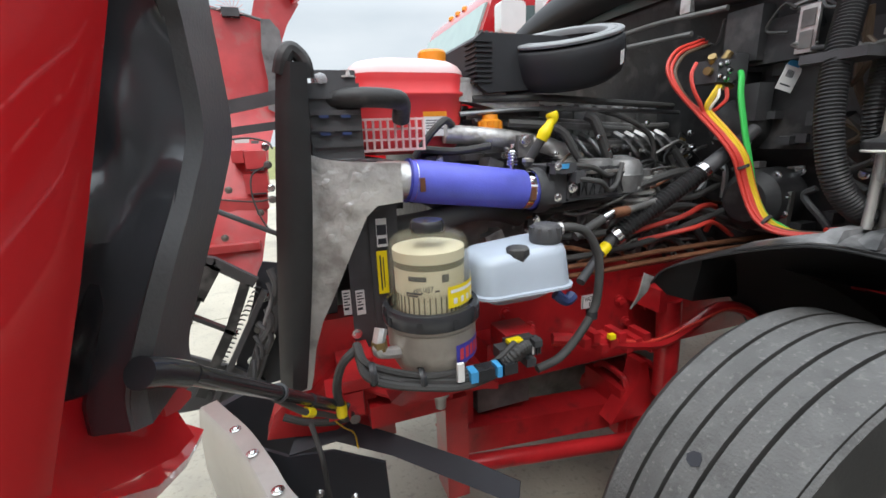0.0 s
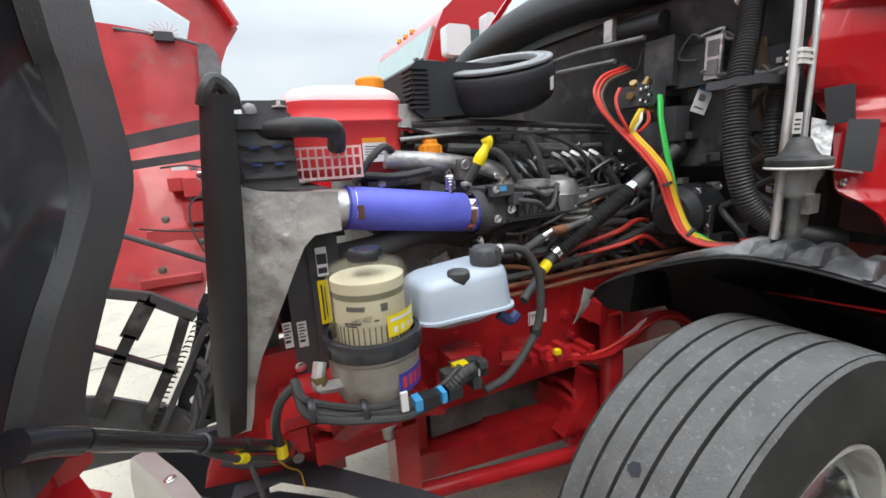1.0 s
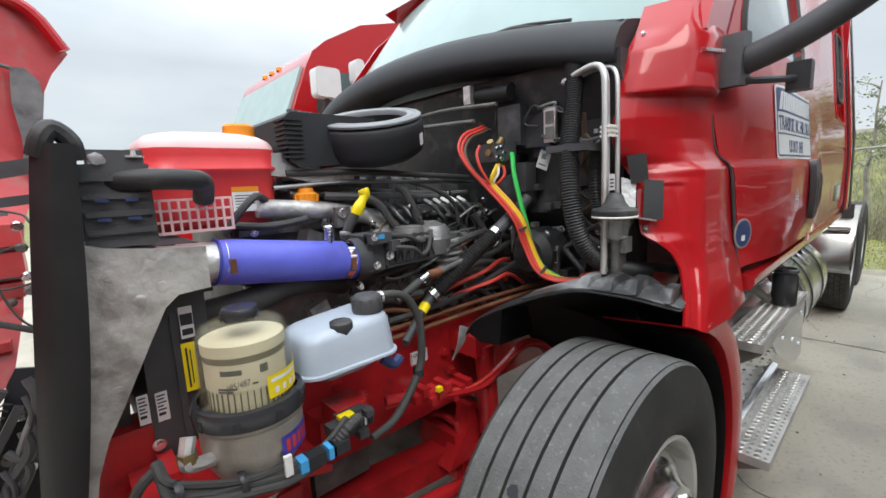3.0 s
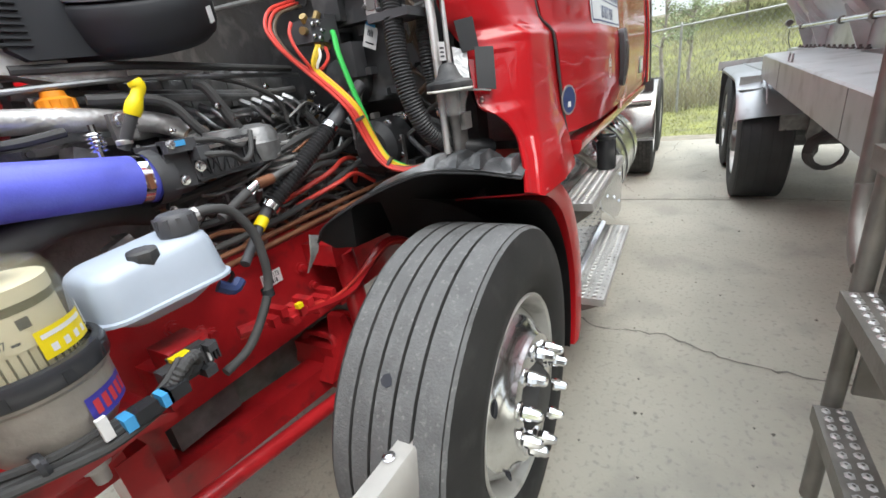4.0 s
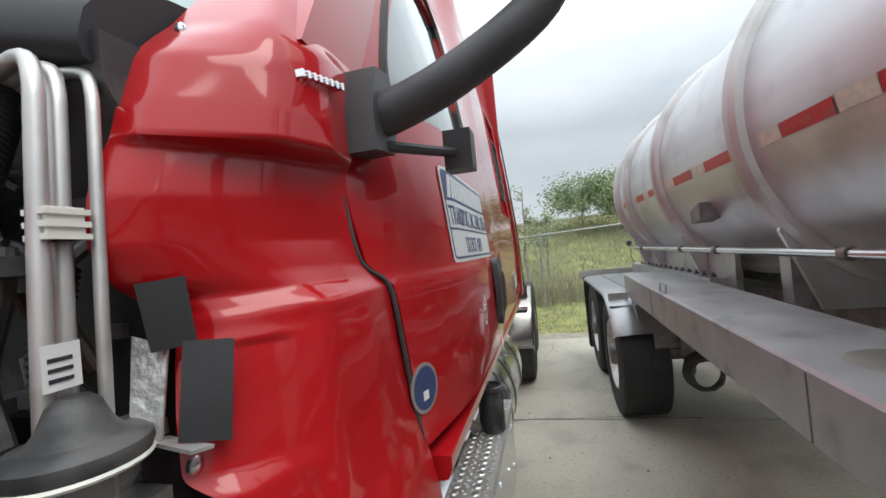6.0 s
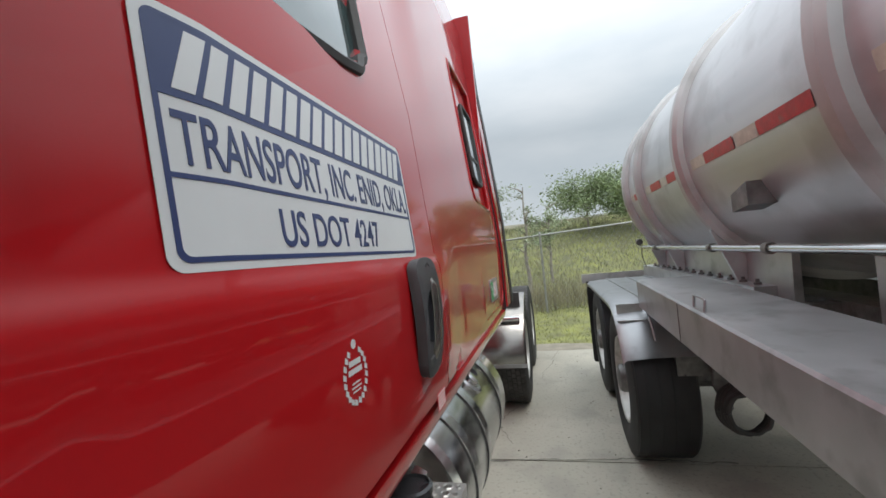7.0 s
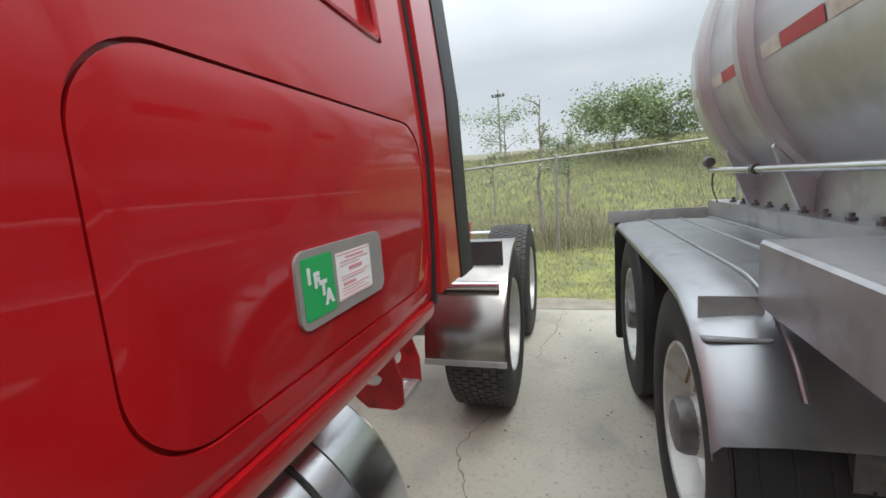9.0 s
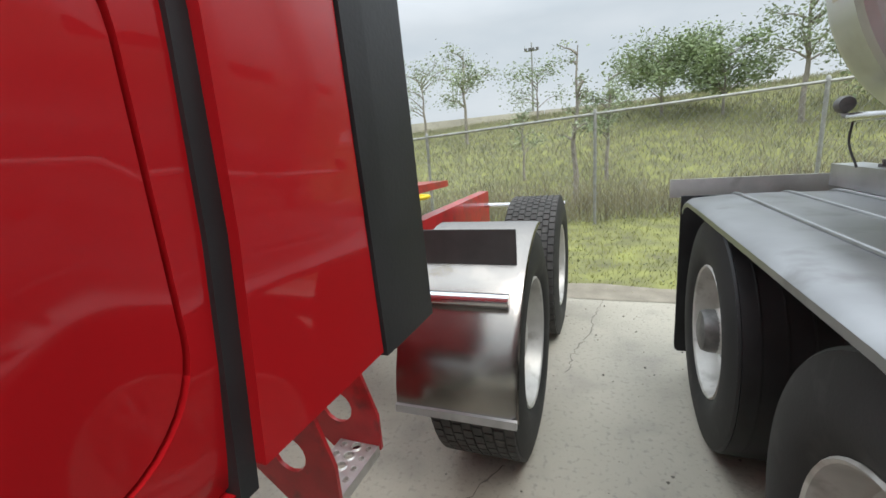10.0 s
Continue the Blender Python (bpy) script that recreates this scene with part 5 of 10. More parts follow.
part("mirror_strut", bm, BLACK, base)
bm = bmesh.new()
box(bm, (0.71, -1.315, 1.715), (0.77, -1.255, 1.80))
part("mirror_clamp", bevelled(bm, 0.008), BLACK, base)
# red pillar and windshield
bm = bmesh.new()
prism(bm, [(0.40, 1.88), (0.60, 1.86), (0.79, 2.22), (1.02, 2.62), (0.90, 2.62), (0.60, 2.22)], "y", -1.12, -1.02)
part("windshield_pillar", bevelled(bm, 0.015, 2), RED, truck)
bm = bmesh.new()
rows = []
for z, x in ((1.86, 0.30), (2.2, 0.52), (2.62, 0.86)):
    rows.append([bm.verts.new((x + 0.18 * (y / 1.05) ** 2 - 0.06, y, z)) for y in [-1.05 + 0.21 * k for k in range(11)]])
for a, b in zip(rows, rows[1:]):
    for k in range(10):
        bm.faces.new((a[k], a[k + 1], b[k + 1], b[k]))
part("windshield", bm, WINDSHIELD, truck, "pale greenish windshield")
# black cowl below the windshield
bm = bmesh.new()
rows = []
for k in range(13):
    y = -0.948 + 0.161 * k
    s = 0.13 * (y / 0.97) ** 2
    prof = [(0.38, 1.95), (0.32, 1.94), (0.26, 1.925), (0.215, 1.895), (0.19, 1.86), (0.18, 1.82), (0.185, 1.80), (0.21, 1.79), (0.31, 1.785)]
    rise = 0.10 * (1 - (y / 0.97) ** 2)
    rows.append([bm.verts.new((x + s - 0.10, y, z + rise)) for x, z in prof])
for a, b in zip(rows, rows[1:]):
    for k in range(len(a) - 1):
        bm.faces.new((a[k], b[k], b[k + 1], a[k + 1]))
bm.faces.new(rows[0])
bm.faces.new(rows[-1])
bmesh.ops.recalc_face_normals(bm, faces=bm.faces[:])
bmesh.ops.solidify(bm, geom=bm.faces[:], thickness=0.008)
part("cowl", bm, COWL, truck, "smooth black plastic cowl under the windshield", 60)

# added dark block, stands in for the shade below the cowl
bm = bmesh.new()
box(bm, (0.27, -0.94, 1.80), (0.44, 0.96, 1.93))
part("cowl_underside", bevelled(bm, 0.02), CABDARK, truck, "dark block added under the cowl for its shade")
# wiper parked on the windshield
bm = bmesh.new()
tube(bm, [(0.22, -0.30, 1.985), (0.30, -0.42, 2.03), (0.33, -0.52, 2.035), (0.34, -0.66, 2.00)], 0.008, 8, 4)
tube(bm, [(0.29, -0.25, 2.02), (0.33, -0.48, 2.045), (0.36, -0.72, 2.01)], 0.006, 8, 3)
part("wiper", bm, RUBBER, truck, "black wiper arm and blade")
# wheels on the far side
for x, w0 in ((WX, 0.89), (4.92, 0.92), (6.22, 0.92)):
    bm = bmesh.new()
    lathe(bm, [(0.29, w0 + 0.02), (0.42, w0 - 0.01), (0.49, w0 + 0.0), (0.51, w0 + 0.03), (0.512, w0 + 0.26), (0.48, w0 + 0.295), (0.29, w0 + 0.28)], (x, 0, 0.507), "y", 48)
    lathe(bm, [(0.29, w0 + 0.1), (0.0, w0 + 0.1)], (x, 0, 0.507), "y", 32)
    part("far_wheel", bm, SIDEWALL, truck, "black tyre on the far side")

# frame rails, rear axles
for s in (-1, 1):
    bm = bmesh.new()
    prism(bm, [(s * 0.49, 0.70), (s * 0.49, 1.0), (s * 0.40, 1.0), (s * 0.40, 0.99), (s * 0.48, 0.985), (s * 0.48, 0.715), (s * 0.40, 0.71), (s * 0.40, 0.70)], "x", -1.05, 6.95)
    part("frame_rail", bevelled(bm, 0.003, 1), RED_FRAME, truck, "red steel frame rail")


def drive_wheel(x, lab):
    t, cz = wheel("drive_wheel", x, -1.225, 0.36, 0.512, 0, WHEELALU, lab, truck)
    bm = bmesh.new()
    lathe(bm, [(0.262, -1.05), (0.25, -1.08), (0.17, -1.09), (0.10, -1.10), (0.10, -1.15), (0.085, -1.17), (0.0, -1.17)], (x, 0, cz), "y", 36)
    part("wheel_disc", bm, WHEELALU, t)
    lug = bmesh.new()
    for k in range(60):
        for j in range(8):
            a0, a1 = 2 * math.pi * (k + 0.06 + 0.5 * (j % 2)) / 60, 2 * math.pi * (k + 0.88 + 0.5 * (j % 2)) / 60
            y0, y1 = -1.212 + 0.0417 * j, -1.212 + 0.0417 * (j + 1) - 0.007
            ring = []
            for rr in (0.505, 0.517):
                for a, y in ((a0, y0), (a1, y0), (a1, y1), (a0, y1)):
                    ring.append(lug.verts.new((x + rr * math.sin(a), y, cz + rr * math.cos(a))))
            for f in ((4, 5, 6, 7), (0, 1, 5, 4), (1, 2, 6, 5), (2, 3, 7, 6), (3, 0, 4, 7)):
                lug.faces.new([ring[i] for i in f])
    tagged(part("tread", lug, DRIVETREAD, t, "deep-lugged drive tread"), kind="stuff")
    return t


drive_wheel(4.92, "wide lugged drive tyre on a pale rim")
drive_wheel(6.22, "wide lugged drive tyre on a pale rim")
for x in (4.92, 6.22):
    bm = bmesh.new()
    tube(bm, [(x, -1.0, 0.507), (x, 1.0, 0.507)], 0.10, 12, 1)
    part("drive_axle", bm, IRON, truck)
# polished quarter fender before the drive wheels
bm = bmesh.new()
rows = []
for k in range(14):
    a = radians(178 - 88 * k / 13)
    r = 0.605
    x, z = 4.92 + r * math.cos(a), 0.47 + r * math.sin(a)
    rows.append([bm.verts.new(p) for p in ((x, -0.80, z), (x, -1.225, z), (x + 0.012, -1.248, z - 0.004), (x + 0.02, -1.252, z - 0.016))])
for a, b in zip(rows, rows[1:]):
    for k in range(3):
        bm.faces.new((a[k], a[k + 1], b[k + 1], b[k]))
bmesh.ops.recalc_face_normals(bm, faces=bm.faces[:])
bmesh.ops.solidify(bm, geom=bm.faces[:], thickness=0.003)
qf = part("drive_fender", bm, POLISH, truck, "polished stainless quarter fender before the drive wheel")
bm = bmesh.new()
box(bm, (4.303, -1.250, 0.475), (4.318, -0.80, 0.505))
part("fender_lip", bevelled(bm, 0.004), GREYPAINT, qf)
bm = bmesh.new()
tube(bm, [(4.43, -1.215, 0.885), (4.43, -0.55, 0.885)], 0.026, 12, 1)
part("fender_bar", bm, ALU, qf, "round aluminium mounting bar")
bm = bmesh.new()
box(bm, (4.58, -1.215, 0.972), (4.592, -0.75, 1.105))
part("flap", bm, RUBBER, truck, "black rubber flap above the drive fender")
bm = bmesh.new()
box(bm, (6.83, -1.19, 0.26), (6.845, -0.78, 0.86))
part("mudflap", bm, RUBBER, truck, "black rubber mudflap")
bm = bmesh.new()
tube(bm, [(6.8, -1.2, 0.885), (6.8, -0.45, 0.885)], 0.02, 8, 1)
part("mudflap_bar", bm, ALU, truck)
# fifth wheel on its red ramps
for y in (-0.50, -0.30):
    bm = bmesh.new()
    prism(bm, [(4.55, 1.0), (4.55, 1.08), (4.95, 1.20), (5.15, 1.215), (5.3, 1.15), (5.3, 1.0)], "y", y, y + 0.03)
    part("fifth_wheel_ramp", bevelled(bm, 0.004), RED_FRAME, truck)
bm = bmesh.new()
prism(bm, [(4.75, 1.16), (5.2, 1.22), (5.85, 1.20), (5.85, 1.16), (5.2, 1.17), (4.75, 1.12)], "y", -0.5, 0.5)
part("fifth_wheel_plate", bm, RED_FRAME, truck, "red fifth-wheel plate")
bm = bmesh.new()
tube(bm, [(4.5, -0.2, 1.235), (4.5, -0.78, 1.235), (4.51, -0.88, 1.238), (4.55, -0.90, 1.24), (4.56, -0.86, 1.24), (4.53, -0.78, 1.236)], 0.008, 8, 5)
part("release_handle", bm, YELLOW, truck, "yellow fifth-wheel release handle")
# red bracket steps behind the tank
for x in (3.87, 4.10):
    bm = bmesh.new()
    edges = []
    for loop in ([(-0.85, 0.48), (-0.81, 0.45), (-0.67, 0.45), (-0.42, 0.66), (-0.42, 1.00), (-0.72, 1.00), (-0.85, 0.60)], [(-0.70 + 0.055 * math.cos(2 * math.pi * k / 16), 0.61 + 0.055 * math.sin(2 * math.pi * k / 16)) for k in range(16)]):
        vs = [bm.verts.new((x, y, z)) for y, z in loop]
        edges += [bm.edges.new((vs[i], vs[(i + 1) % len(vs)])) for i in range(len(vs))]
    bmesh.ops.triangle_fill(bm, use_beauty=True, edges=edges)
    bmesh.ops.solidify(bm, geom=bm.faces[:], thickness=0.012)
    part("step_bracket", bm, RED_FRAME, truck, "red bracket plate with a round hole")
grate("deck_step", 3.88, 4.10, -0.84, -0.70, 0.49, 5, 3, truck, "small punched aluminium deck step")

# ==== engine bay ====
def bar(name, lo, hi, material, parent, label="", bev=0.004, m=None, seg=1):
    bm = bmesh.new()
    box(bm, lo, hi, m)
    if bev:
        bevelled(bm, bev, seg)
    return part(name, bm, material, parent, label)


def bolt(p, r, parent, axis="y", s=-1, material=None, name="bolt"):
    bm = bmesh.new()
    lathe(bm, [(r * 1.5, 0), (r * 1.5, s * r * 0.3), (r, s * r * 0.35), (r * 0.95, s * r * 1.3), (0.0, s * r * 1.35)], p, axis, 8)
    return part(name, bm, material or ALU, parent)


# firewall and engine mass
bm = bmesh.new()
prism(bm, [(0.36, 0.98), (0.36, 1.30), (0.30, 1.40), (0.30, 1.66), (0.22, 1.78), (0.22, 1.84), (0.44, 1.84), (0.44, 0.98)], "y", -0.96, 0.98)
firewall = part("firewall", bevelled(bm, 0.01), CABDARK, truck, "dusty dark firewall")
bar("firewall_panel", (0.275, -0.95, 1.36), (0.302, -0.60, 1.66), CABDARK, firewall, "", 0.008)
bar("firewall_bracket", (0.20, -0.62, 1.60), (0.30, -0.52, 1.74), CABDARK, firewall, "", 0.012)
bar("firewall_box", (0.23, -0.72, 1.59), (0.29, -0.60, 1.70), CABDARK, firewall, "dark flat plate with a hole", 0.004)
bar("pale_grille", (0.222, -0.745, 1.60), (0.232, -0.70, 1.71), CASTALU, firewall, "pale grey connector frame", 0.008)
bar("grille_slot", (0.219, -0.738, 1.61), (0.223, -0.708, 1.65), IRON, firewall, "", 0.003)
bar("grille_slot", (0.219, -0.738, 1.66), (0.223, -0.708, 1.70), IRON, firewall, "", 0.003)
bm = bmesh.new()
tube(bm, [(0.20, -0.36, 1.80), (0.20, -0.585, 1.785)], 0.030, 16, 1)
part("wiper_motor", bm, HOSEBLACK, firewall, "dark cylindrical wiper motor under the cowl")
bar("motor_clip", (0.155, -0.43, 1.765), (0.175, -0.395, 1.83), CASTALU, firewall, "bright motor clip", 0.004)
tubes("wiper_rod", [[(0.14, -0.10, 1.755), (0.15, -0.30, 1.76), (0.16, -0.55, 1.745)], [(0.13, 0.0, 1.72), (0.15, -0.45, 1.70)]], 0.008, IRON, firewall)
mm = Matrix.Translation((0.22, -0.585, 1.43)) @ Euler((0.3, 0.2, 0.5)).to_matrix().to_4x4()
bm = bmesh.new()
rows = [[bm.verts.new(mm @ Vector((0.010 * math.sin(9.0 * j) + 0.006 * math.sin(5.0 * i + j), -0.05 + 0.0125 * j, -0.055 + 0.0157 * i))) for j in range(9)] for i in range(8)]
for a, b in zip(rows, rows[1:]):
    for k in range(8):
        bm.faces.new((a[k], a[k + 1], b[k + 1], b[k]))
bmesh.ops.solidify(bm, geom=bm.faces[:], thickness=0.003)
part("heat_shield", bm, SILVERFOIL, firewall, "crumpled silver heat shield")
rw = random.Random(41)
for k in range(22):
    y, z = rw.uniform(-0.92, -0.5), rw.uniform(1.18, 1.75)
    pts = [Vector((rw.uniform(0.20, 0.27), y, z))]
    for _ in range(3):
        pts.append(pts[-1] + Vector((rw.uniform(-0.02, 0.02), rw.uniform(-0.07, 0.07), rw.uniform(-0.09, 0.04))))
    bm = bmesh.new()
    tube(bm, pts, rw.choice((0.004, 0.006, 0.009)), 7, 5)
    part("firewall_wire", bm, rw.choice((RUBBER, RUBBER, BLACK, IRON, LINE, WIREBROWN)), firewall)
for k in range(26):
    y, z, q = rw.uniform(-0.94, -0.48), rw.uniform(1.12, 1.76), rw.uniform(0.010, 0.026)
    bar("firewall_bracket", (rw.uniform(0.235, 0.27), y, z), (0.30, y + q * rw.uniform(1, 2.4), z + q * rw.uniform(1, 2.4)), rw.choice((IRON, BLACK, CABDARK, CASTALU)), firewall, "", 0.003)
for k, (y, z) in enumerate(((-0.86, 1.30), (-0.86, 1.24), (-0.80, 1.18), (-0.72, 1.30), (-0.68, 1.46), (-0.90, 1.55), (-0.62, 1.22))):
    bolt((0.30, y, z), 0.009, firewall, "x")
bar("mount_plate", (0.225, -0.75, 1.13), (0.24, -0.65, 1.25), IRON, firewall, "black bolted mount plate", 0.004)
for y, z in ((-0.706, 1.29), (-0.735, 1.235), (-0.737, 1.19), (-0.737, 1.145)):
    bolt((0.225, y, z), 0.010, firewall, "x")
bm = bmesh.new()
lathe(bm, [(0.0, 0.19), (0.04, 0.195), (0.07, 0.215), (0.08, 0.25), (0.08, 0.30)], (0, -0.56, 1.43), "x", 24)
part("booster_shell", bm, CABDARK, firewall, "dull silver rounded housing")
bm = bmesh.new()
lathe(bm, [(0.0, 0.17), (0.06, 0.175), (0.085, 0.2), (0.09, 0.3)], (0, -0.66, 1.22), "x", 24)
part("rounded_housing", bm, CABDARK, firewall, "dark rounded housing low on the firewall")

bm = bmesh.new()
prism(bm, [(-0.30, 0.62), (-0.33, 0.80), (-0.30, 0.98), (-0.27, 1.12), (-0.30, 1.20), (-0.25, 1.30), (-0.22, 1.40), (0.22, 1.40), (0.30, 1.2), (0.30, 0.62)], "x", -0.66, 0.34)
engine = part("engine_block", bevelled(bm, 0.012), ENGINE, truck, "dark oily diesel engine block")
bm = bmesh.new()
prism(bm, rounded(-0.20, 0.20, 1.40, 1.515, 0.03), "x", -0.60, 0.30)
part("valve_cover", bevelled(bm, 0.008), ENGINE, engine, "black ribbed valve cover")
for k in range(12):
    bar("cover_rib", (-0.57 + 0.07 * k, -0.205, 1.41), (-0.55 + 0.07 * k, 0.18, 1.522), ENGINE, engine, "", 0.003)
for z, d in ((1.365, 0.262), (1.255, 0.295), (1.06, 0.30), (0.92, 0.33)):
    bar("casting_flange", (-0.65, -d - 0.018, z - 0.009), (0.33, -d + 0.03, z + 0.009), ENGINE, engine, "", 0.003)
for k in range(13):
    bolt((-0.61 + 0.072 * k, -0.284, 1.365), 0.008, engine, "y", -1, IRON if k % 3 else ALU)
    bolt((-0.60 + 0.073 * k, -0.318, 1.06), 0.007, engine, "y", -1, IRON)
bm = bmesh.new()
prism(bm, [(-0.62, 1.53), (-0.60, 1.59), (-0.515, 1.587), (-0.474, 1.581), (-0.453, 1.55), (-0.412, 1.547), (-0.408, 1.531), (-0.297, 1.525), (-0.299, 1.499), (-0.45, 1.503), (-0.521, 1.522)], "y", -0.33, -0.27)
part("grey_bracket", bevelled(bm, 0.006), CASTALU, engine, "cast grey bracket under the air box")
tubes("rail_tube", [[(-0.52, -0.27, 1.487), (-0.2, -0.265, 1.465), (0.12, -0.265, 1.44), (0.28, -0.27, 1.44)], [(-0.50, -0.29, 1.47), (-0.2, -0.285, 1.452), (0.1, -0.285, 1.428)]], 0.011, ENGINE, engine)
# pan, crossmember, gear box and transmission are added for the shade under the truck
bm = bmesh.new()
prism(bm, [(-0.26, 0.63), (-0.28, 0.60), (-0.24, 0.36), (-0.20, 0.32), (0.20, 0.32), (0.24, 0.36), (0.28, 0.60), (0.26, 0.63)], "x", -0.56, 0.40)
part("oil_pan", bevelled(bm, 0.02, 2), ENGINE, engine, "dark oil pan added under the block to hide lit ground")
bar("crossmember", (-0.668, -0.476, 0.525), (-0.60, 0.476, 0.695), RED_FRAME, truck, "red front crossmember added to hide lit ground", 0.02)
bar("steering_gear", (-0.583, -0.47, 0.605), (-0.405, -0.40, 0.80), IRON, truck, "dark steering gear box added to hide lit ground", 0.03)
bm = bmesh.new()
tube(bm, [(0.40, 0.0, 0.75), (1.0, 0.0, 0.70), (1.6, 0.0, 0.68)], 0.22, 16, 2)
part("transmission", bm, IRON, truck, "dark transmission added under the cab to hide lit ground")
# fuel rail with its bent injector lines
bm = bmesh.new()
tube(bm, [(-0.30, -0.31, 1.385), (0.28, -0.31, 1.385)], 0.012, 10, 1)
part("fuel_rail", bm, LINE, engine, "steel fuel rail")
for k in range(7):
    x = (-0.155, -0.105, 0.035, 0.08, 0.125, 0.17, 0.215)[k]
    bm = bmesh.new()
    tube(bm, [(x, -0.30, 1.412), (x + 0.008, -0.325, 1.398), (x + 0.026, -0.348, 1.362), (x + 0.046, -0.348, 1.345), (x + 0.056, -0.335, 1.35)], 0.0068, 8, 5)
    part("injector_line", bm, LINE, engine)
    bm = bmesh.new()
    tube(bm, [(x - 0.006, -0.285, 1.42), (x + 0.006, -0.318, 1.402)], 0.0115, 6, 1)
    part("line_nut", bm, LINE, engine)
tubes("injector_line", [[(0.165, -0.345, 1.34), (0.172, -0.35, 1.28), (0.176, -0.36, 1.20), (0.19, -0.37, 1.17)], [(0.245, -0.34, 1.37), (0.258, -0.35, 1.33), (0.26, -0.36, 1.25), (0.27, -0.37, 1.21)], [(0.12, -0.35, 1.30), (0.125, -0.37, 1.24), (0.14, -0.39, 1.19)], [(0.07, -0.36, 1.26), (0.085, -0.40, 1.22), (0.11, -0.42, 1.18)]], 0.0055, LINE, engine)
bm = bmesh.new()
tube(bm, [(-0.18, -0.40, 1.475), (-0.165, -0.42, 1.46), (-0.135, -0.43, 1.39), (-0.104, -0.43, 1.325)], 0.015, 10, 4)
part("engine_hose", bm, RUBBER, engine)
bm = bmesh.new()
lathe(bm, [(0.060, 1.25), (0.062, 1.30), (0.058, 1.305), (0.056, 1.325), (0.045, 1.342), (0.02, 1.35), (0.0, 1.35)], (-0.085, -0.46, 0), "z", 28)
part("dome_cover", bm, ENGINE, engine, "dusty dark dome cover")
for k in range(5):
    bm = bmesh.new()
    lathe(bm, [(0.050, 0), (0.066, 0.003), (0.066, 0.009), (0.050, 0.012)], (-0.03, -0.45, 1.195 + 0.021 * k), "z", 22)
    part("cooling_fin", bm, CASTALU, engine, "bright round fin")
bm = bmesh.new()
lathe(bm, [(0.050, 1.17), (0.050, 1.31)], (-0.03, -0.45, 0), "z", 20, True)
part("pump_body", bm, ENGINE, engine)
for p, q, r, m in (((-0.36, -0.61, 1.165), (-0.27, -0.605, 1.203), 0.012, RUBBER), ((-0.27, -0.605, 1.203), (-0.235, -0.60, 1.213), 0.0125, CHROME), ((-0.235, -0.60, 1.213), (-0.185, -0.60, 1.216), 0.014, COPPER), ((-0.185, -0.60, 1.216), (-0.08, -0.60, 1.235), 0.010, IRON)):
    bm = bmesh.new()
    tube(bm, [p, q], r, 12, 1)
    part("fuel_coupling", bm, m, engine)
# vertical pump and oil parts on the near side
for x, z, h, r, m in ((-0.03, 1.20, 0.15, 0.052, ENGINE), (0.06, 1.17, 0.10, 0.04, CASTALU), (-0.12, 1.10, 0.09, 0.05, ENGINE), (0.16, 1.06, 0.13, 0.045, ENGINE)):
    bm = bmesh.new()
    lathe(bm, [(r, 0), (r, h * 0.3), (r * 1.1, h * 0.32), (r * 1.1, h * 0.4), (r * 0.95, h * 0.42), (r * 0.9, h * 0.85), (r * 0.5, h), (0, h)], (x, -0.385, z), "z", 20)
    part("pump_body", bm, m, engine, "ribbed pump housing")
rnd = random.Random(77)
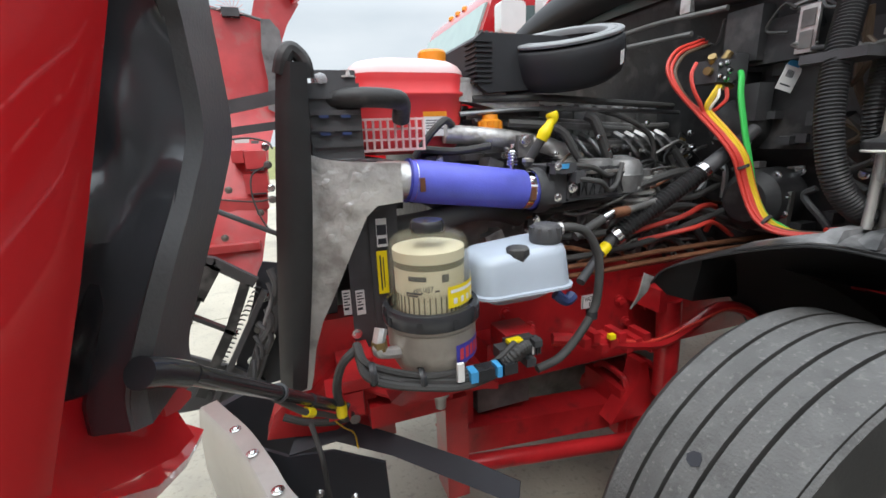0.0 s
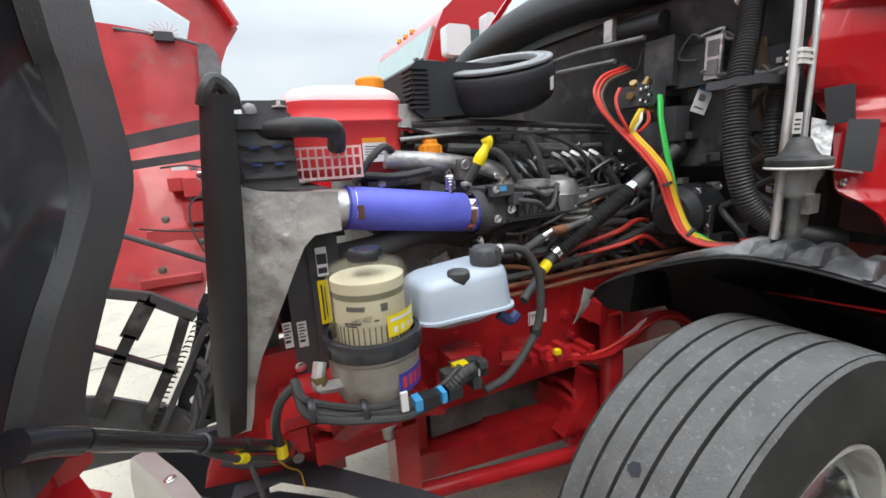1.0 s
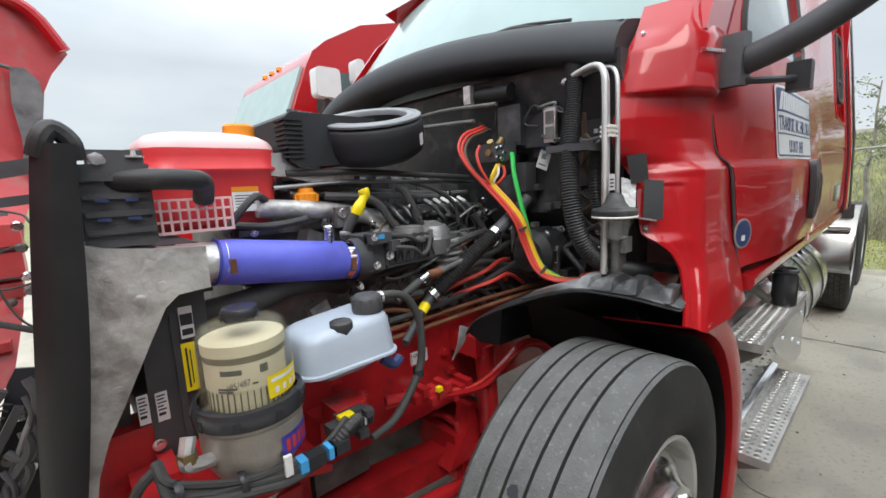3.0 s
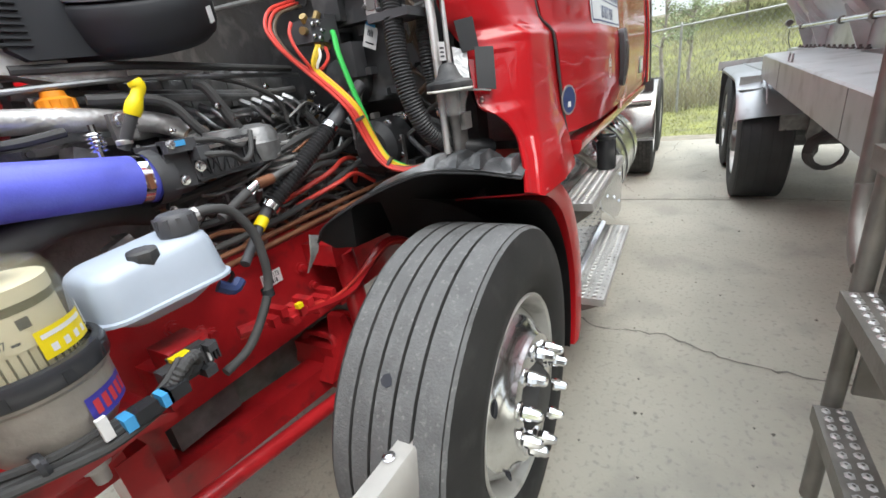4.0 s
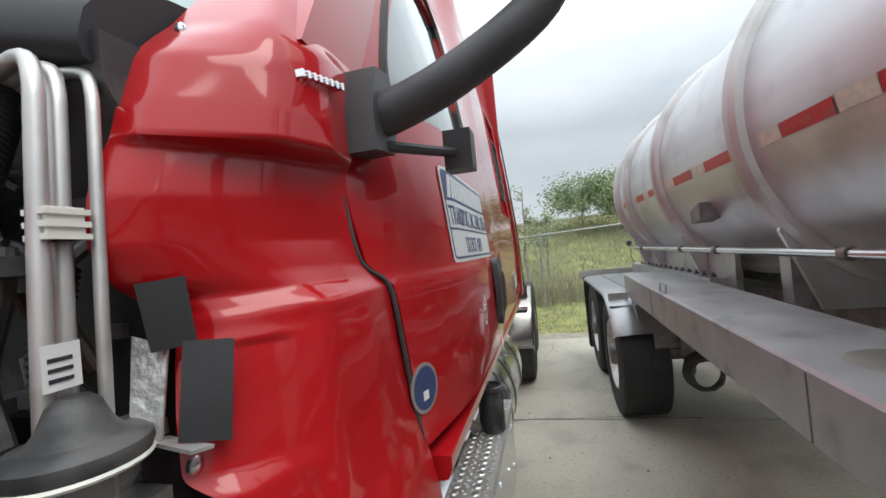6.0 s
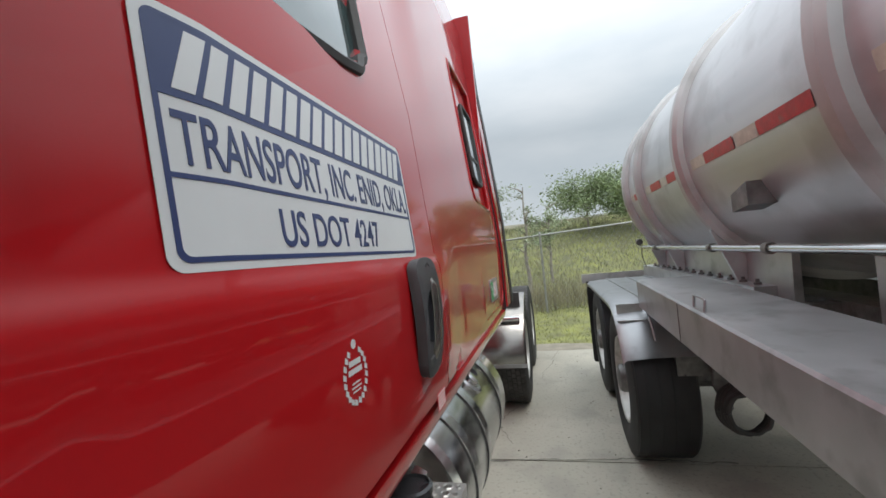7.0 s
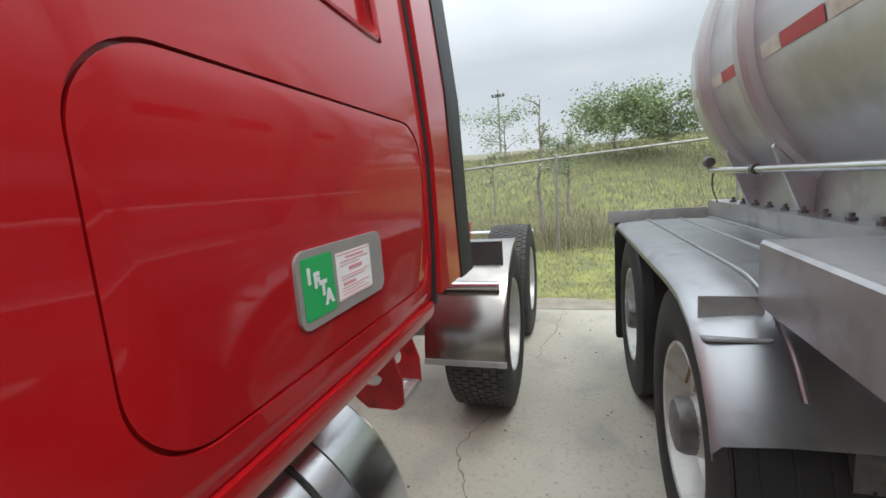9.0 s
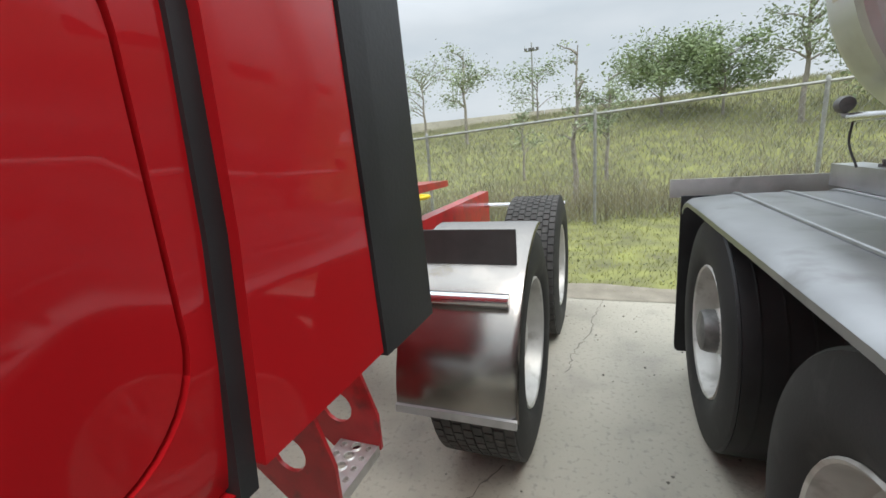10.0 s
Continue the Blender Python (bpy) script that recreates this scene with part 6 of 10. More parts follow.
# tangle of small hoses and cables low beside the block
HOSES = [
    ([(-0.42, -0.40, 1.20), (-0.25, -0.47, 1.22), (-0.08, -0.50, 1.26), (0.10, -0.52, 1.30), (0.26, -0.52, 1.26)], 0.013, RUBBER),
    ([(-0.35, -0.42, 1.12), (-0.15, -0.52, 1.14), (0.05, -0.55, 1.20), (0.2, -0.60, 1.16), (0.34, -0.66, 1.10)], 0.011, RUBBER),
    ([(-0.50, -0.44, 1.06), (-0.28, -0.50, 1.07), (-0.05, -0.54, 1.10), (0.12, -0.58, 1.16), (0.30, -0.62, 1.22)], 0.010, RUBBER),
    ([(-0.50, -0.47, 1.035), (-0.25, -0.52, 1.05), (0.0, -0.56, 1.07), (0.20, -0.62, 1.09), (0.33, -0.66, 1.10)], 0.008, COPPER),
    ([(-0.50, -0.49, 1.01), (-0.25, -0.54, 1.03), (0.0, -0.58, 1.05), (0.18, -0.64, 1.075), (0.33, -0.68, 1.08)], 0.008, COPPER),
    ([(-0.10, -0.50, 1.12), (0.04, -0.57, 1.17), (0.12, -0.58, 1.20), (0.20, -0.56, 1.18), (0.22, -0.52, 1.10)], 0.008, WIRERED),
    ([(-0.06, -0.52, 1.10), (0.05, -0.60, 1.14), (0.14, -0.60, 1.15), (0.23, -0.60, 1.10)], 0.007, WIRERED),
    ([(-0.20, -0.36, 1.30), (-0.08, -0.42, 1.28), (0.02, -0.44, 1.20), (0.03, -0.42, 1.10)], 0.009, RUBBER),
    ([(-0.42, -0.36, 1.46), (-0.28, -0.40, 1.44), (-0.22, -0.42, 1.36), (-0.14, -0.42, 1.28)], 0.013, RUBBER),
    ([(-0.10, -0.33, 1.50), (0.02, -0.36, 1.46), (0.10, -0.38, 1.40), (0.12, -0.38, 1.30)], 0.008, RUBBER),
    ([(-0.52, -0.33, 1.53), (-0.30, -0.35, 1.53), (-0.05, -0.36, 1.515), (0.2, -0.36, 1.50)], 0.010, RUBBER),
    ([(-0.56, -0.33, 1.49), (-0.30, -0.345, 1.50), (0.0, -0.35, 1.49), (0.24, -0.35, 1.48)], 0.007, LINE),
    ([(0.16, -0.42, 1.36), (0.20, -0.46, 1.26), (0.18, -0.48, 1.16), (0.22, -0.52, 1.06)], 0.012, RUBBER),
    ([(0.06, -0.40, 1.30), (0.10, -0.44, 1.22), (0.09, -0.46, 1.12)], 0.006, LINE),
    ([(0.12, -0.40, 1.32), (0.155, -0.44, 1.24), (0.15, -0.46, 1.12)], 0.006, LINE),
    ([(-0.02, -0.42, 1.34), (0.02, -0.45, 1.26), (0.02, -0.46, 1.14)], 0.006, LINE),
]
for pts, r, m in HOSES:
    bm = bmesh.new()
    tube(bm, pts, r, 8, 6)
    part("engine_hose", bm, m, engine)
for k in range(26):
    x, y, z = rnd.uniform(-0.45, 0.28), rnd.uniform(-0.52, -0.36), rnd.uniform(1.02, 1.22)
    pts = [Vector((x, y, z))]
    for _ in range(3):
        pts.append(pts[-1] + Vector((rnd.uniform(0.03, 0.13), rnd.uniform(-0.05, 0.05), rnd.uniform(-0.05, 0.06))))
    bm = bmesh.new()
    tube(bm, pts, rnd.choice((0.005, 0.007, 0.010)), 7, 5)
    part("engine_hose", bm, rnd.choice((RUBBER, LINE, LINE, IRON, COPPER)), engine)
for k in range(40):
    x, z = rnd.uniform(-0.55, 0.3), rnd.uniform(0.98, 1.34)
    y = -0.31 - rnd.uniform(0, 0.1)
    s = rnd.uniform(0.012, 0.03)
    mm = Matrix.Translation((x, y, z)) @ Euler((rnd.uniform(-0.4, 0.4), rnd.uniform(-0.5, 0.5), rnd.uniform(-0.3, 0.3))).to_matrix().to_4x4()
    bar("engine_fitting", (-s, -s * 0.8, -s * 0.7), (s, s * 0.8, s * 0.7), rnd.choice((ENGINE, IRON, BLACK, CASTALU, CASTALU)), engine, "", s * 0.25, mm)
for k in range(16):
    bolt((rnd.uniform(-0.5, 0.28), -0.40 - rnd.uniform(0, 0.06), rnd.uniform(1.05, 1.45)), rnd.choice((0.006, 0.008)), engine, "y", -1, ALU)
rc = random.Random(77)
for k in range(46):
    x, z = rc.uniform(-0.42, 0.22), rc.uniform(1.03, 1.36)
    p = Vector((x, -0.37 - 0.25 * max(0.0, 1.30 - z) - rc.uniform(0, 0.05), z))
    pts = [p]
    for _ in range(4):
        pts.append(pts[-1] + Vector((rc.uniform(-0.01, 0.06), rc.uniform(-0.018, 0.018), rc.uniform(-0.05, 0.045))))
    bm = bmesh.new()
    tube(bm, pts, rc.choice((0.003, 0.004, 0.0055)), 6, 5)
    part("engine_line", bm, rc.choice((LINE, LINE, HOSEBLACK, HOSEBLACK, ENGINE, WIREBROWN)), engine)
for k in range(44):
    x, z = rc.uniform(-0.45, 0.26), rc.uniform(1.02, 1.40)
    y = -0.34 - 0.25 * max(0.0, 1.30 - z) - rc.uniform(0, 0.05)
    r = rc.uniform(0.006, 0.014)
    bm = bmesh.new()
    lathe(bm, [(0.0, y), (r, y - 0.002), (r, y - 0.012), (r * 0.6, y - 0.014), (r * 0.6, y - 0.024), (0.0, y - 0.025)], (x, 0, z), "y", rc.choice((6, 12)))
    part("engine_fitting", bm, rc.choice((CASTALU, CASTALU, ALU, IRON, BRASS, BLACK)), engine)
# black intake module after the blue hose
intake = bmesh.new()
lathe(intake, [(0.058, -0.425), (0.062, -0.41), (0.062, -0.385), (0.052, -0.38), (0.052, -0.34)], (0, -0.49, 1.277), "x", 28)
intake = part("intake_module", intake, BLACK, engine, "black plastic intake throttle module")
bar("throttle_body", (-0.40, -0.545, 1.245), (-0.32, -0.43, 1.345), BLACK, intake, "", 0.012)
bar("actuator_cover", (-0.345, -0.55, 1.25), (-0.165, -0.40, 1.325), BLACK, intake, "", 0.016, None, 2)
for k in range(7):
    bar("cover_rib", (-0.335 + 0.025 * k, -0.556, 1.262), (-0.330 + 0.025 * k, -0.50, 1.333), BLACK, intake, "", 0.001)
bar("sensor", (-0.40, -0.572, 1.325), (-0.335, -0.53, 1.352), BLACK, intake, "", 0.004)
bar("blue_tab", (-0.388, -0.574, 1.338), (-0.360, -0.5715, 1.350), BLUETAG, intake, "pale blue connector tab", 0.001)
bar("sensor_plug", (-0.345, -0.585, 1.300), (-0.315, -0.545, 1.33), BLACK, intake, "", 0.004)
for k in range(6):
    q = -0.335 + 0.03 * k
    tubes("cover_web", [[(q, -0.553, 1.262), (q + 0.022, -0.554, 1.322)], [(q + 0.022, -0.553, 1.262), (q, -0.554, 1.322)]], 0.0022, BLACK_GLOSS, intake)
bar("cover_edge", (-0.345, -0.558, 1.318), (-0.165, -0.545, 1.326), CASTALU, intake, "", 0.001)
bar("cover_edge", (-0.345, -0.558, 1.250), (-0.165, -0.545, 1.255), BLACK_GLOSS, intake, "", 0.001)
bolt((-0.335, -0.556, 1.285), 0.009, intake)
bolt((-0.392, -0.572, 1.345), 0.007, intake)
bolt((-0.375, -0.548, 1.262), 0.008, intake)
tubes("sensor_cable", [[(-0.33, -0.58, 1.31), (-0.28, -0.60, 1.30), (-0.24, -0.585, 1.275), (-0.20, -0.57, 1.29), (-0.17, -0.55, 1.34)], [(-0.345, -0.56, 1.345), (-0.28, -0.57, 1.335), (-0.22, -0.56, 1.31), (-0.16, -0.53, 1.33)]], 0.007, RUBBER, intake)
bm = bmesh.new()
lathe(bm, [(0.05, 1.27), (0.052, 1.33), (0.046, 1.345), (0.046, 1.35), (0.0, 1.352)], (-0.19, -0.46, 0), "z", 22)
part("round_cap", bm, ENGINE, intake)

# blue hose with two clamps
AX0, AX1 = Vector((-0.775, -0.50, 1.330)), Vector((-0.418, -0.49, 1.277))
bm = bmesh.new()
tube(bm, [AX0.lerp(AX1, t) for t in (0, 0.02, 0.1, 0.3, 0.5, 0.7, 0.9, 0.98, 1)], 0.05, 32, 3, True, lambda t: 0.047 + 0.006 * min(1, t / 0.25) - 0.002 * max(0, t - 0.8) * 5)
hose = part("charge_air_hose", bm, BLUE, truck, "bright blue silicone charge-air hose")
for t, r in ((0.075, 0.0515), (0.925, 0.0535)):
    p, q = AX0.lerp(AX1, t - 0.028), AX0.lerp(AX1, t + 0.028)
    bm = bmesh.new()
    tube(bm, [p, q], r, 32, 1)
    cl = part("hose_clamp", bm, CHROME, hose, "shiny metal band clamp")
    c = p.lerp(q, 0.5)
    bar("clamp_screw", (c.x - 0.006, c.y - 0.058, c.z - 0.02), (c.x + 0.006, c.y - 0.05, c.z + 0.012), COPPER, cl, "", 0.002)
for t in (0.008, 0.992):
    p, q = AX0.lerp(AX1, t - 0.006), AX0.lerp(AX1, t + 0.006)
    bm = bmesh.new()
    tube(bm, [p, q], 0.0535, 32, 1)
    part("hose_lip", bm, BLUEDARK, hose)

# charge-air cooler tank: cast aluminium funnel
bm = bmesh.new()
front = [(-1.0, 1.405), (-0.965, 1.392), (-0.93, 1.386), (-0.86, 1.378), (-0.80, 1.376), (-0.80, 1.288), (-0.86, 1.284), (-0.885, 1.262), (-0.915, 1.205), (-0.945, 1.145), (-0.975, 1.085), (-1.005, 1.03), (-1.028, 0.965), (-1.04, 0.90), (-1.05, 0.865), (-1.085, 0.865), (-1.06, 1.1), (-1.025, 1.3)]
prism(bm, front, "y", -0.565, -0.435)
bevelled(bm, 0.024, 4, 50)
funnel = part("cooler_tank", bm, CASTALU, truck, "rough cast aluminium charge-air tank", 60)
bm = bmesh.new()
tube(bm, [(-0.845, -0.50, 1.334), (-0.80, -0.50, 1.332), (-0.765, -0.50, 1.329)], 0.046, 28, 2)
part("outlet_neck", bm, CASTALU, funnel)
for x, z in ((-0.965, 1.34), (-0.90, 1.35), (-0.925, 1.285), (-0.968, 1.22), (-0.885, 1.305), (-0.98, 1.12), (-1.005, 1.17), (-0.935, 1.235)):
    bm = bmesh.new()
    lathe(bm, [(0.0125, -0.563), (0.011, -0.5655), (0.007, -0.5665), (0.0, -0.5665)], (x, 0, z), "y", 14)
    part("casting_boss", bm, CASTALU, funnel)
bolt((-0.835, -0.55, 1.336), 0.008, funnel)
# radiator stack
bm = bmesh.new()
prism(bm, [(-1.11, 0.80), (-1.03, 1.53), (-0.92, 1.53), (-0.98, 0.80)], "y", -0.45, 0.55)
rad = part("radiator", bevelled(bm, 0.006), BLACK, truck, "black radiator and cooler stack")
bm = bmesh.new()
prism(bm, [(-0.93, 0.82), (-0.81, 0.82), (-0.80, 1.38), (-0.93, 1.38)], "y", -0.50, 0.5)
shroud = part("fan_shroud", bevelled(bm, 0.01), BLACK, rad, "black fan shroud with stickers")
bar("shroud_edge", (-0.875, -0.508, 0.82), (-0.862, -0.50, 1.36), BLACK, shroud, "", 0.002)


def sticker_y(name, x0, x1, z0, z1, y, material, parent, label, bars=(), ink=None):
    bm = bmesh.new()
    strip(bm, x0, x1, z0, z1, y)
    ob = part(name, bm, material, parent, label)
    for a, b, c, d in bars:
        bm = bmesh.new()
        strip(bm, x0 + (x1 - x0) * a, x0 + (x1 - x0) * b, z0 + (z1 - z0) * c, z0 + (z1 - z0) * d, y - 0.0006)
        part("print_bar", bm, ink or INK, ob)
    return ob


TEXT = [(0.12, 0.8, 0.86, 0.91), (0.12, 0.7, 0.74, 0.79), (0.12, 0.86, 0.62, 0.67), (0.12, 0.6, 0.50, 0.55), (0.12, 0.8, 0.38, 0.43), (0.12, 0.7, 0.2, 0.3)]
sticker_y("sticker", -0.952, -0.932, 1.01, 1.075, -0.5015, LABEL, shroud, "white printed sticker", TEXT)
sticker_y("sticker", -0.920, -0.898, 1.005, 1.07, -0.5015, LABEL, shroud, "white printed sticker", TEXT)
sticker_y("yellow_sticker", -0.862, -0.836, 1.055, 1.165, -0.5105, YELLOW, shroud, "yellow and black warning sticker", [(0.25, 0.4, 0.08, 0.9), (0.55, 0.65, 0.15, 0.85)])
sticker_y("sticker", -0.858, -0.832, 1.175, 1.245, -0.5105, LABEL, shroud, "black and white warning sticker", [(0.05, 0.95, 0.42, 0.78), (0.1, 0.9, 0.1, 0.3)])
for x, z in ((-0.925, 0.955), (-0.925, 0.905), (-0.84, 1.02)):
    bolt((x, -0.50, z), 0.009, shroud)
# rubber strip along the front of the stack
bm = bmesh.new()
rows = []
for k in range(17):
    t = k / 16
    z = 0.885 + (1.575 - 0.885) * t
    xr = -1.058 + 0.078 * t + 0.012 * math.sin(math.pi * t)
    w = 0.068 - 0.016 * (2 * t - 1) ** 2 + 0.004
    rows.append([bm.verts.new(p) for p in ((xr - w, -0.50, z), (xr - w, -0.585, z), (xr - w * 0.55, -0.605, z), (xr, -0.59, z), (xr, -0.50, z))])
for a, b in zip(rows, rows[1:]):
    for k in range(5):
        bm.faces.new((a[k], a[(k + 1) % 5], b[(k + 1) % 5], b[k]))
bm.faces.new(rows[0]), bm.faces.new(rows[-1])
seal = part("radiator_seal", bm, HOSEBLACK, rad, "tall black rubber seal strip", 60)
bm = bmesh.new()
tube(bm, [(-1.03, -0.58, 1.555), (-1.02, -0.585, 1.585), (-1.005, -0.58, 1.60), (-0.985, -0.575, 1.58), (-0.982, -0.57, 1.55)], 0.016, 10, 5)
part("seal_cap", bm, DUSTY, seal, "dusty grey curled cap")
# black bracket block and bottle cradle on top of the stack
blk = bar("bracket_block", (-0.985, -0.54, 1.39), (-0.875, -0.40, 1.545), BLACK, rad, "black ribbed plastic bracket block", 0.012)
for k in range(4):
    bar("block_rib", (-0.982, -0.548, 1.415 + 0.033 * k), (-0.878, -0.538, 1.425 + 0.033 * k), BLACK, blk, "", 0.002)
for k in range(2):
    bar("blue_clip", (-0.965 + 0.045 * k, -0.55, 1.44), (-0.945 + 0.045 * k, -0.545, 1.446), NAVY, blk, "", 0.001)
    bar("blue_clip", (-0.965 + 0.045 * k, -0.55, 1.475), (-0.945 + 0.045 * k, -0.545, 1.481), NAVY, blk, "", 0.001)
bar("block_top", (-0.965, -0.53, 1.545), (-0.88, -0.42, 1.572), BLACK, blk, "", 0.008)
bolt((-0.953, -0.532, 1.552), 0.010, blk)
bolt((-0.895, -0.52, 1.558), 0.012, blk, "z", 1, CASTALU)
bm = bmesh.new()
tube(bm, [(-0.94, -0.52, 1.512), (-0.88, -0.555, 1.515), (-0.81, -0.555, 1.512), (-0.782, -0.53, 1.505), (-0.778, -0.50, 1.47)], 0.021, 12, 6)
part("bottle_pipe", bm, DUSTY, rad, "dusty black moulded pipe")

# coolant bottle: tinted body, pale top whitened for lens haze, orange cap
def bottle_rings(bm, levels):
    """Rounded-box rings stacked up; each level gives the height and how far its sides are drawn in."""
    rings = []
    for z, d in levels:
        rings.append([bm.verts.new((x, y, z)) for x, y in rounded(-0.866 + d, -0.530 - d, -0.356 + d, -0.06 - d, 0.075, 7)])
    for p, q in zip(rings, rings[1:]):
        for k in range(len(p)):
            bm.faces.new((p[k], p[(k + 1) % len(p)], q[(k + 1) % len(p)], q[k]))
    bm.faces.new(rings[0][::-1]), bm.faces.new(rings[-1])


bottle = bmesh.new()
bottle_rings(bottle, [(1.385, 0.05), (1.39, 0.03), (1.41, 0.016), (1.47, 0.010), (1.535, 0.006), (1.541, 0.0), (1.547, 0.0), (1.552, 0.005), (1.580, 0.003), (1.596, 0.004)])
bottle = part("coolant_bottle", bottle, COOLANT, truck, "translucent plastic bottle full of red coolant", 60)
bm = bmesh.new()
bottle_rings(bm, [(1.5965, 0.004), (1.606, 0.006), (1.620, 0.014), (1.632, 0.03), (1.640, 0.055), (1.645, 0.09)])
part("bottle_top", bm, PALEPLAS, bottle, "pale bottle top whitened for lens haze", 60)
bm = bmesh.new()
lathe(bm, [(0.042, 1.635), (0.042, 1.668), (0.036, 1.675), (0.0, 1.676)], (-0.60, -0.22, 0), "z", 24)
part("bottle_cap", bm, ORANGE, bottle, "orange screw cap")
sticker_y("bottle_label", -0.678, -0.610, 1.432, 1.492, -0.3565, LABEL, bottle, "white label with an orange heading", [(0.1, 0.9, 0.68, 0.72), (0.1, 0.9, 0.56, 0.6), (0.1, 0.8, 0.44, 0.48), (0.1, 0.85, 0.32, 0.36), (0.1, 0.6, 0.18, 0.22)])
sticker_y("label_heading", -0.678, -0.610, 1.484, 1.497, -0.3570, ORANGE, bottle, "orange label heading")
# pale plastic lattice in front of the bottle
lat = bmesh.new()
box(lat, (-0.88, -0.50, 1.40), (-0.72, -0.494, 1.406))
lat = part("plastic_lattice", lat, PALEPLAS, bottle, "pale translucent plastic lattice")
for z in (1.424, 1.448, 1.47):
    bar("lattice_bar", (-0.88, -0.50, z), (-0.72, -0.494, z + 0.005), PALEPLAS, lat, "", 0.001)
for k in range(10):
    bar("lattice_bar", (-0.88 + 0.0172 * k, -0.502, 1.40), (-0.8755 + 0.0172 * k, -0.494, 1.475), PALEPLAS, lat, "", 0.001)
# silver coolant pipe, filler cap, dipstick
bm = bmesh.new()
tube(bm, [(-0.62, -0.36, 1.437), (-0.52, -0.36, 1.428), (-0.435, -0.36, 1.419), (-0.357, -0.36, 1.406), (-0.295, -0.36, 1.394), (-0.24, -0.36, 1.372), (-0.208, -0.36, 1.338), (-0.20, -0.36, 1.28)], 0.026, 18, 6)
pipe = part("silver_pipe", bm, CASTALU, engine, "dull silver bent coolant pipe")
bar("pipe_bracket", (-0.41, -0.402, 1.365), (-0.36, -0.382, 1.425), IRON, pipe, "", 0.006)
bolt((-0.39, -0.402, 1.41), 0.012, pipe)
bm = bmesh.new()
lathe(bm, [(0.022, 1.40), (0.022, 1.442), (0.032, 1.444), (0.034, 1.468), (0.028, 1.472), (0.024, 1.474), (0.022, 1.486), (0.0, 1.488)], (-0.465, -0.33, 0), "z", 20)
cap = part("oil_cap", bm, ORANGE, engine, "orange-yellow ribbed oil filler cap")
for k in range(8):
    mm = Matrix.Translation((-0.465, -0.33, 1.456)) @ Euler((0, 0, math.pi * k / 4)).to_matrix().to_4x4()
    bar("cap_rib", (0.030, -0.005, -0.010), (0.037, 0.005, 0.012), ORANGE, cap, "", 0.002, mm)
bm = bmesh.new()
tube(bm, [(-0.472, -0.548, 1.352), (-0.456, -0.565, 1.390), (-0.441, -0.574, 1.418)], 0.0115, 12, 3)
stick = part("dipstick", bm, BLACK, engine, "dipstick with a bright yellow handle")
bm = bmesh.new()
lathe(bm, [(0.015, 1.36), (0.015, 1.368), (0.012, 1.37)], (-0.468, -0.553, 0), "z", 12)
part("dipstick_collar", bm, CASTALU, stick)
bm = bmesh.new()
tube(bm, [(-0.444, -0.572, 1.412), (-0.434, -0.576, 1.432), (-0.424, -0.578, 1.448), (-0.416, -0.578, 1.462), (-0.420, -0.576, 1.476)], 0.012, 12, 5, True, lambda t: 0.0145 - 0.002 * t + 0.002 * math.sin(9 * t))
part("dipstick_handle", bm, YELLOW, stick)
bm = bmesh.new()
for k in range(5):
    lathe(bm, [(0.010, 0.0075 * k), (0.0155, 0.0075 * k + 0.002), (0.010, 0.0075 * k + 0.0055)], (-0.52, -0.565, 1.355), "z", 14)
tube(bm, [(-0.52, -0.565, 1.345), (-0.518, -0.565, 1.405)], 0.006, 8, 1)
part("spring_fitting", bm, CHROME, engine, "small ribbed chrome fitting")
# black lower radiator hose
bm = bmesh.new()
tube(bm, [(-0.80, -0.44, 1.20), (-0.70, -0.47, 1.215), (-0.60, -0.46, 1.235), (-0.50, -0.43, 1.225), (-0.40, -0.38, 1.19)], 0.034, 16, 6)
part("radiator_hose", bm, RUBBER, engine, "thick black radiator hose")
for k in range(8):
    bar("engine_fitting", (-0.80 + 0.05 * k, -0.42 - 0.02 * (k % 3), 1.25 + 0.014 * (k % 2)), (-0.765 + 0.05 * k, -0.37, 1.30 + 0.01 * (k % 3)), (BLACK, IRON, BLACK)[k % 3], engine, "", 0.005)
tubes("engine_hose", [[(-0.72, -0.40, 1.38), (-0.68, -0.43, 1.44), (-0.64, -0.42, 1.47), (-0.60, -0.37, 1.46)], [(-0.70, -0.38, 1.40), (-0.60, -0.40, 1.39), (-0.5, -0.40, 1.40)]], 0.010, RUBBER, engine)

# round air cleaner housing with its open ring, and the finned box beside it
C0 = Vector((-0.23, -0.35, 1.700))
TIP = Euler((radians(12.5), radians(-13.4), 0)).to_matrix()
RING = Matrix.Translation(C0) @ TIP.to_4x4() @ Matrix.Diagonal((0.786, 0.786, 0.85, 1))


def turned(prof, n=48, a0=0.0, a1=2 * math.pi):
    """A turned shape about the tilted axis of the air cleaner."""
    bm, rings = bmesh.new(), []
    full = a1 - a0 > 6.28
    for r, h in prof:
        rings.append([bm.verts.new(RING @ Vector((r * math.cos(a0 + (a1 - a0) * k / n), r * math.sin(a0 + (a1 - a0) * k / n), h))) for k in range(n if full else n + 1)])
    for a, b in zip(rings, rings[1:]):
        for k in range(n):
            bm.faces.new((a[k], a[(k + 1) % len(a)], b[(k + 1) % len(a)], b[k]))
    return bm


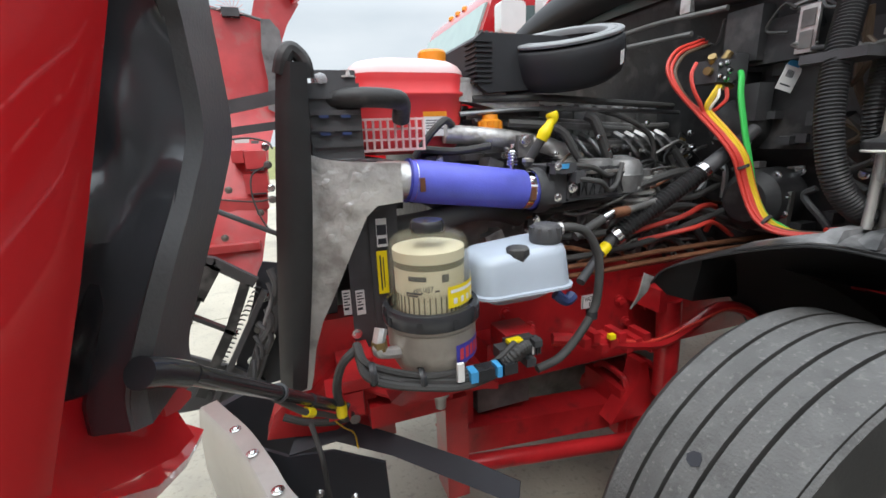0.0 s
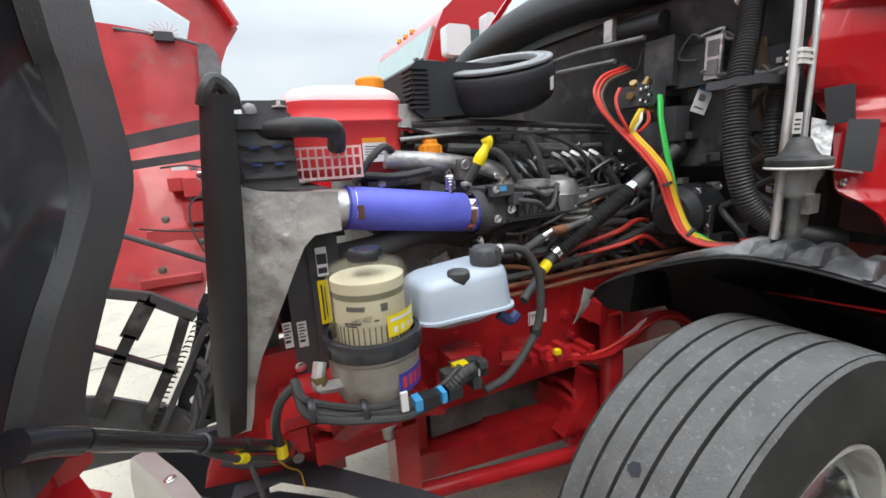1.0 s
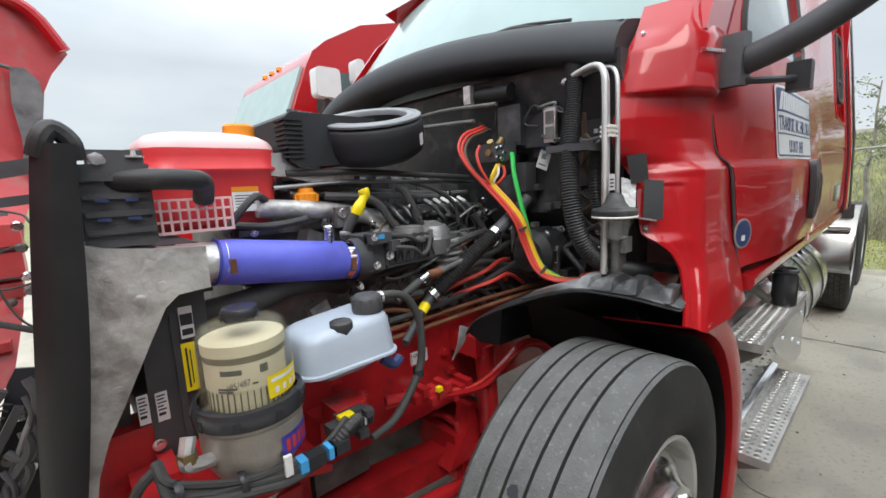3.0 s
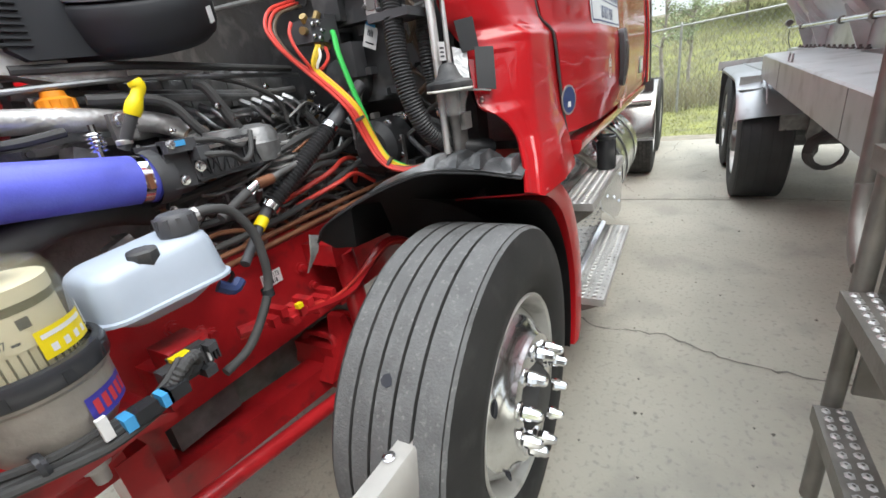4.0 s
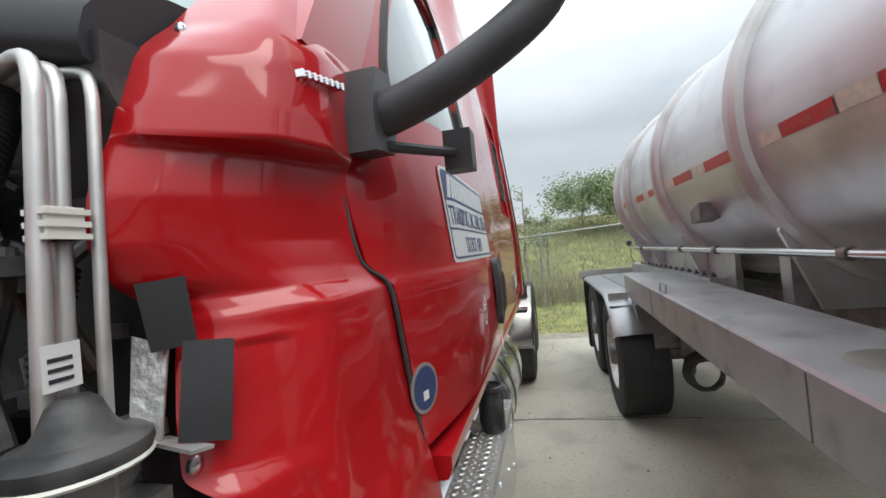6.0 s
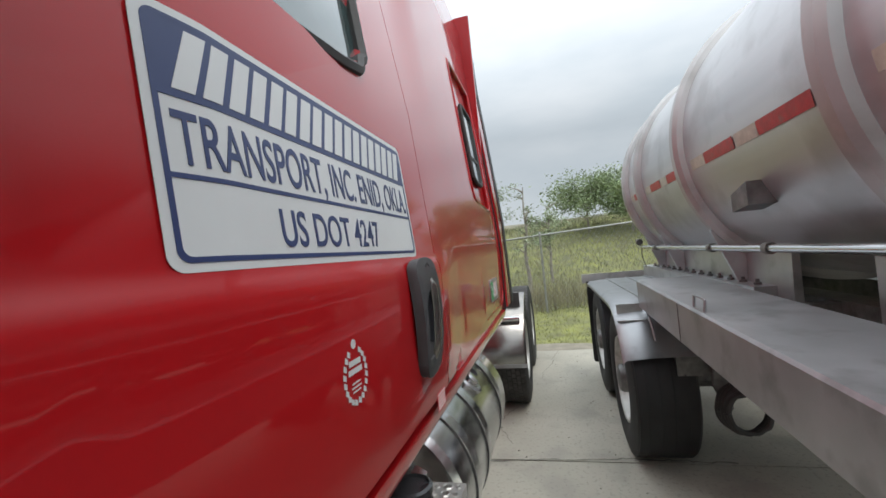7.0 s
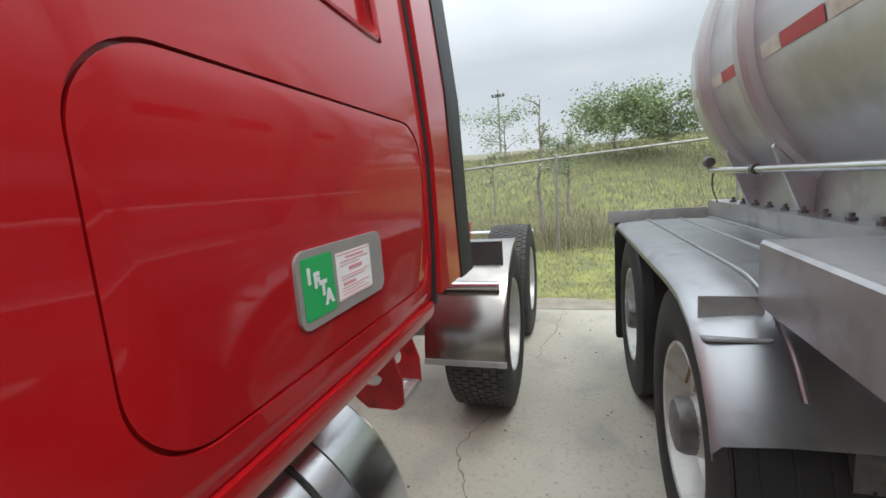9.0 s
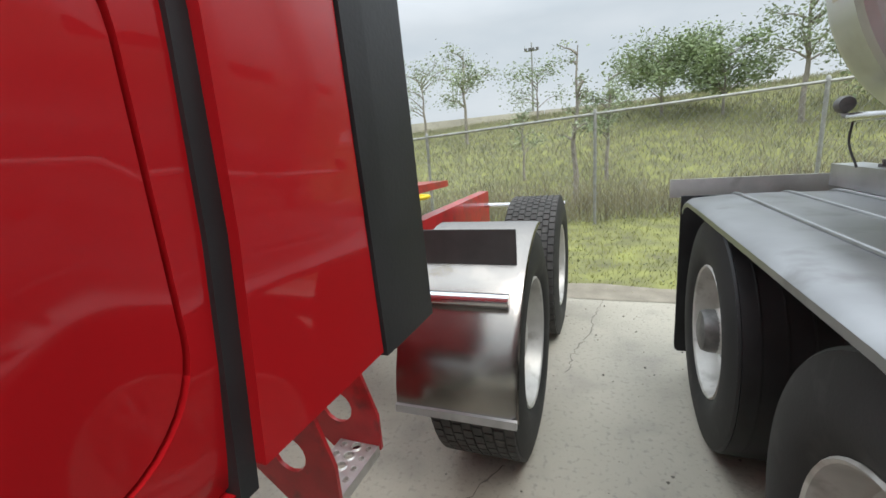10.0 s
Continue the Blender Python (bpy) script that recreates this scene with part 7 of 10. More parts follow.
airbox = part("air_cleaner", turned([(0.150, -0.01), (0.205, -0.012), (0.212, -0.02), (0.214, -0.05), (0.212, -0.10), (0.200, -0.128), (0.165, -0.150), (0.10, -0.158), (0.0, -0.160)]), COWL, truck, "large round black plastic air cleaner housing", 50)
part("intake_ring", turned([(0.206, -0.004), (0.208, 0.004), (0.203, 0.008), (0.186, 0.009), (0.184, 0.006), (0.180, 0.006), (0.178, 0.009), (0.152, 0.008), (0.148, 0.002), (0.148, -0.012)]), PALERING, airbox, "grey rubber-faced intake ring")
part("intake_mouth", turned([(0.150, -0.010), (0.150, -0.085), (0.0, -0.09)]), HOSEBLACK, airbox, "dark open intake mouth")
for a, m, w, lab in ((-62, LABEL, 5, "small white barcode sticker"), (-40, GREYVINYL, 4, "small grey sticker")):
    part("sticker", turned([(0.2155, -0.055), (0.2145, -0.098)], 4, radians(a - w), radians(a + w)), m, airbox, lab)
bm = bmesh.new()
prism(bm, [(-0.513, 1.565), (-0.485, 1.545), (-0.22, 1.56), (-0.22, 1.70), (-0.50, 1.70), (-0.518, 1.685)], "y", -0.355, 0.12)
fins = part("finned_box", bevelled(bm, 0.010, 2), COWL, airbox, "black finned side of the air cleaner", 50)
for k in range(9):
    bar("box_rib", (-0.525, -0.361, 1.572 + 0.0130 * k), (-0.470, -0.285, 1.577 + 0.0130 * k), COWL, fins, "", 0.001)
for k in range(14):
    bar("top_tooth", (-0.498 + 0.018 * k, -0.345 + 0.006 * k, 1.698), (-0.489 + 0.018 * k, -0.327 + 0.006 * k, 1.709), DUSTGREY, fins, "", 0.002)

# fuel filter on its bracket
FX, FY = -0.788, -0.70
ff = bmesh.new()
lathe(ff, [(0.0, 0.93), (0.055, 0.935), (0.075, 0.955), (0.088, 0.98), (0.094, 1.01), (0.094, 1.052), (0.099, 1.058), (0.099, 1.064)], (FX, FY, 0), "z", 40)
ff = part("fuel_filter", ff, FILTERBASE, truck, "clear-bowled fuel filter on a cast base")
bm = bmesh.new()
lathe(bm, [(0.098, 1.062), (0.103, 1.066), (0.1035, 1.088), (0.099, 1.098), (0.090, 1.10)], (FX, FY, 0), "z", 40)
part("lock_ring", bm, BLACK_GLOSS, ff, "black threaded lock ring")
for k in range(9):
    a = 2 * math.pi * k / 9
    mm = Matrix.Translation((FX, FY, 1.078)) @ Euler((0, 0, a)).to_matrix().to_4x4()
    bar("ring_rib", (0.101, -0.006, -0.010), (0.1050, 0.006, 0.009), BLACK_GLOSS, ff, "", 0.001, mm)
bm = bmesh.new()
lathe(bm, [(0.086, 1.095), (0.0855, 1.20), (0.083, 1.222), (0.074, 1.238), (0.055, 1.246), (0.03, 1.248), (0.03, 1.244), (0.053, 1.242), (0.071, 1.234), (0.080, 1.219), (0.0825, 1.20), (0.083, 1.095)], (FX, FY, 0), "z", 40)
bowl = part("clear_bowl", bm, CLEAR, ff, "yellowed clear plastic bowl")
bowl.visible_shadow = False
bm = bmesh.new()
lathe(bm, [(0.0, 1.245), (0.034, 1.245), (0.036, 1.25), (0.036, 1.262), (0.032, 1.268), (0.0, 1.269)], (FX, FY, 0), "z", 10)
part("bowl_cap", bm, BLACK_GLOSS, ff, "black knurled vent cap")
for r0, z0, z1, m, nm in ((0.0705, 1.09, 1.128, FILTERPAPER, "pleated_base"), (0.072, 1.128, 1.180, FILTERPAPER, "filter_wrap"), (0.0725, 1.180, 1.193, OLIVE, "dark_band"), (0.074, 1.193, 1.214, FILTERPAPER, "element_cap")):
    bm = bmesh.new()
    lathe(bm, [(r0, z0), (r0, z1), (r0 - 0.004, z1 + 0.001), (0.0, z1 + 0.001)], (FX, FY, 0), "z", 48)
    part(nm, bm, m, ff)
for k in range(40):
    a = 2 * math.pi * k / 40
    mm = Matrix.Translation((FX, FY, 1.108)) @ Euler((0, 0, a)).to_matrix().to_4x4()
    bar("pleat", (0.070, -0.0012, -0.018), (0.0722, 0.0012, 0.018), OLIVE, ff, "", 0, mm)


def curved(name, r, a0, a1, z0, z1, material, parent, label=""):
    """A label bent round the filter; angles in degrees from the yard side, to the right."""
    bm = bmesh.new()
    rows = []
    for k in range(9):
        a = radians(-90 + a0 + (a1 - a0) * k / 8)
        rows.append([bm.verts.new((FX + r * math.cos(a), FY + r * math.sin(a), z)) for z in (z0, z1)])
    for p, q in zip(rows, rows[1:]):
        bm.faces.new((p[0], q[0], q[1], p[1]))
    return part(name, bm, material, parent, label)


yl = curved("yellow_label", 0.0868, 6, 62, 1.106, 1.150, YELLOW, ff, "bright yellow printed label")
curved("print_bar", 0.0871, 10, 58, 1.136, 1.143, LABEL, yl)
for k in range(4):
    curved("print_bar", 0.0871, 14 + 12 * k, 20 + 12 * k, 1.113, 1.125, LABEL, yl)
curved("white_label", 0.0868, 66, 84, 1.112, 1.155, LABEL, ff, "white barcode label")
curved("brand_bar", 0.0724, -52, -22, 1.160, 1.170, INK, ff, "dark printed bar")
for a0, a1, z in ((2, 14, 1.156), (-10, -2, 1.138), (-58, -30, 1.133), (-58, -36, 1.128)):
    curved("print_bar", 0.0724, a0, a1, z, z + 0.004 + (0.012 if a0 == 2 else 0), INK, ff)
bmw = words("part_number", "485/487", 0.017, pose(FX - 0.058, FY - 0.0745, 1.1405, 90, 0, 0), INK, ff, 0.0003, squeeze=0.75)
dc = curved("blue_decal", 0.0955, 12, 62, 0.985, 1.028, DECAL, ff, "blue decal with red block figures")
for k in range(5):
    curved("decal_block", 0.0959, 17 + 9 * k, 23 + 9 * k, 0.994, 1.019, REDINK, dc)
bm = bmesh.new()
lathe(bm, [(0.0, 0.83), (0.012, 0.832), (0.014, 0.86), (0.022, 0.865), (0.022, 0.90), (0.03, 0.905), (0.034, 0.94)], (FX + 0.012, FY, 0), "z", 16)
part("drain_cock", bm, CASTALU, ff, "drain fitting")
# brass elbow and hose
bm = bmesh.new()
tube(bm, [(-0.865, -0.735, 1.01), (-0.905, -0.75, 1.022), (-0.915, -0.752, 1.035), (-0.905, -0.74, 1.07)], 0.013, 8, 3)
part("elbow_fitting", bm, CASTALU, ff, "metal elbow fitting")
bm = bmesh.new()
lathe(bm, [(0.016, 0), (0.016, 0.02)], (-0.912, -0.75, 1.03), "z", 6)
part("brass_nut", bm, BRASS, ff)
# bracket below
bm = bmesh.new()
prism(bm, [(-0.90, 0.915), (-0.86, 0.945), (-0.72, 0.935), (-0.66, 0.90), (-0.66, 0.885), (-0.72, 0.90), (-0.88, 0.90)], "y", -0.76, -0.52)
part("filter_bracket", bevelled(bm, 0.006), RED_FRAME, truck, "red bracket under the fuel filter")
for x0, x1, y0, y1, z0, z1 in ((-0.934, -0.905, -0.60, -0.472, 0.785, 0.935), (-0.803, -0.703, -0.623, -0.474, 0.836, 0.893), (-0.60, -0.52, -0.58, -0.472, 0.79, 0.89), (-0.985, -0.89, -0.643, -0.476, 0.885, 0.912)):
    bar("frame_bracket", (x0, y0, z0), (x1, y1, z1), RED_FRAME, truck, "", 0.008)
for x, z in ((-0.86, 0.80), (-0.66, 0.86), (-0.56, 0.83), (-0.92, 0.84)):
    bolt((x, -0.585, z), 0.011, truck, "y", -1, RED_FRAME, "rail_bolt")
tubes("red_hose", [[(-0.95, -0.60, 0.88), (-0.86, -0.66, 0.86), (-0.76, -0.66, 0.84), (-0.64, -0.62, 0.86)]], 0.012, RED_FRAME, truck, "red-painted hose under the filter")

# washer reservoir
def loft(bm, levels, tilt):
    rings = []
    for z, d in levels:
        pts = rounded(-0.690 + d, -0.436 - d, -0.738 + d, -0.550 - d, max(0.016, 0.044 - d * 0.2), 6)
        rings.append([bm.verts.new((x, y, z + tilt * max(0, (z - 1.09) / 0.08) * (x + 0.70) / 0.29)) for x, y in pts])
    for p, q in zip(rings, rings[1:]):
        for k in range(len(p)):
            bm.faces.new((p[k], p[(k + 1) % len(p)], q[(k + 1) % len(p)], q[k]))
    bm.faces.new(rings[0][::-1]), bm.faces.new(rings[-1])


bm = bmesh.new()
loft(bm, [(1.040, 0.072), (1.043, 0.060), (1.054, 0.046), (1.070, 0.028), (1.079, 0.012), (1.081, 0.0), (1.087, 0.0), (1.089, 0.006), (1.12, 0.010), (1.148, 0.014), (1.157, 0.018), (1.164, 0.027), (1.167, 0.04)], 0.026)
res = part("washer_reservoir", bm, WHITEPLAS, truck, "milky white plastic reservoir with black caps", 50)
bm = bmesh.new()
lathe(bm, [(0.024, -0.012), (0.027, 0.0), (0.027, 0.014), (0.023, 0.018), (0.0, 0.019)], (-0.58, -0.70, 1.168), "z", 8)
part("small_cap", bm, DUSTY, res, "small black octagonal cap")
bm = bmesh.new()
lathe(bm, [(0.036, -0.02), (0.038, -0.012), (0.036, 0.006), (0.034, 0.016), (0.028, 0.022), (0.0, 0.023)], (-0.493, -0.675, 1.203), "z", 24)
big = part("large_cap", bm, BLACK, res, "large black ribbed cap")
for k in range(10):
    mm = Matrix.Translation((-0.493, -0.675, 1.205)) @ Euler((0, 0, 2 * math.pi * k / 10)).to_matrix().to_4x4()
    bar("cap_rib", (0.028, -0.004, -0.008), (0.038, 0.004, 0.014), BLACK, big, "", 0.001, mm)
bm = bmesh.new()
tube(bm, [(-0.455, -0.66, 1.205), (-0.42, -0.67, 1.208), (-0.375, -0.675, 1.19), (-0.342, -0.68, 1.13), (-0.335, -0.68, 1.06), (-0.345, -0.68, 0.99), (-0.39, -0.685, 0.93), (-0.45, -0.69, 0.88), (-0.52, -0.695, 0.865)], 0.0108, 12, 6)
loop = part("vent_hose", bm, RUBBER, truck, "black hose looping down past the rail")
bm = bmesh.new()
lathe(bm, [(0.015, -0.01), (0.015, 0.01)], (-0.352, -0.68, 0.975), "z", 12)
part("hose_clip", bm, BLACK_GLOSS, loop)
bm = bmesh.new()
tube(bm, [(-0.462, -0.66, 1.203), (-0.44, -0.665, 1.207)], 0.015, 10, 1)
part("hose_ferrule", bm, CASTALU, loop)
# blue-grey fitting under the reservoir
bm = bmesh.new()
tube(bm, [(-0.45, -0.66, 1.04), (-0.425, -0.67, 1.02), (-0.40, -0.665, 1.03)], 0.014, 8, 3)
part("pump_fitting", bm, NAVY, res, "dark blue pump fitting")

# big corrugated conduit
bm = bmesh.new()
corrugated(bm, [(-0.195, -0.575, 1.145), (-0.12, -0.59, 1.195), (-0.04, -0.605, 1.25), (0.045, -0.62, 1.305)], 0.026, 0.0105, 16)
cor = part("corrugated_conduit", bm, HOSEBLACK, truck, "black corrugated conduit crossing the engine bay", 20)
for p, q, r, m in (((-0.205, -0.574, 1.138), (-0.19, -0.576, 1.148), 0.0275, ALU), ((0.04, -0.62, 1.302), (0.055, -0.622, 1.312), 0.0275, ALU), ((-0.235, -0.583, 1.120), (-0.205, -0.576, 1.139), 0.015, BLACK), ((-0.262, -0.593, 1.104), (-0.235, -0.585, 1.120), 0.016, YELLOW), ((-0.36, -0.64, 1.05), (-0.26, -0.593, 1.105), 0.012, BLACK), ((0.05, -0.622, 1.31), (0.135, -0.64, 1.37), 0.022, BLACK), ((0.135, -0.64, 1.37), (0.20, -0.645, 1.415), 0.019, BLACK)):
    bm = bmesh.new()
    tube(bm, [p, q], r, 16, 1)
    part("conduit_end", bm, m, cor)
bm = bmesh.new()
lathe(bm, [(0.024, 0), (0.024, 0.012)], (0.135, -0.64, 1.365), "z", 14)
part("conduit_band", bm, CHROME, cor)
# large ribbed hose down to the fender
bm = bmesh.new()
corrugated(bm, [(0.22, -0.815, 1.84), (0.17, -0.84, 1.70), (0.115, -0.86, 1.57), (0.085, -0.88, 1.44), (0.09, -0.905, 1.32), (0.135, -0.93, 1.245), (0.22, -0.965, 1.20), (0.34, -1.0, 1.175)], 0.028, 0.008, 18, 0.11)
bh = part("ribbed_hose", bm, HOSEBLACK, truck, "thick black ribbed hose curving down by the firewall", 20)
bar("hose_bracket", (0.085, -0.925, 1.555), (0.20, -0.80, 1.575), BLACK, bh, "", 0.003)
bm = bmesh.new()
corrugated(bm, [(0.20, -0.90, 1.56), (0.175, -0.91, 1.46), (0.185, -0.915, 1.38)], 0.020, 0.008, 14)
part("ribbed_hose", bm, HOSEBLACK, truck, "smaller ribbed hose on the firewall", 20)
# bright metal pipes
pipes = None
for k, (dx, dy) in enumerate(((0, 0), (0.028, 0.01), (0.05, -0.012))):
    bm = bmesh.new()
    tube(bm, [(0.185 + dx * 0.4, -0.80 + dy, 1.770), (0.178 + dx * 0.6, -0.865 + dy, 1.790), (0.170 + dx, -0.915 + dy, 1.792), (0.162 + dx, -0.940 + dy, 1.765), (0.155 + dx, -0.948 + dy, 1.70), (0.14 + dx, -0.958 + dy, 1.50), (0.125 + dx, -0.965 + dy, 1.20)], 0.0095 if k < 2 else 0.007, 12, 5)
    ob = part("metal_pipe", bm, STEPALU, truck, "bright aluminium pipe beside the cab corner")
clamp = bar("pipe_clamp", (0.146, -0.968, 1.588), (0.182, -0.942, 1.622), WIREWHITE, truck, "cream plastic pipe clamp", 0.006)
for k in range(3):
    bar("clamp_lip", (0.142, -0.972, 1.588 + 0.0130 * k), (0.186, -0.940, 1.594 + 0.0130 * k), WIREWHITE, clamp, "", 0.003)
bm = bmesh.new()
strip(bm, 0.125, 0.16, 1.44, 1.485, -0.977)
tg = part("pipe_tag", bm, LABEL, truck, "white paper tag on the pipe")
for z in (1.448, 1.458, 1.468):
    bm = bmesh.new()
    strip(bm, 0.13, 0.152, z, z + 0.004, -0.9778)
    part("print_bar", bm, INK, tg)
# dusty cup on its pedestal
cup = bmesh.new()
lathe(cup, [(0.044, 1.366), (0.060, 1.368), (0.063, 1.376), (0.062, 1.384), (0.056, 1.389), (0.040, 1.392), (0.030, 1.405), (0.022, 1.425), (0.014, 1.432), (0.0, 1.433)], (0.145, -0.985, 0), "z", 28)
cup = part("cup_valve", cup, DUSTY, truck, "dusty black cone valve on a cloudy clear cup")
bm = bmesh.new()
lathe(bm, [(0.061, 1.363), (0.063, 1.366), (0.061, 1.369)], (0.145, -0.985, 0), "z", 28)
part("cup_seam", bm, WIREWHITE, cup, "pale gasket edge")
bm = bmesh.new()
lathe(bm, [(0.0, 1.298), (0.026, 1.298), (0.034, 1.305), (0.038, 1.335), (0.046, 1.345), (0.048, 1.366)], (0.150, -0.985, 0), "z", 24)
part("clear_cup", bm, CLOUDY, cup, "cloudy clear cup")
bm = bmesh.new()
lathe(bm, [(0.012, 1.20), (0.014, 1.30), (0.020, 1.31), (0.020, 1.36)], (0.152, -0.985, 0), "z", 12)
part("cup_stem", bm, IRON, cup)
bar("cup_bracket", (0.16, -0.985, 1.18), (0.225, -0.945, 1.285), IRON, cup, "", 0.012)
bar("cup_bracket", (0.185, -1.0, 1.255), (0.23, -0.95, 1.30), CASTALU, cup, "", 0.010)
# black flat brackets on the panel
def flat(name, corners, t, material, label):
    bm = bmesh.new()
    n = (Vector(corners[1]) - Vector(corners[0])).cross(Vector(corners[3]) - Vector(corners[0])).normalized() * t
    v = [bm.verts.new(c) for c in corners] + [bm.verts.new(Vector(c) + n) for c in corners]
    for f in ((3, 2, 1, 0), (4, 5, 6, 7), (0, 1, 5, 4), (1, 2, 6, 5), (2, 3, 7, 6), (3, 0, 4, 7)):
        bm.faces.new([v[i] for i in f])
    return part(name, bm, material, truck, label)


flat("flat_bracket", [(0.216, -0.985, 1.535), (0.244, -1.028, 1.54), (0.244, -1.038, 1.46), (0.219, -0.998, 1.455)], 0.003, HOSEBLACK, "black folded bracket")
flat("flat_bracket", [(0.232, -1.030, 1.465), (0.264, -1.072, 1.46), (0.236, -1.082, 1.35), (0.205, -1.040, 1.36)], 0.003, HOSEBLACK, "black folded bracket")
flat("pale_bracket", [(0.225, -0.965, 1.475), (0.235, -1.005, 1.46), (0.205, -1.018, 1.36), (0.195, -0.985, 1.36)], 0.004, CASTALU, "pale bracket beside the black one")
flat("pale_bracket", [(0.200, -0.998, 1.36), (0.195, -1.066, 1.352), (0.220, -1.072, 1.348), (0.225, -1.005, 1.355)], 0.004, CASTALU, "pale folded foot of the bracket")
# white tag hanging on the firewall
mm = Matrix.Translation((0.25, -0.68, 1.545)) @ Euler((0, radians(20), radians(-25))).to_matrix().to_4x4()
tg = bar("paper_tag", (-0.022, -0.001, -0.032), (0.022, 0.001, 0.032), LABEL, truck, "white barcode tag with a blue clip", 0.0, mm)
bar("tag_clip", (-0.02, -0.002, 0.03), (0.01, 0.002, 0.045), BLUETAG, tg, "", 0.0, mm)
for k in range(4):
    bar("print_bar", (-0.012 + 0.005 * k, -0.0016, 0.002), (-0.009 + 0.005 * k, -0.001, 0.02), INK, tg, "", 0, mm)
bar("print_bar", (-0.016, -0.0016, -0.02), (0.012, -0.001, -0.016), INK, tg, "", 0, mm)
bar("wall_sensor", (0.20, -0.64, 1.44), (0.26, -0.58, 1.54), BLACK, truck, "black wall-mounted sensor", 0.012)

# air valve block with coloured lines
vb = bmesh.new()
box(vb, (0.085, -0.60, 1.545), (0.15, -0.52, 1.605))
vb = part("air_valve", bevelled(vb, 0.008), BLACK, truck, "black air valve with brass fittings and coloured lines")
for dx, dz, m in ((-0.03, 0.03, BRASS), (0.02, 0.04, BRASS), (0.045, 0.03, BRASS), (-0.04, 0.0, BRASS), (0.05, 0.0, BLACK), (0.01, -0.04, BRASS), (0.035, -0.035, BRASS)):
    bm = bmesh.new()
    tube(bm, [(0.118, -0.57, 1.575), (0.118 + dx * 1.3, -0.585, 1.575 + dz * 1.25)], 0.011, 8, 1)
    part("fitting", bm, m, vb)
for dx, dz in ((-0.022, 0.015), (-0.022, -0.015), (0.0, 0.02), (0.012, 0.0), (0.0, -0.02)):
    bolt((0.118 + dx, -0.60, 1.575 + dz), 0.006, vb)
bar("valve_side", (0.15, -0.60, 1.55), (0.20, -0.53, 1.62), BLACK, vb, "", 0.008)
BUNDLE = [(0.072, -0.585, 1.462), (0.09, -0.64, 1.40), (0.10, -0.68, 1.345), (0.118, -0.702, 1.262), (0.118, -0.745, 1.19), (0.13, -0.80, 1.16), (0.16, -0.88, 1.162)]


def strand(top, off, m, r=0.0052):
    bm = bmesh.new()
    low = [(x + off[0] * (1 - 0.25 * k / 6), y + off[1], z + off[2]) for k, (x, y, z) in enumerate(BUNDLE)]
    tube(bm, top + low, r, 8, 6)
    part("air_line", bm, m, vb)


LOOP = [(0.20, -0.45, 1.685), (0.13, -0.48, 1.668), (0.06, -0.485, 1.645), (0.02, -0.495, 1.60), (0.018, -0.52, 1.55), (0.035, -0.55, 1.505)]
for k, (m, off) in enumerate(((WIRERED, (-0.020, 0.0, 0)), (WIRERED, (-0.011, -0.004, 0.004)), (WIREBROWN, (-0.003, 0.002, 0.006)))):
    d = 0.011 * k
    strand([(x + d, y - 0.004 * k, z - d * 0.6) for x, y, z in LOOP], off, m)
strand([(0.06, -0.555, 1.60), (0.04, -0.56, 1.57), (0.036, -0.575, 1.53), (0.05, -0.59, 1.49)], (-0.006, -0.010, -0.002), WIRERED)
strand([(0.095, -0.60, 1.535), (0.075, -0.60, 1.51), (0.066, -0.595, 1.485)], (0.003, -0.012, 0.0), WIREYEL)
strand([(0.105, -0.60, 1.535), (0.085, -0.60, 1.51), (0.074, -0.595, 1.485)], (0.009, -0.012, 0.006), WIREYEL)
strand([(0.10, -0.60, 1.53), (0.088, -0.61, 1.505), (0.078, -0.60, 1.48)], (0.013, -0.012, -0.004), WIREWHITE, 0.0042)
strand([(0.128, -0.60, 1.53), (0.12, -0.61, 1.50), (0.10, -0.60, 1.475)], (0.018, -0.010, 0.004), WIRERED)
for dx, dy in ((0.0, 0.0), (-0.011, -0.004)):
    bm = bmesh.new()
    tube(bm, [(0.178 + dx, -0.600 + dy, 1.572), (0.160 + dx, -0.618 + dy, 1.552), (0.146 + dx, -0.632 + dy, 1.510), (0.140 + dx, -0.650 + dy, 1.455), (0.138 + dx, -0.668 + dy, 1.395), (0.136 + dx * 0.6, -0.690 + dy, 1.330), (0.140 + dx * 0.5, -0.708 + dy, 1.262), (0.138 + dx * 0.5, -0.750 + dy, 1.194), (0.148 + dx * 0.5, -0.802 + dy, 1.164)], 0.0062, 10, 6)
    part("air_line", bm, GREEN, vb, "bright green air line")
for i in (2, 4):
    a, b = Vector(BUNDLE[i]), Vector(BUNDLE[i + 1])
    p = a.lerp(b, 0.3)
    bm = bmesh.new()
    d = (b - a).normalized() * 0.004
    tube(bm, [p - d, p + d], 0.021, 12, 1)
    part("cable_tie", bm, RUBBER, vb)
tubes("air_line", [[(0.16, -0.88, 1.165), (0.24, -0.92, 1.165), (0.33, -0.93, 1.16)], [(0.16, -0.875, 1.175), (0.24, -0.91, 1.178), (0.33, -0.92, 1.175)]], 0.0075, WIRERED, vb)

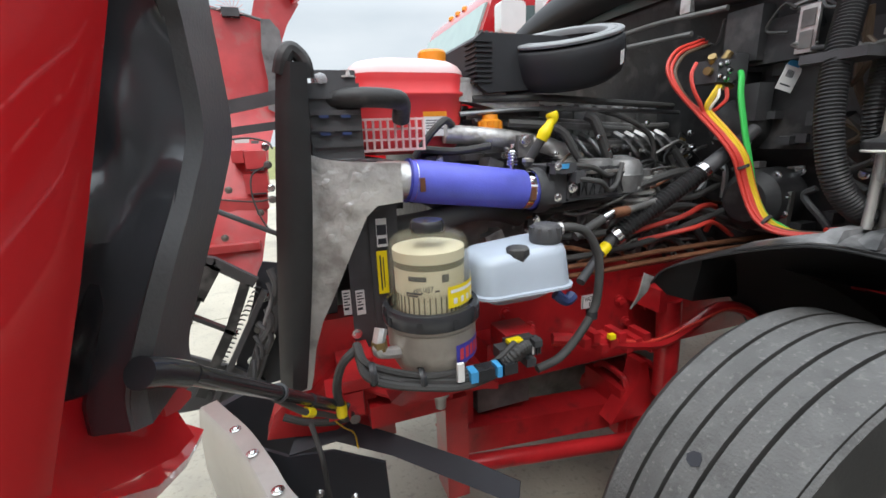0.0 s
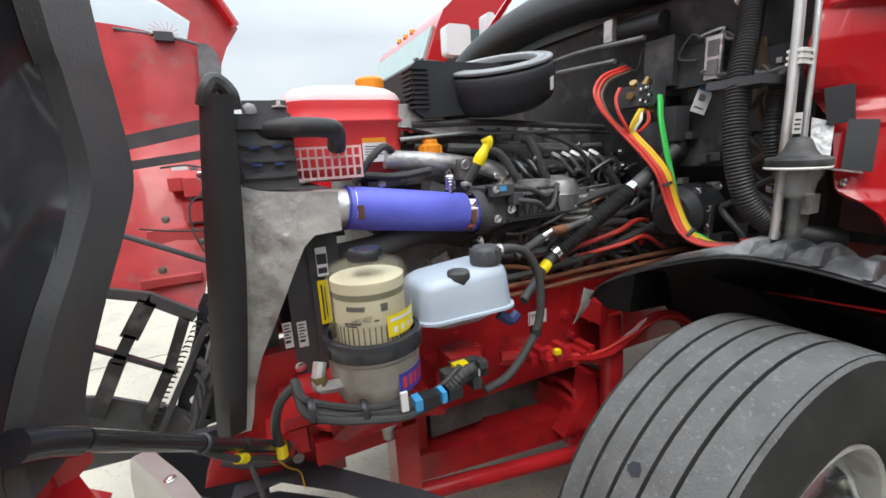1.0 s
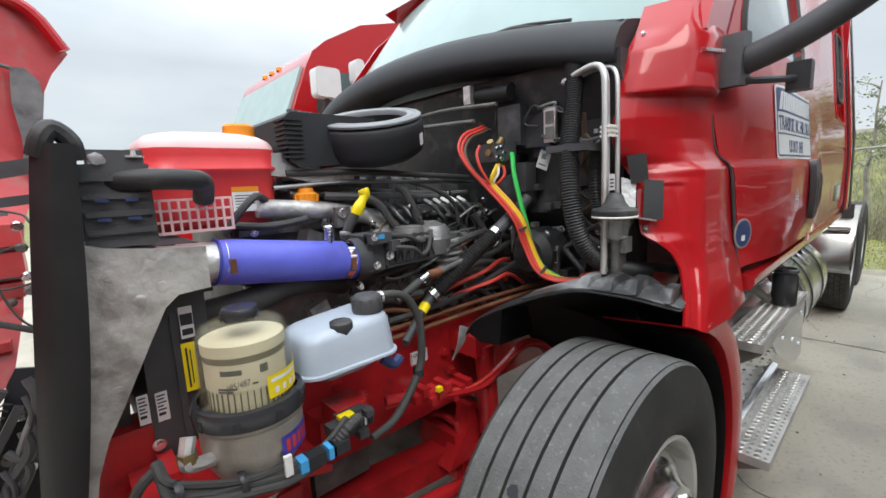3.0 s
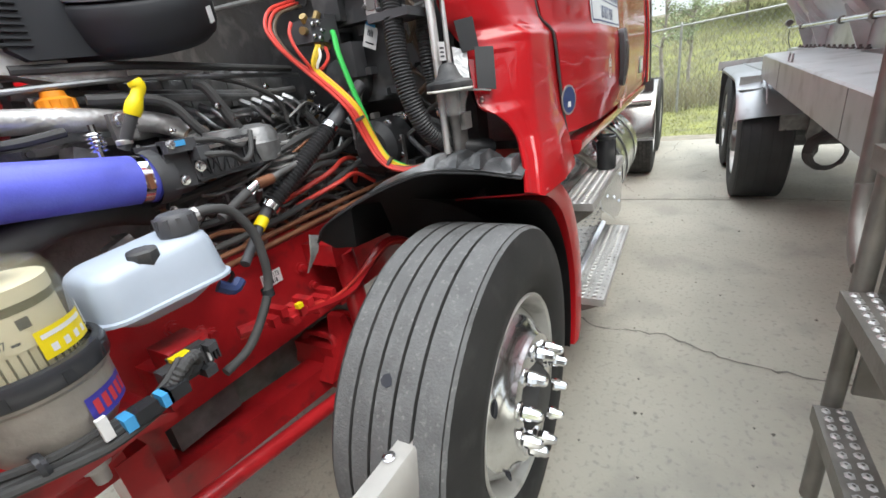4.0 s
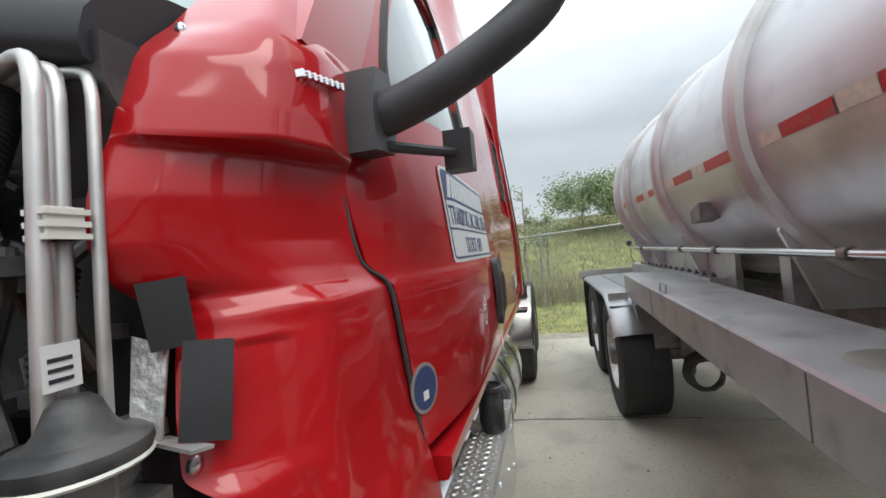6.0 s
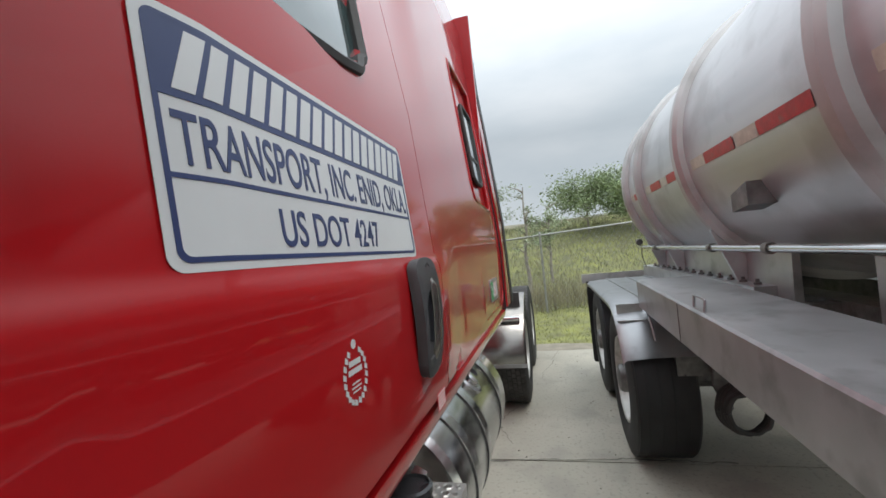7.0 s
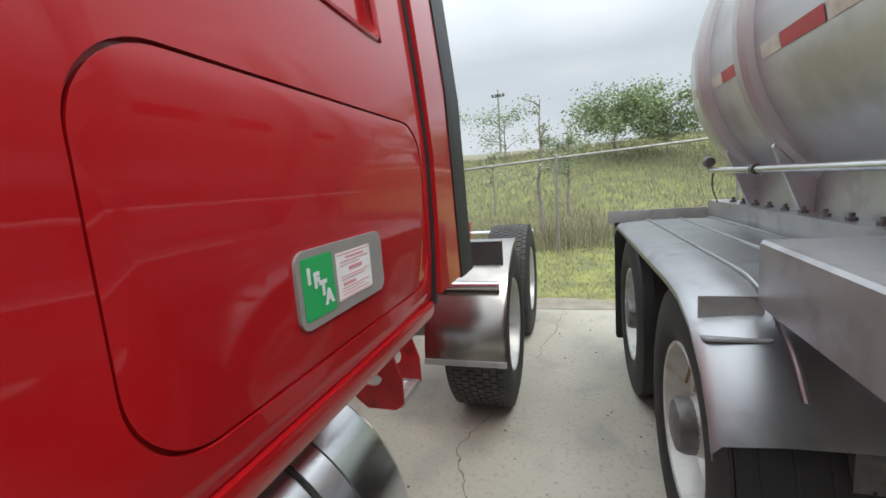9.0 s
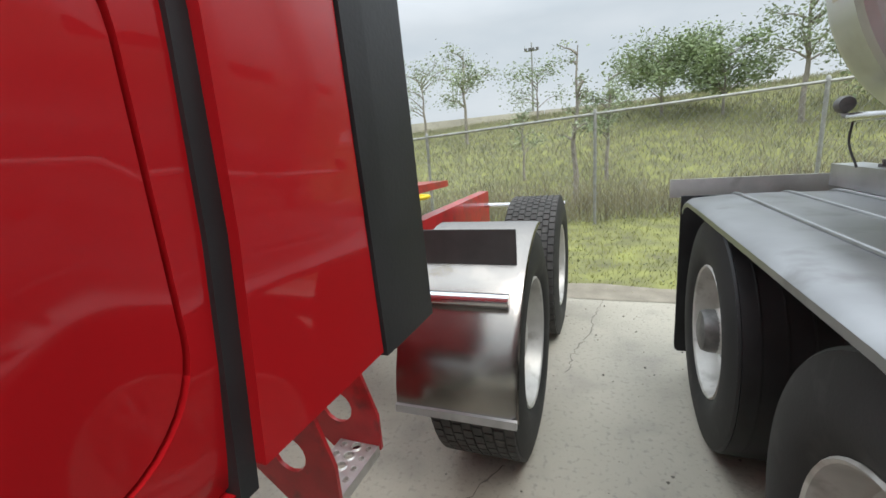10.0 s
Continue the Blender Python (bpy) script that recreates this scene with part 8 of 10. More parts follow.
# chassis parts below: axle beam, spring, drag link, brackets, hoses
bar("rail_label", (-0.235, -0.493, 0.895), (-0.165, -0.490, 0.938), LABEL, truck, "white printed label on the frame rail", 0)
for z0, z1, x0, x1 in ((0.897, 0.936, -0.233, -0.231), (0.900, 0.914, -0.208, -0.205), (0.900, 0.914, -0.202, -0.197), (0.900, 0.914, -0.193, -0.191), (0.900, 0.914, -0.188, -0.183)):
    bm = bmesh.new()
    strip(bm, x0, x1, z0, z1, -0.4931)
    part("print_bar", bm, INK, truck)
words("lettering", "VAZ173", 0.021, pose(-0.226, -0.4935, 0.918, 90, 0, 0), INK, truck, 0.0003, squeeze=0.75)
for x, z in ((-0.09, 0.90), (-0.06, 0.82), (0.02, 0.86), (-0.32, 0.80), (-0.42, 0.86), (0.08, 0.92), (-0.5, 0.93)):
    bolt((x, -0.49, z), 0.013, truck, "y", -1, RED_FRAME, "rail_bolt")
bar("front_post", (-0.745, -0.64, 0.50), (-0.685, -0.56, 0.80), RED_FRAME, truck, "red steel post", 0.008)
bar("cross_bracket", (-0.927, -0.637, 0.772), (-0.723, -0.513, 0.828), RED_FRAME, truck, "red front bracket", 0.015)
bar("cross_bracket", (-1.02, -0.64, 0.82), (-0.94, -0.56, 0.88), RED_FRAME, truck, "red front bracket", 0.012)
bm = bmesh.new()
prism(bm, [(-0.70, 0.55), (-0.64, 0.585), (-0.05, 0.525), (0.05, 0.52), (0.05, 0.42), (-0.06, 0.43), (-0.66, 0.50)], "y", -0.50, -0.40)
part("leaf_spring", bevelled(bm, 0.01), RED_FRAME, truck, "red leaf spring and axle seat")
bar("axle_seat", (-0.10, -0.54, 0.43), (0.10, -0.36, 0.60), RED_FRAME, truck, "", 0.015)
for x in (-0.07, 0.07):
    bm = bmesh.new()
    tube(bm, [(x, -0.53, 0.38), (x, -0.53, 0.60), (x, -0.50, 0.63), (x, -0.42, 0.63), (x, -0.38, 0.60)], 0.012, 8, 4)
    part("u_bolt", bm, RED_FRAME, truck)
bm = bmesh.new()
tube(bm, [(-0.72, -0.60, 0.565), (-0.2, -0.60, 0.475), (-0.02, -0.61, 0.455)], 0.024, 12, 2)
part("drag_link", bm, RED_FRAME, truck, "red steering drag link")
bm = bmesh.new()
tube(bm, [(0.02, -1.0, 0.507), (0.02, -0.6, 0.46), (0.02, 0.6, 0.46), (0.02, 1.0, 0.507)], 0.06, 10, 2)
part("front_axle", bm, RED_FRAME, truck, "red front axle beam")
bm = bmesh.new()
tube(bm, [(0.0, -0.60, 0.93), (0.01, -0.60, 0.80), (0.015, -0.60, 0.60)], 0.036, 14, 1)
part("shock_absorber", bm, RED_FRAME, truck, "red shock absorber")
bar("shock_bracket", (-0.06, -0.62, 0.90), (0.06, -0.49, 0.97), RED_FRAME, truck, "", 0.012)
bm = bmesh.new()
prism(bm, [(-0.15, 0.50), (-0.06, 0.62), (-0.045, 0.70), (-0.02, 0.70), (0.0, 0.62), (0.06, 0.5)], "y", -0.56, -0.50)
part("axle_stop", bevelled(bm, 0.008), RED_FRAME, truck)
tubes("red_hose", [[(-0.40, -0.58, 0.87), (-0.30, -0.61, 0.86), (-0.18, -0.63, 0.83), (-0.06, -0.64, 0.815), (0.04, -0.645, 0.85), (0.14, -0.66, 0.90), (0.24, -0.68, 0.87), (0.27, -0.70, 0.79), (0.20, -0.72, 0.70)]], 0.017, RED_FRAME, truck, "red-painted brake hose")
tubes("red_wire", [[(-0.40, -0.58, 0.85), (-0.25, -0.63, 0.855), (-0.1, -0.645, 0.83), (0.04, -0.66, 0.865), (0.16, -0.68, 0.90), (0.25, -0.70, 0.86), (0.24, -0.72, 0.76), (0.12, -0.73, 0.68)]], 0.004, WIRERED, truck, "thin red wire")
for k in range(9):
    x, z = -0.34 + 0.03 * k, 0.868 - 0.006 * k + 0.02 * math.sin(k * 2.1)
    bar("red_fitting", (x, -0.645, z - 0.012), (x + 0.022, -0.58, z + 0.014), RED_FRAME, truck, "", 0.004)
bar("yellow_clip", (-0.262, -0.655, 0.870), (-0.244, -0.64, 0.884), YELLOW, truck, "small yellow clip", 0.003)
# module with yellow lock
mod = bar("brake_module", (-0.610, -0.70, 0.900), (-0.530, -0.62, 0.975), RED_FRAME, truck, "red valve body with black connectors and a yellow lock", 0.016, None, 2)
bar("module_cover", (-0.618, -0.722, 0.915), (-0.548, -0.699, 0.972), BLACK, mod, "black ribbed cover", 0.008, None, 2)
bm = bmesh.new()
lathe(bm, [(0.0, -0.740), (0.018, -0.738), (0.022, -0.730), (0.022, -0.715)], (-0.590, 0, 0.948), "y", 14)
part("module_boss", bm, BLACK, mod)
for x, z, w in ((-0.632, 0.955, 0.016), (-0.628, 0.925, 0.013), (-0.566, 0.918, 0.012), (-0.548, 0.962, 0.010)):
    bar("module_plug", (x - w, -0.744, z - w * 0.8), (x + w, -0.712, z + w * 0.8), BLACK, mod, "", 0.004)
bar("yellow_lock", (-0.622, -0.745, 0.972), (-0.588, -0.722, 0.981), YELLOW, mod, "", 0.002)
for k in range(5):
    bar("module_rib", (-0.566 + 0.008 * k, -0.728, 0.925), (-0.5625 + 0.008 * k, -0.718, 0.966), BLACK, mod, "", 0.001)
for x, z in ((-0.522, 0.965), (-0.522, 0.912), (-0.60, 0.892)):
    bolt((x, -0.66, z), 0.010, mod, "y", -1, RED_FRAME)
bm = bmesh.new()
strip(bm, -0.556, -0.551, 0.930, 0.955, -0.7288)
part("print_bar", bm, LABEL, mod)
# wiring harness
HAR = [(-0.955, -0.74, 1.045), (-0.945, -0.765, 1.01), (-0.90, -0.775, 0.982), (-0.83, -0.785, 0.965), (-0.765, -0.788, 0.955), (-0.70, -0.78, 0.952), (-0.655, -0.765, 0.955), (-0.61, -0.75, 0.975)]
rnd = random.Random(9)
har = None
for k in range(6):
    o = Vector((0, rnd.uniform(-0.012, 0.012), rnd.uniform(-0.014, 0.014)))
    bm = bmesh.new()
    tube(bm, [Vector(p) + o + Vector((rnd.uniform(-.004, .004), rnd.uniform(-.004, .004), rnd.uniform(-.005, .005))) for p in HAR], 0.0075, 7, 5)
    part("harness_strand", bm, RUBBER, truck, "black taped wiring harness")
for x, z in ((-0.84, 0.967), (-0.935, 1.0)):
    bm = bmesh.new()
    lathe(bm, [(0.022, x - 0.006), (0.024, x), (0.022, x + 0.006)], (0, -0.782, z), "x", 12)
    part("cable_tie", bm, BLACK_GLOSS, truck)
for x, m in ((-0.735, BLUETAG), (-0.708, BLACK_GLOSS), (-0.676, BLUETAG), (-0.655, BLACK_GLOSS)):
    bar("connector", (x - 0.008 if m is BLUETAG else x - 0.018, -0.806, 0.944), (x + 0.008 if m is BLUETAG else x + 0.018, -0.776, 0.968), m, truck, "blue and black wire connector", 0.004)
bar("white_flag", (-0.772, -0.808, 0.955), (-0.758, -0.80, 0.995), LABEL, truck, "small white flag label", 0.001)
bm = bmesh.new()
corrugated(bm, [(-0.655, -0.785, 0.96), (-0.63, -0.79, 0.985), (-0.60, -0.775, 0.985), (-0.585, -0.75, 0.96)], 0.012, 0.008, 10)
part("harness_conduit", bm, RUBBER, truck, "", 20)
bm = bmesh.new()
tube(bm, [(-0.95, -0.74, 1.04), (-0.985, -0.74, 1.01), (-1.0, -0.73, 0.95), (-0.99, -0.71, 0.87)], 0.009, 8, 5)
part("harness_strand", bm, RUBBER, truck)
bm = bmesh.new()
lathe(bm, [(0.011, -0.014), (0.011, 0.014)], (-0.995, -0.722, 0.90), "z", 10)
part("yellow_band", bm, YELLOW, truck)

# inner fender liner over the wheel: a slanted front edge, falling away to the back
EDGE = [(-0.146, -0.66, 1.02), (-0.14, -0.693, 1.069), (-0.099, -0.769, 1.113), (-0.061, -0.841, 1.144), (-0.020, -0.917, 1.168), (0.010, -0.968, 1.172), (0.045, -1.02, 1.163), (0.085, -1.07, 1.150), (0.130, -1.12, 1.130), (0.172, -1.158, 1.112)]
EDGE = spline(EDGE, 3)


def liner_z(d):
    return lerp_table([(0.0, 0.0), (0.06, 0.014), (0.14, 0.012), (0.22, -0.02), (0.32, -0.09), (0.42, -0.20), (0.50, -0.34), (0.54, -0.50)], d)


def liner_sheet(bm, d0, d1, n, lift, first=0):
    rows = []
    for p in EDGE[first:]:
        rows.append([bm.verts.new((p.x + d0 + (d1 - d0) * k / n, p.y, p.z + lift + liner_z(d0 + (d1 - d0) * k / n))) for k in range(n + 1)])
    for a, b in zip(rows, rows[1:]):
        for k in range(n):
            bm.faces.new((a[k], b[k], b[k + 1], a[k + 1]))
    bmesh.ops.recalc_face_normals(bm, faces=bm.faces[:])
    bmesh.ops.solidify(bm, geom=bm.faces[:], thickness=0.004)


bm = bmesh.new()
liner_sheet(bm, 0.0, 0.54, 14, 0.0)
liner = part("fender_liner", bm, HOSEBLACK, truck, "black plastic wheel-arch liner with dusty ribs", 50)
bm = bmesh.new()
liner_sheet(bm, 0.006, 0.30, 8, 0.006, 8)
part("liner_top", bm, LINERTOP, liner, "dusty grey top of the liner", 50)
# inner wall of the liner hanging beside the frame rail
bm = bmesh.new()
rows = []
for p, lo in ((EDGE[0], 1.0), (EDGE[2], 1.02), (EDGE[4], 0.99), (EDGE[6], 0.985)):
    rows.append([bm.verts.new((p.x + 0.006, p.y + 0.004, p.z)), bm.verts.new((p.x + 0.02, p.y + 0.03, lo))])
rows.append([bm.verts.new((0.36, -0.66, 1.0)), bm.verts.new((0.36, -0.63, 0.90))])
for a, b in zip(rows, rows[1:]):
    bm.faces.new((a[0], b[0], b[1], a[1]))
bmesh.ops.solidify(bm, geom=bm.faces[:], thickness=0.004)
part("liner_wall", bm, HOSEBLACK, liner)
for i, d, h in ((14, 0.02, 0.016), (17, 0.018, 0.022), (20, 0.016, 0.026), (24, 0.014, 0.024)):
    p = EDGE[i]
    bm = bmesh.new()
    w = 0.021
    prism(bm, [(d, 0.0), (d + 0.03, h * 0.95), (d + 0.10, h), (d + 0.17, h * 0.6), (d + 0.20, 0.0)], "y", -w, w)
    for v in bm.verts:
        if v.co.z > 0.005:
            v.co.y *= 0.62
        v.co.z += liner_z(v.co.x) + 0.004
        v.co += Vector((p.x, p.y, p.z))
    part("liner_rib", bevelled(bm, 0.006, 2), LINERTOP, liner, "dusty grey raised rib", 50)
bm = bmesh.new()
prism(bm, [(-0.15, 1.045), (-0.115, 1.03), (-0.135, 0.99), (-0.19, 0.945), (-0.165, 0.985)], "y", -0.645, -0.64)
part("liner_clip", bm, CASTALU, liner, "bent silver edge clip")

# casting at the front end of the frame rail, and the dark air dam behind it
bm = bmesh.new()
prism(bm, [(-1.165, 0.735), (-1.14, 0.80), (-1.10, 0.835), (-1.045, 0.825), (-1.0, 0.87), (-0.94, 0.885), (-0.86, 0.88), (-0.85, 0.66), (-0.95, 0.66), (-1.01, 0.705), (-1.10, 0.725)], "y", -0.53, -0.47)
horn = part("frame_horn", bevelled(bm, 0.012, 2), RED_FRAME, truck, "red cast end of the frame rail")
for x, z in ((-1.09, 0.78), (-1.0, 0.79), (-0.92, 0.84), (-0.93, 0.75)):
    bm = bmesh.new()
    lathe(bm, [(0.022, -0.53), (0.022, -0.536), (0.013, -0.538), (0.012, -0.55), (0.0, -0.551)], (x, 0, z), "y", 8)
    part("bolt", bm, RED_FRAME, horn)
bm = bmesh.new()
tube(bm, [(-1.12, -0.55, 0.80), (-1.06, -0.56, 0.775), (-0.98, -0.565, 0.765), (-0.90, -0.56, 0.79)], 0.009, 8, 4)
part("horn_hose", bm, RUBBER, horn)
bm = bmesh.new()
prism(bm, [(-1.32, 0.70), (-1.24, 0.73), (-1.10, 0.73), (-1.05, 0.60), (-1.05, 0.45), (-1.22, 0.50), (-1.28, 0.60)], "y", -0.29, -0.26)
part("air_dam", bevelled(bm, 0.01, 1), INK, truck, "black plastic air dam behind the bumper")

# ==== the tilted hood and the bumper ====
def sheet(name, rows, thick, material, parent, label="", angle=50):
    """A bent sheet through rows of points, with thickness."""
    bm = bmesh.new()
    vs = [[bm.verts.new(p) for p in r] for r in rows]
    for a, b in zip(vs, vs[1:]):
        for k in range(len(a) - 1):
            bm.faces.new((a[k], b[k], b[k + 1], a[k + 1]))
    bmesh.ops.recalc_face_normals(bm, faces=bm.faces[:])
    if thick:
        bmesh.ops.solidify(bm, geom=bm.faces[:], thickness=thick)
    return part(name, bm, material, parent, label, angle)


# near fender: outer skin, seen edge-on, with its rolled lip
LIP = [(1.10, -1.236), (1.218, -1.200), (1.279, -1.180), (1.35, -1.157), (1.431, -1.133), (1.504, -1.112), (1.75, -1.06), (2.0, -1.03)]
hood = sheet("hood_fender", [[(xe - 0.026, -1.172, z), (xe - 0.010, -1.188, z), (xe - 0.002, -1.202, z), (xe - 0.012, -1.211, z), (xe - 0.05, -1.216, z), (xe - 0.3, -1.22, z), (xe - 0.9, -1.19, z)] for z, xe in LIP], 0.006, RED, truck, "red hood fender standing open")
# moulded liner: flat matte flange, then a hollow with soft ribs
INNER = [(2.0, -1.09, -1.02), (1.75, -1.088, -1.01), (1.56, -1.088, -1.0), (1.515, -1.088, -0.986), (1.44, -1.088, -0.98), (1.388, -1.10, -1.005), (1.34, -1.115, -1.035), (1.285, -1.135, -1.045), (1.24, -1.15, -1.046), (1.208, -1.152, -1.046)]
sheet("liner_flange", [[(p.y, p.z, p.x), (p.y - 0.005, p.z - 0.03, p.x), (p.y - 0.008, p.z - 0.05, p.x), (p.y - 0.013, max(p.z - 0.088, -1.155), p.x), (p.y - 0.026, max(p.z - 0.095, -1.16), p.x)] for p in spline([(z, x, y) for z, x, y in INNER], 5)], 0.004, FLANGE, hood, "matte black flange of the hood liner", 40)
rows = []
for i in range(33):
    z = 1.208 + 0.792 * i / 32
    x0, y0 = lerp_table([(q[0], q[1]) for q in INNER[::-1]], z), lerp_table([(q[0], q[2]) for q in INNER[::-1]], z)
    xe = lerp_table(LIP, z)
    path = [(x0 - 0.024, max(y0 - 0.094, -1.158)), (x0 - 0.055, min(y0 - 0.085, -1.09)), (x0 - 0.085, -1.10), (x0 - 0.10, -1.112), (x0 - 0.11, -1.125), (x0 - 0.12, -1.15), (min(x0 - 0.11, xe - 0.04), -1.18), (xe - 0.03, -1.2)]
    row = []
    for k, p in enumerate(spline([(x, y, z) for x, y in path], 4)):
        t = k / 28
        soft = math.sin(math.pi * min(1, max(0, (t - 0.1) / 0.75)))
        d = 0.017 * math.sin(26 * z + 12 * t) + 0.008 * math.sin(60 * z - 20 * t) + 0.014 * math.exp(-((z - 1.33 - 0.25 * t) / 0.02) ** 2) - 0.014 * math.exp(-((z - 1.43) / 0.03) ** 2 - ((t - 0.3) / 0.08) ** 2)
        row.append(p + Vector((0.4, -1, 0)) * d * soft)
    rows.append(row)
sheet("hood_liner", rows, 0.0, GLOSSLINER, hood, "glossy black moulded liner inside the hood", 60)
# red inside of the fender below the liner, its folded bottom edge and tongue
sheet("fender_inside", [[(-1.215, -1.206, 1.27), (-1.215, -1.206, 1.225), (-1.19, -1.200, 1.185)], [(-1.215, -1.15, 1.25), (-1.215, -1.13, 1.20), (-1.185, -1.155, 1.158)], [(-1.205, -1.08, 1.22), (-1.21, -1.06, 1.16), (-1.18, -1.085, 1.120)], [(-1.19, -1.03, 1.205), (-1.195, -0.99, 1.13), (-1.176, -1.01, 1.098)]], 0.004, RED, hood, "red painted inside of the fender")
sheet("fender_flange", [[(-1.185, -1.205, 1.205), (-1.165, -1.214, 1.208), (-1.170, -1.214, 1.196)], [(-1.190, -1.14, 1.165), (-1.166, -1.15, 1.160), (-1.171, -1.15, 1.148)], [(-1.195, -1.06, 1.125), (-1.168, -1.06, 1.117), (-1.173, -1.06, 1.105)], [(-1.195, -0.985, 1.115), (-1.170, -0.985, 1.096), (-1.174, -0.99, 1.086)]], 0.005, RED, hood, "red folded bottom flange of the fender")
sheet("fender_tongue", [[(-1.175, -1.085, 1.205), (-1.18, -1.07, 1.175)], [(-1.172, -1.055, 1.200), (-1.176, -1.04, 1.162)], [(-1.170, -1.015, 1.166), (-1.172, -1.012, 1.158)]], 0.004, RED_RAW, hood, "red inner tongue of the fender")
# gas strut with its boot, ball and cable
bm = bmesh.new()
tube(bm, [(-1.160, -1.15, 1.262), (-1.152, -1.13, 1.25), (-1.142, -1.105, 1.231)], 0.012, 16, 3, True, lambda t: 0.013 - 0.001 * t)
boot = part("strut_boot", bm, BLACK_GLOSS, hood, "black strut boot")
bm = bmesh.new()
tube(bm, [(-1.14, -1.10, 1.228), (-1.05, -0.83, 1.006)], 0.0098, 16, 1)
tube(bm, [(-1.05, -0.83, 1.006), (-0.985, -0.642, 0.850)], 0.0118, 16, 1)
strut = part("gas_strut", bm, BLACK_GLOSS, hood, "black gas strut holding the hood")
bm = bmesh.new()
lathe(bm, [(0.0, -0.014), (0.010, -0.010), (0.014, 0.0), (0.010, 0.010), (0.0, 0.014)], (-0.978, -0.625, 0.838), "z", 14)
lathe(bm, [(0.008, 0.0), (0.008, -0.04), (0.012, -0.041), (0.012, -0.05), (0.0, -0.05)], (-0.966, -0.628, 0.838), "y", 8)
part("strut_ball", bm, ALU, strut, "bright ball joint")
bm = bmesh.new()
tube(bm, [(-1.095, -0.94, 1.094), (-1.0625, -0.871, 1.015), (-1.031, -0.779, 0.938), (-1.0, -0.692, 0.866), (-0.975, -0.65, 0.86)], 0.0055, 8, 5)
part("strut_cable", bm, RUBBER, strut)
bm = bmesh.new()
tube(bm, [(-1.058, -0.857, 1.003), (-1.049, -0.832, 0.982)], 0.0085, 8, 1)
part("cable_band", bm, YELLOW, strut, "yellow tape band")
bm = bmesh.new()
lathe(bm, [(0.0108, -0.005), (0.0132, -0.003), (0.0132, 0.003), (0.0108, 0.005)], (0, 0, 0), "z", 14)
bmesh.ops.transform(bm, matrix=Matrix.Translation((-1.086, -0.938, 1.095)) @ Vector((0.12, 0.36, -0.296)).to_track_quat("Z", "Y").to_matrix().to_4x4(), verts=bm.verts[:])
part("strut_clip", bm, BLACK, strut)

# far half of the hood, seen from inside
far = bmesh.new()
LAMP = [(-1.75, 2.33), (-1.358, 2.285), (-1.22, 2.235), (-1.10, 2.16), (-1.129, 2.064), (-1.362, 2.11), (-1.75, 2.17)]
skin(far, [(-0.885, 2.153), (-0.93, 2.25), (-0.985, 2.305), (-1.10, 2.355), (-1.36, 2.40), (-1.90, 2.45), (-1.90, 0.98), (-1.47, 0.885), (-1.30, 0.80), (-1.235, 0.80), (-1.175, 1.05), (-1.13, 1.40), (-1.06, 1.60), (-1.03, 1.73), (-0.99, 1.97), (-0.955, 2.05)], [LAMP], lambda x, z: 0.72 + 0.38 * min(1, max(0, (z - 0.8) / 0.8)) + 0.05 * math.sin(6 * x), 0.006, [0.95 + 0.1 * k for k in range(14)], [-1.0, -1.1, -1.2, -1.3, -1.45, -1.6])
far = part("hood_side", far, RED_RAW, hood, "red inside of the hood's other half", 40)
bm = bmesh.new()
skin(bm, LAMP, [], lambda x, z: 1.14, 0.003)
pane = part("lamp_pane", bm, LAMPCLEAR, far, "clear crumpled lamp cover")
pane.visible_shadow = False
# folded rim and grey trim of the far half
bm = bmesh.new()
tube(bm, [(-0.90, 1.08, 2.15), (-0.985, 1.08, 2.29), (-1.10, 1.08, 2.34), (-1.4, 1.08, 2.385)], 0.028, 10, 4)
part("hood_rim", bm, RED, far, "red rolled rim")
bm = bmesh.new()
skin(bm, [(-1.085, 2.05), (-1.04, 2.05), (-1.0, 2.0), (-0.995, 1.93), (-1.03, 1.73), (-1.06, 1.59), (-1.105, 1.61), (-1.088, 1.75), (-1.10, 1.9)], [], lambda x, z: 1.04 + 0.5 * (x + 1.05) ** 2, 0.012, (1.7, 1.8, 1.9, 2.0))
part("hood_trim", bm, DUSTGREY, far, "dusty grey rubber trim")
bm = bmesh.new()
tube(bm, [(-1.42, 1.06, 2.10), (-1.2, 1.05, 2.075), (-1.03, 1.05, 2.03)], 0.008, 8, 3)
part("hood_rod", bm, DUSTGREY, far)
for k in range(14):
    bm = bmesh.new()
    a = 2 * math.pi * k / 14
    tube(bm, [(-1.22, 1.05, 2.085), (-1.22 + 0.03 * math.cos(a), 1.04, 2.09 + 0.02 * math.sin(a)), (-1.22 + 0.065 * math.cos(a + 0.3), 1.04, 2.095 + 0.05 * math.sin(a + 0.3))], 0.002, 5, 3)
    part("cover_wrinkle", bm, PALEPLAS, far)
bm = bmesh.new()
box(bm, (-1.26, 1.02, 2.05), (-1.18, 1.06, 2.09))
part("rod_clamp", bevelled(bm, 0.008), BLACK, far)
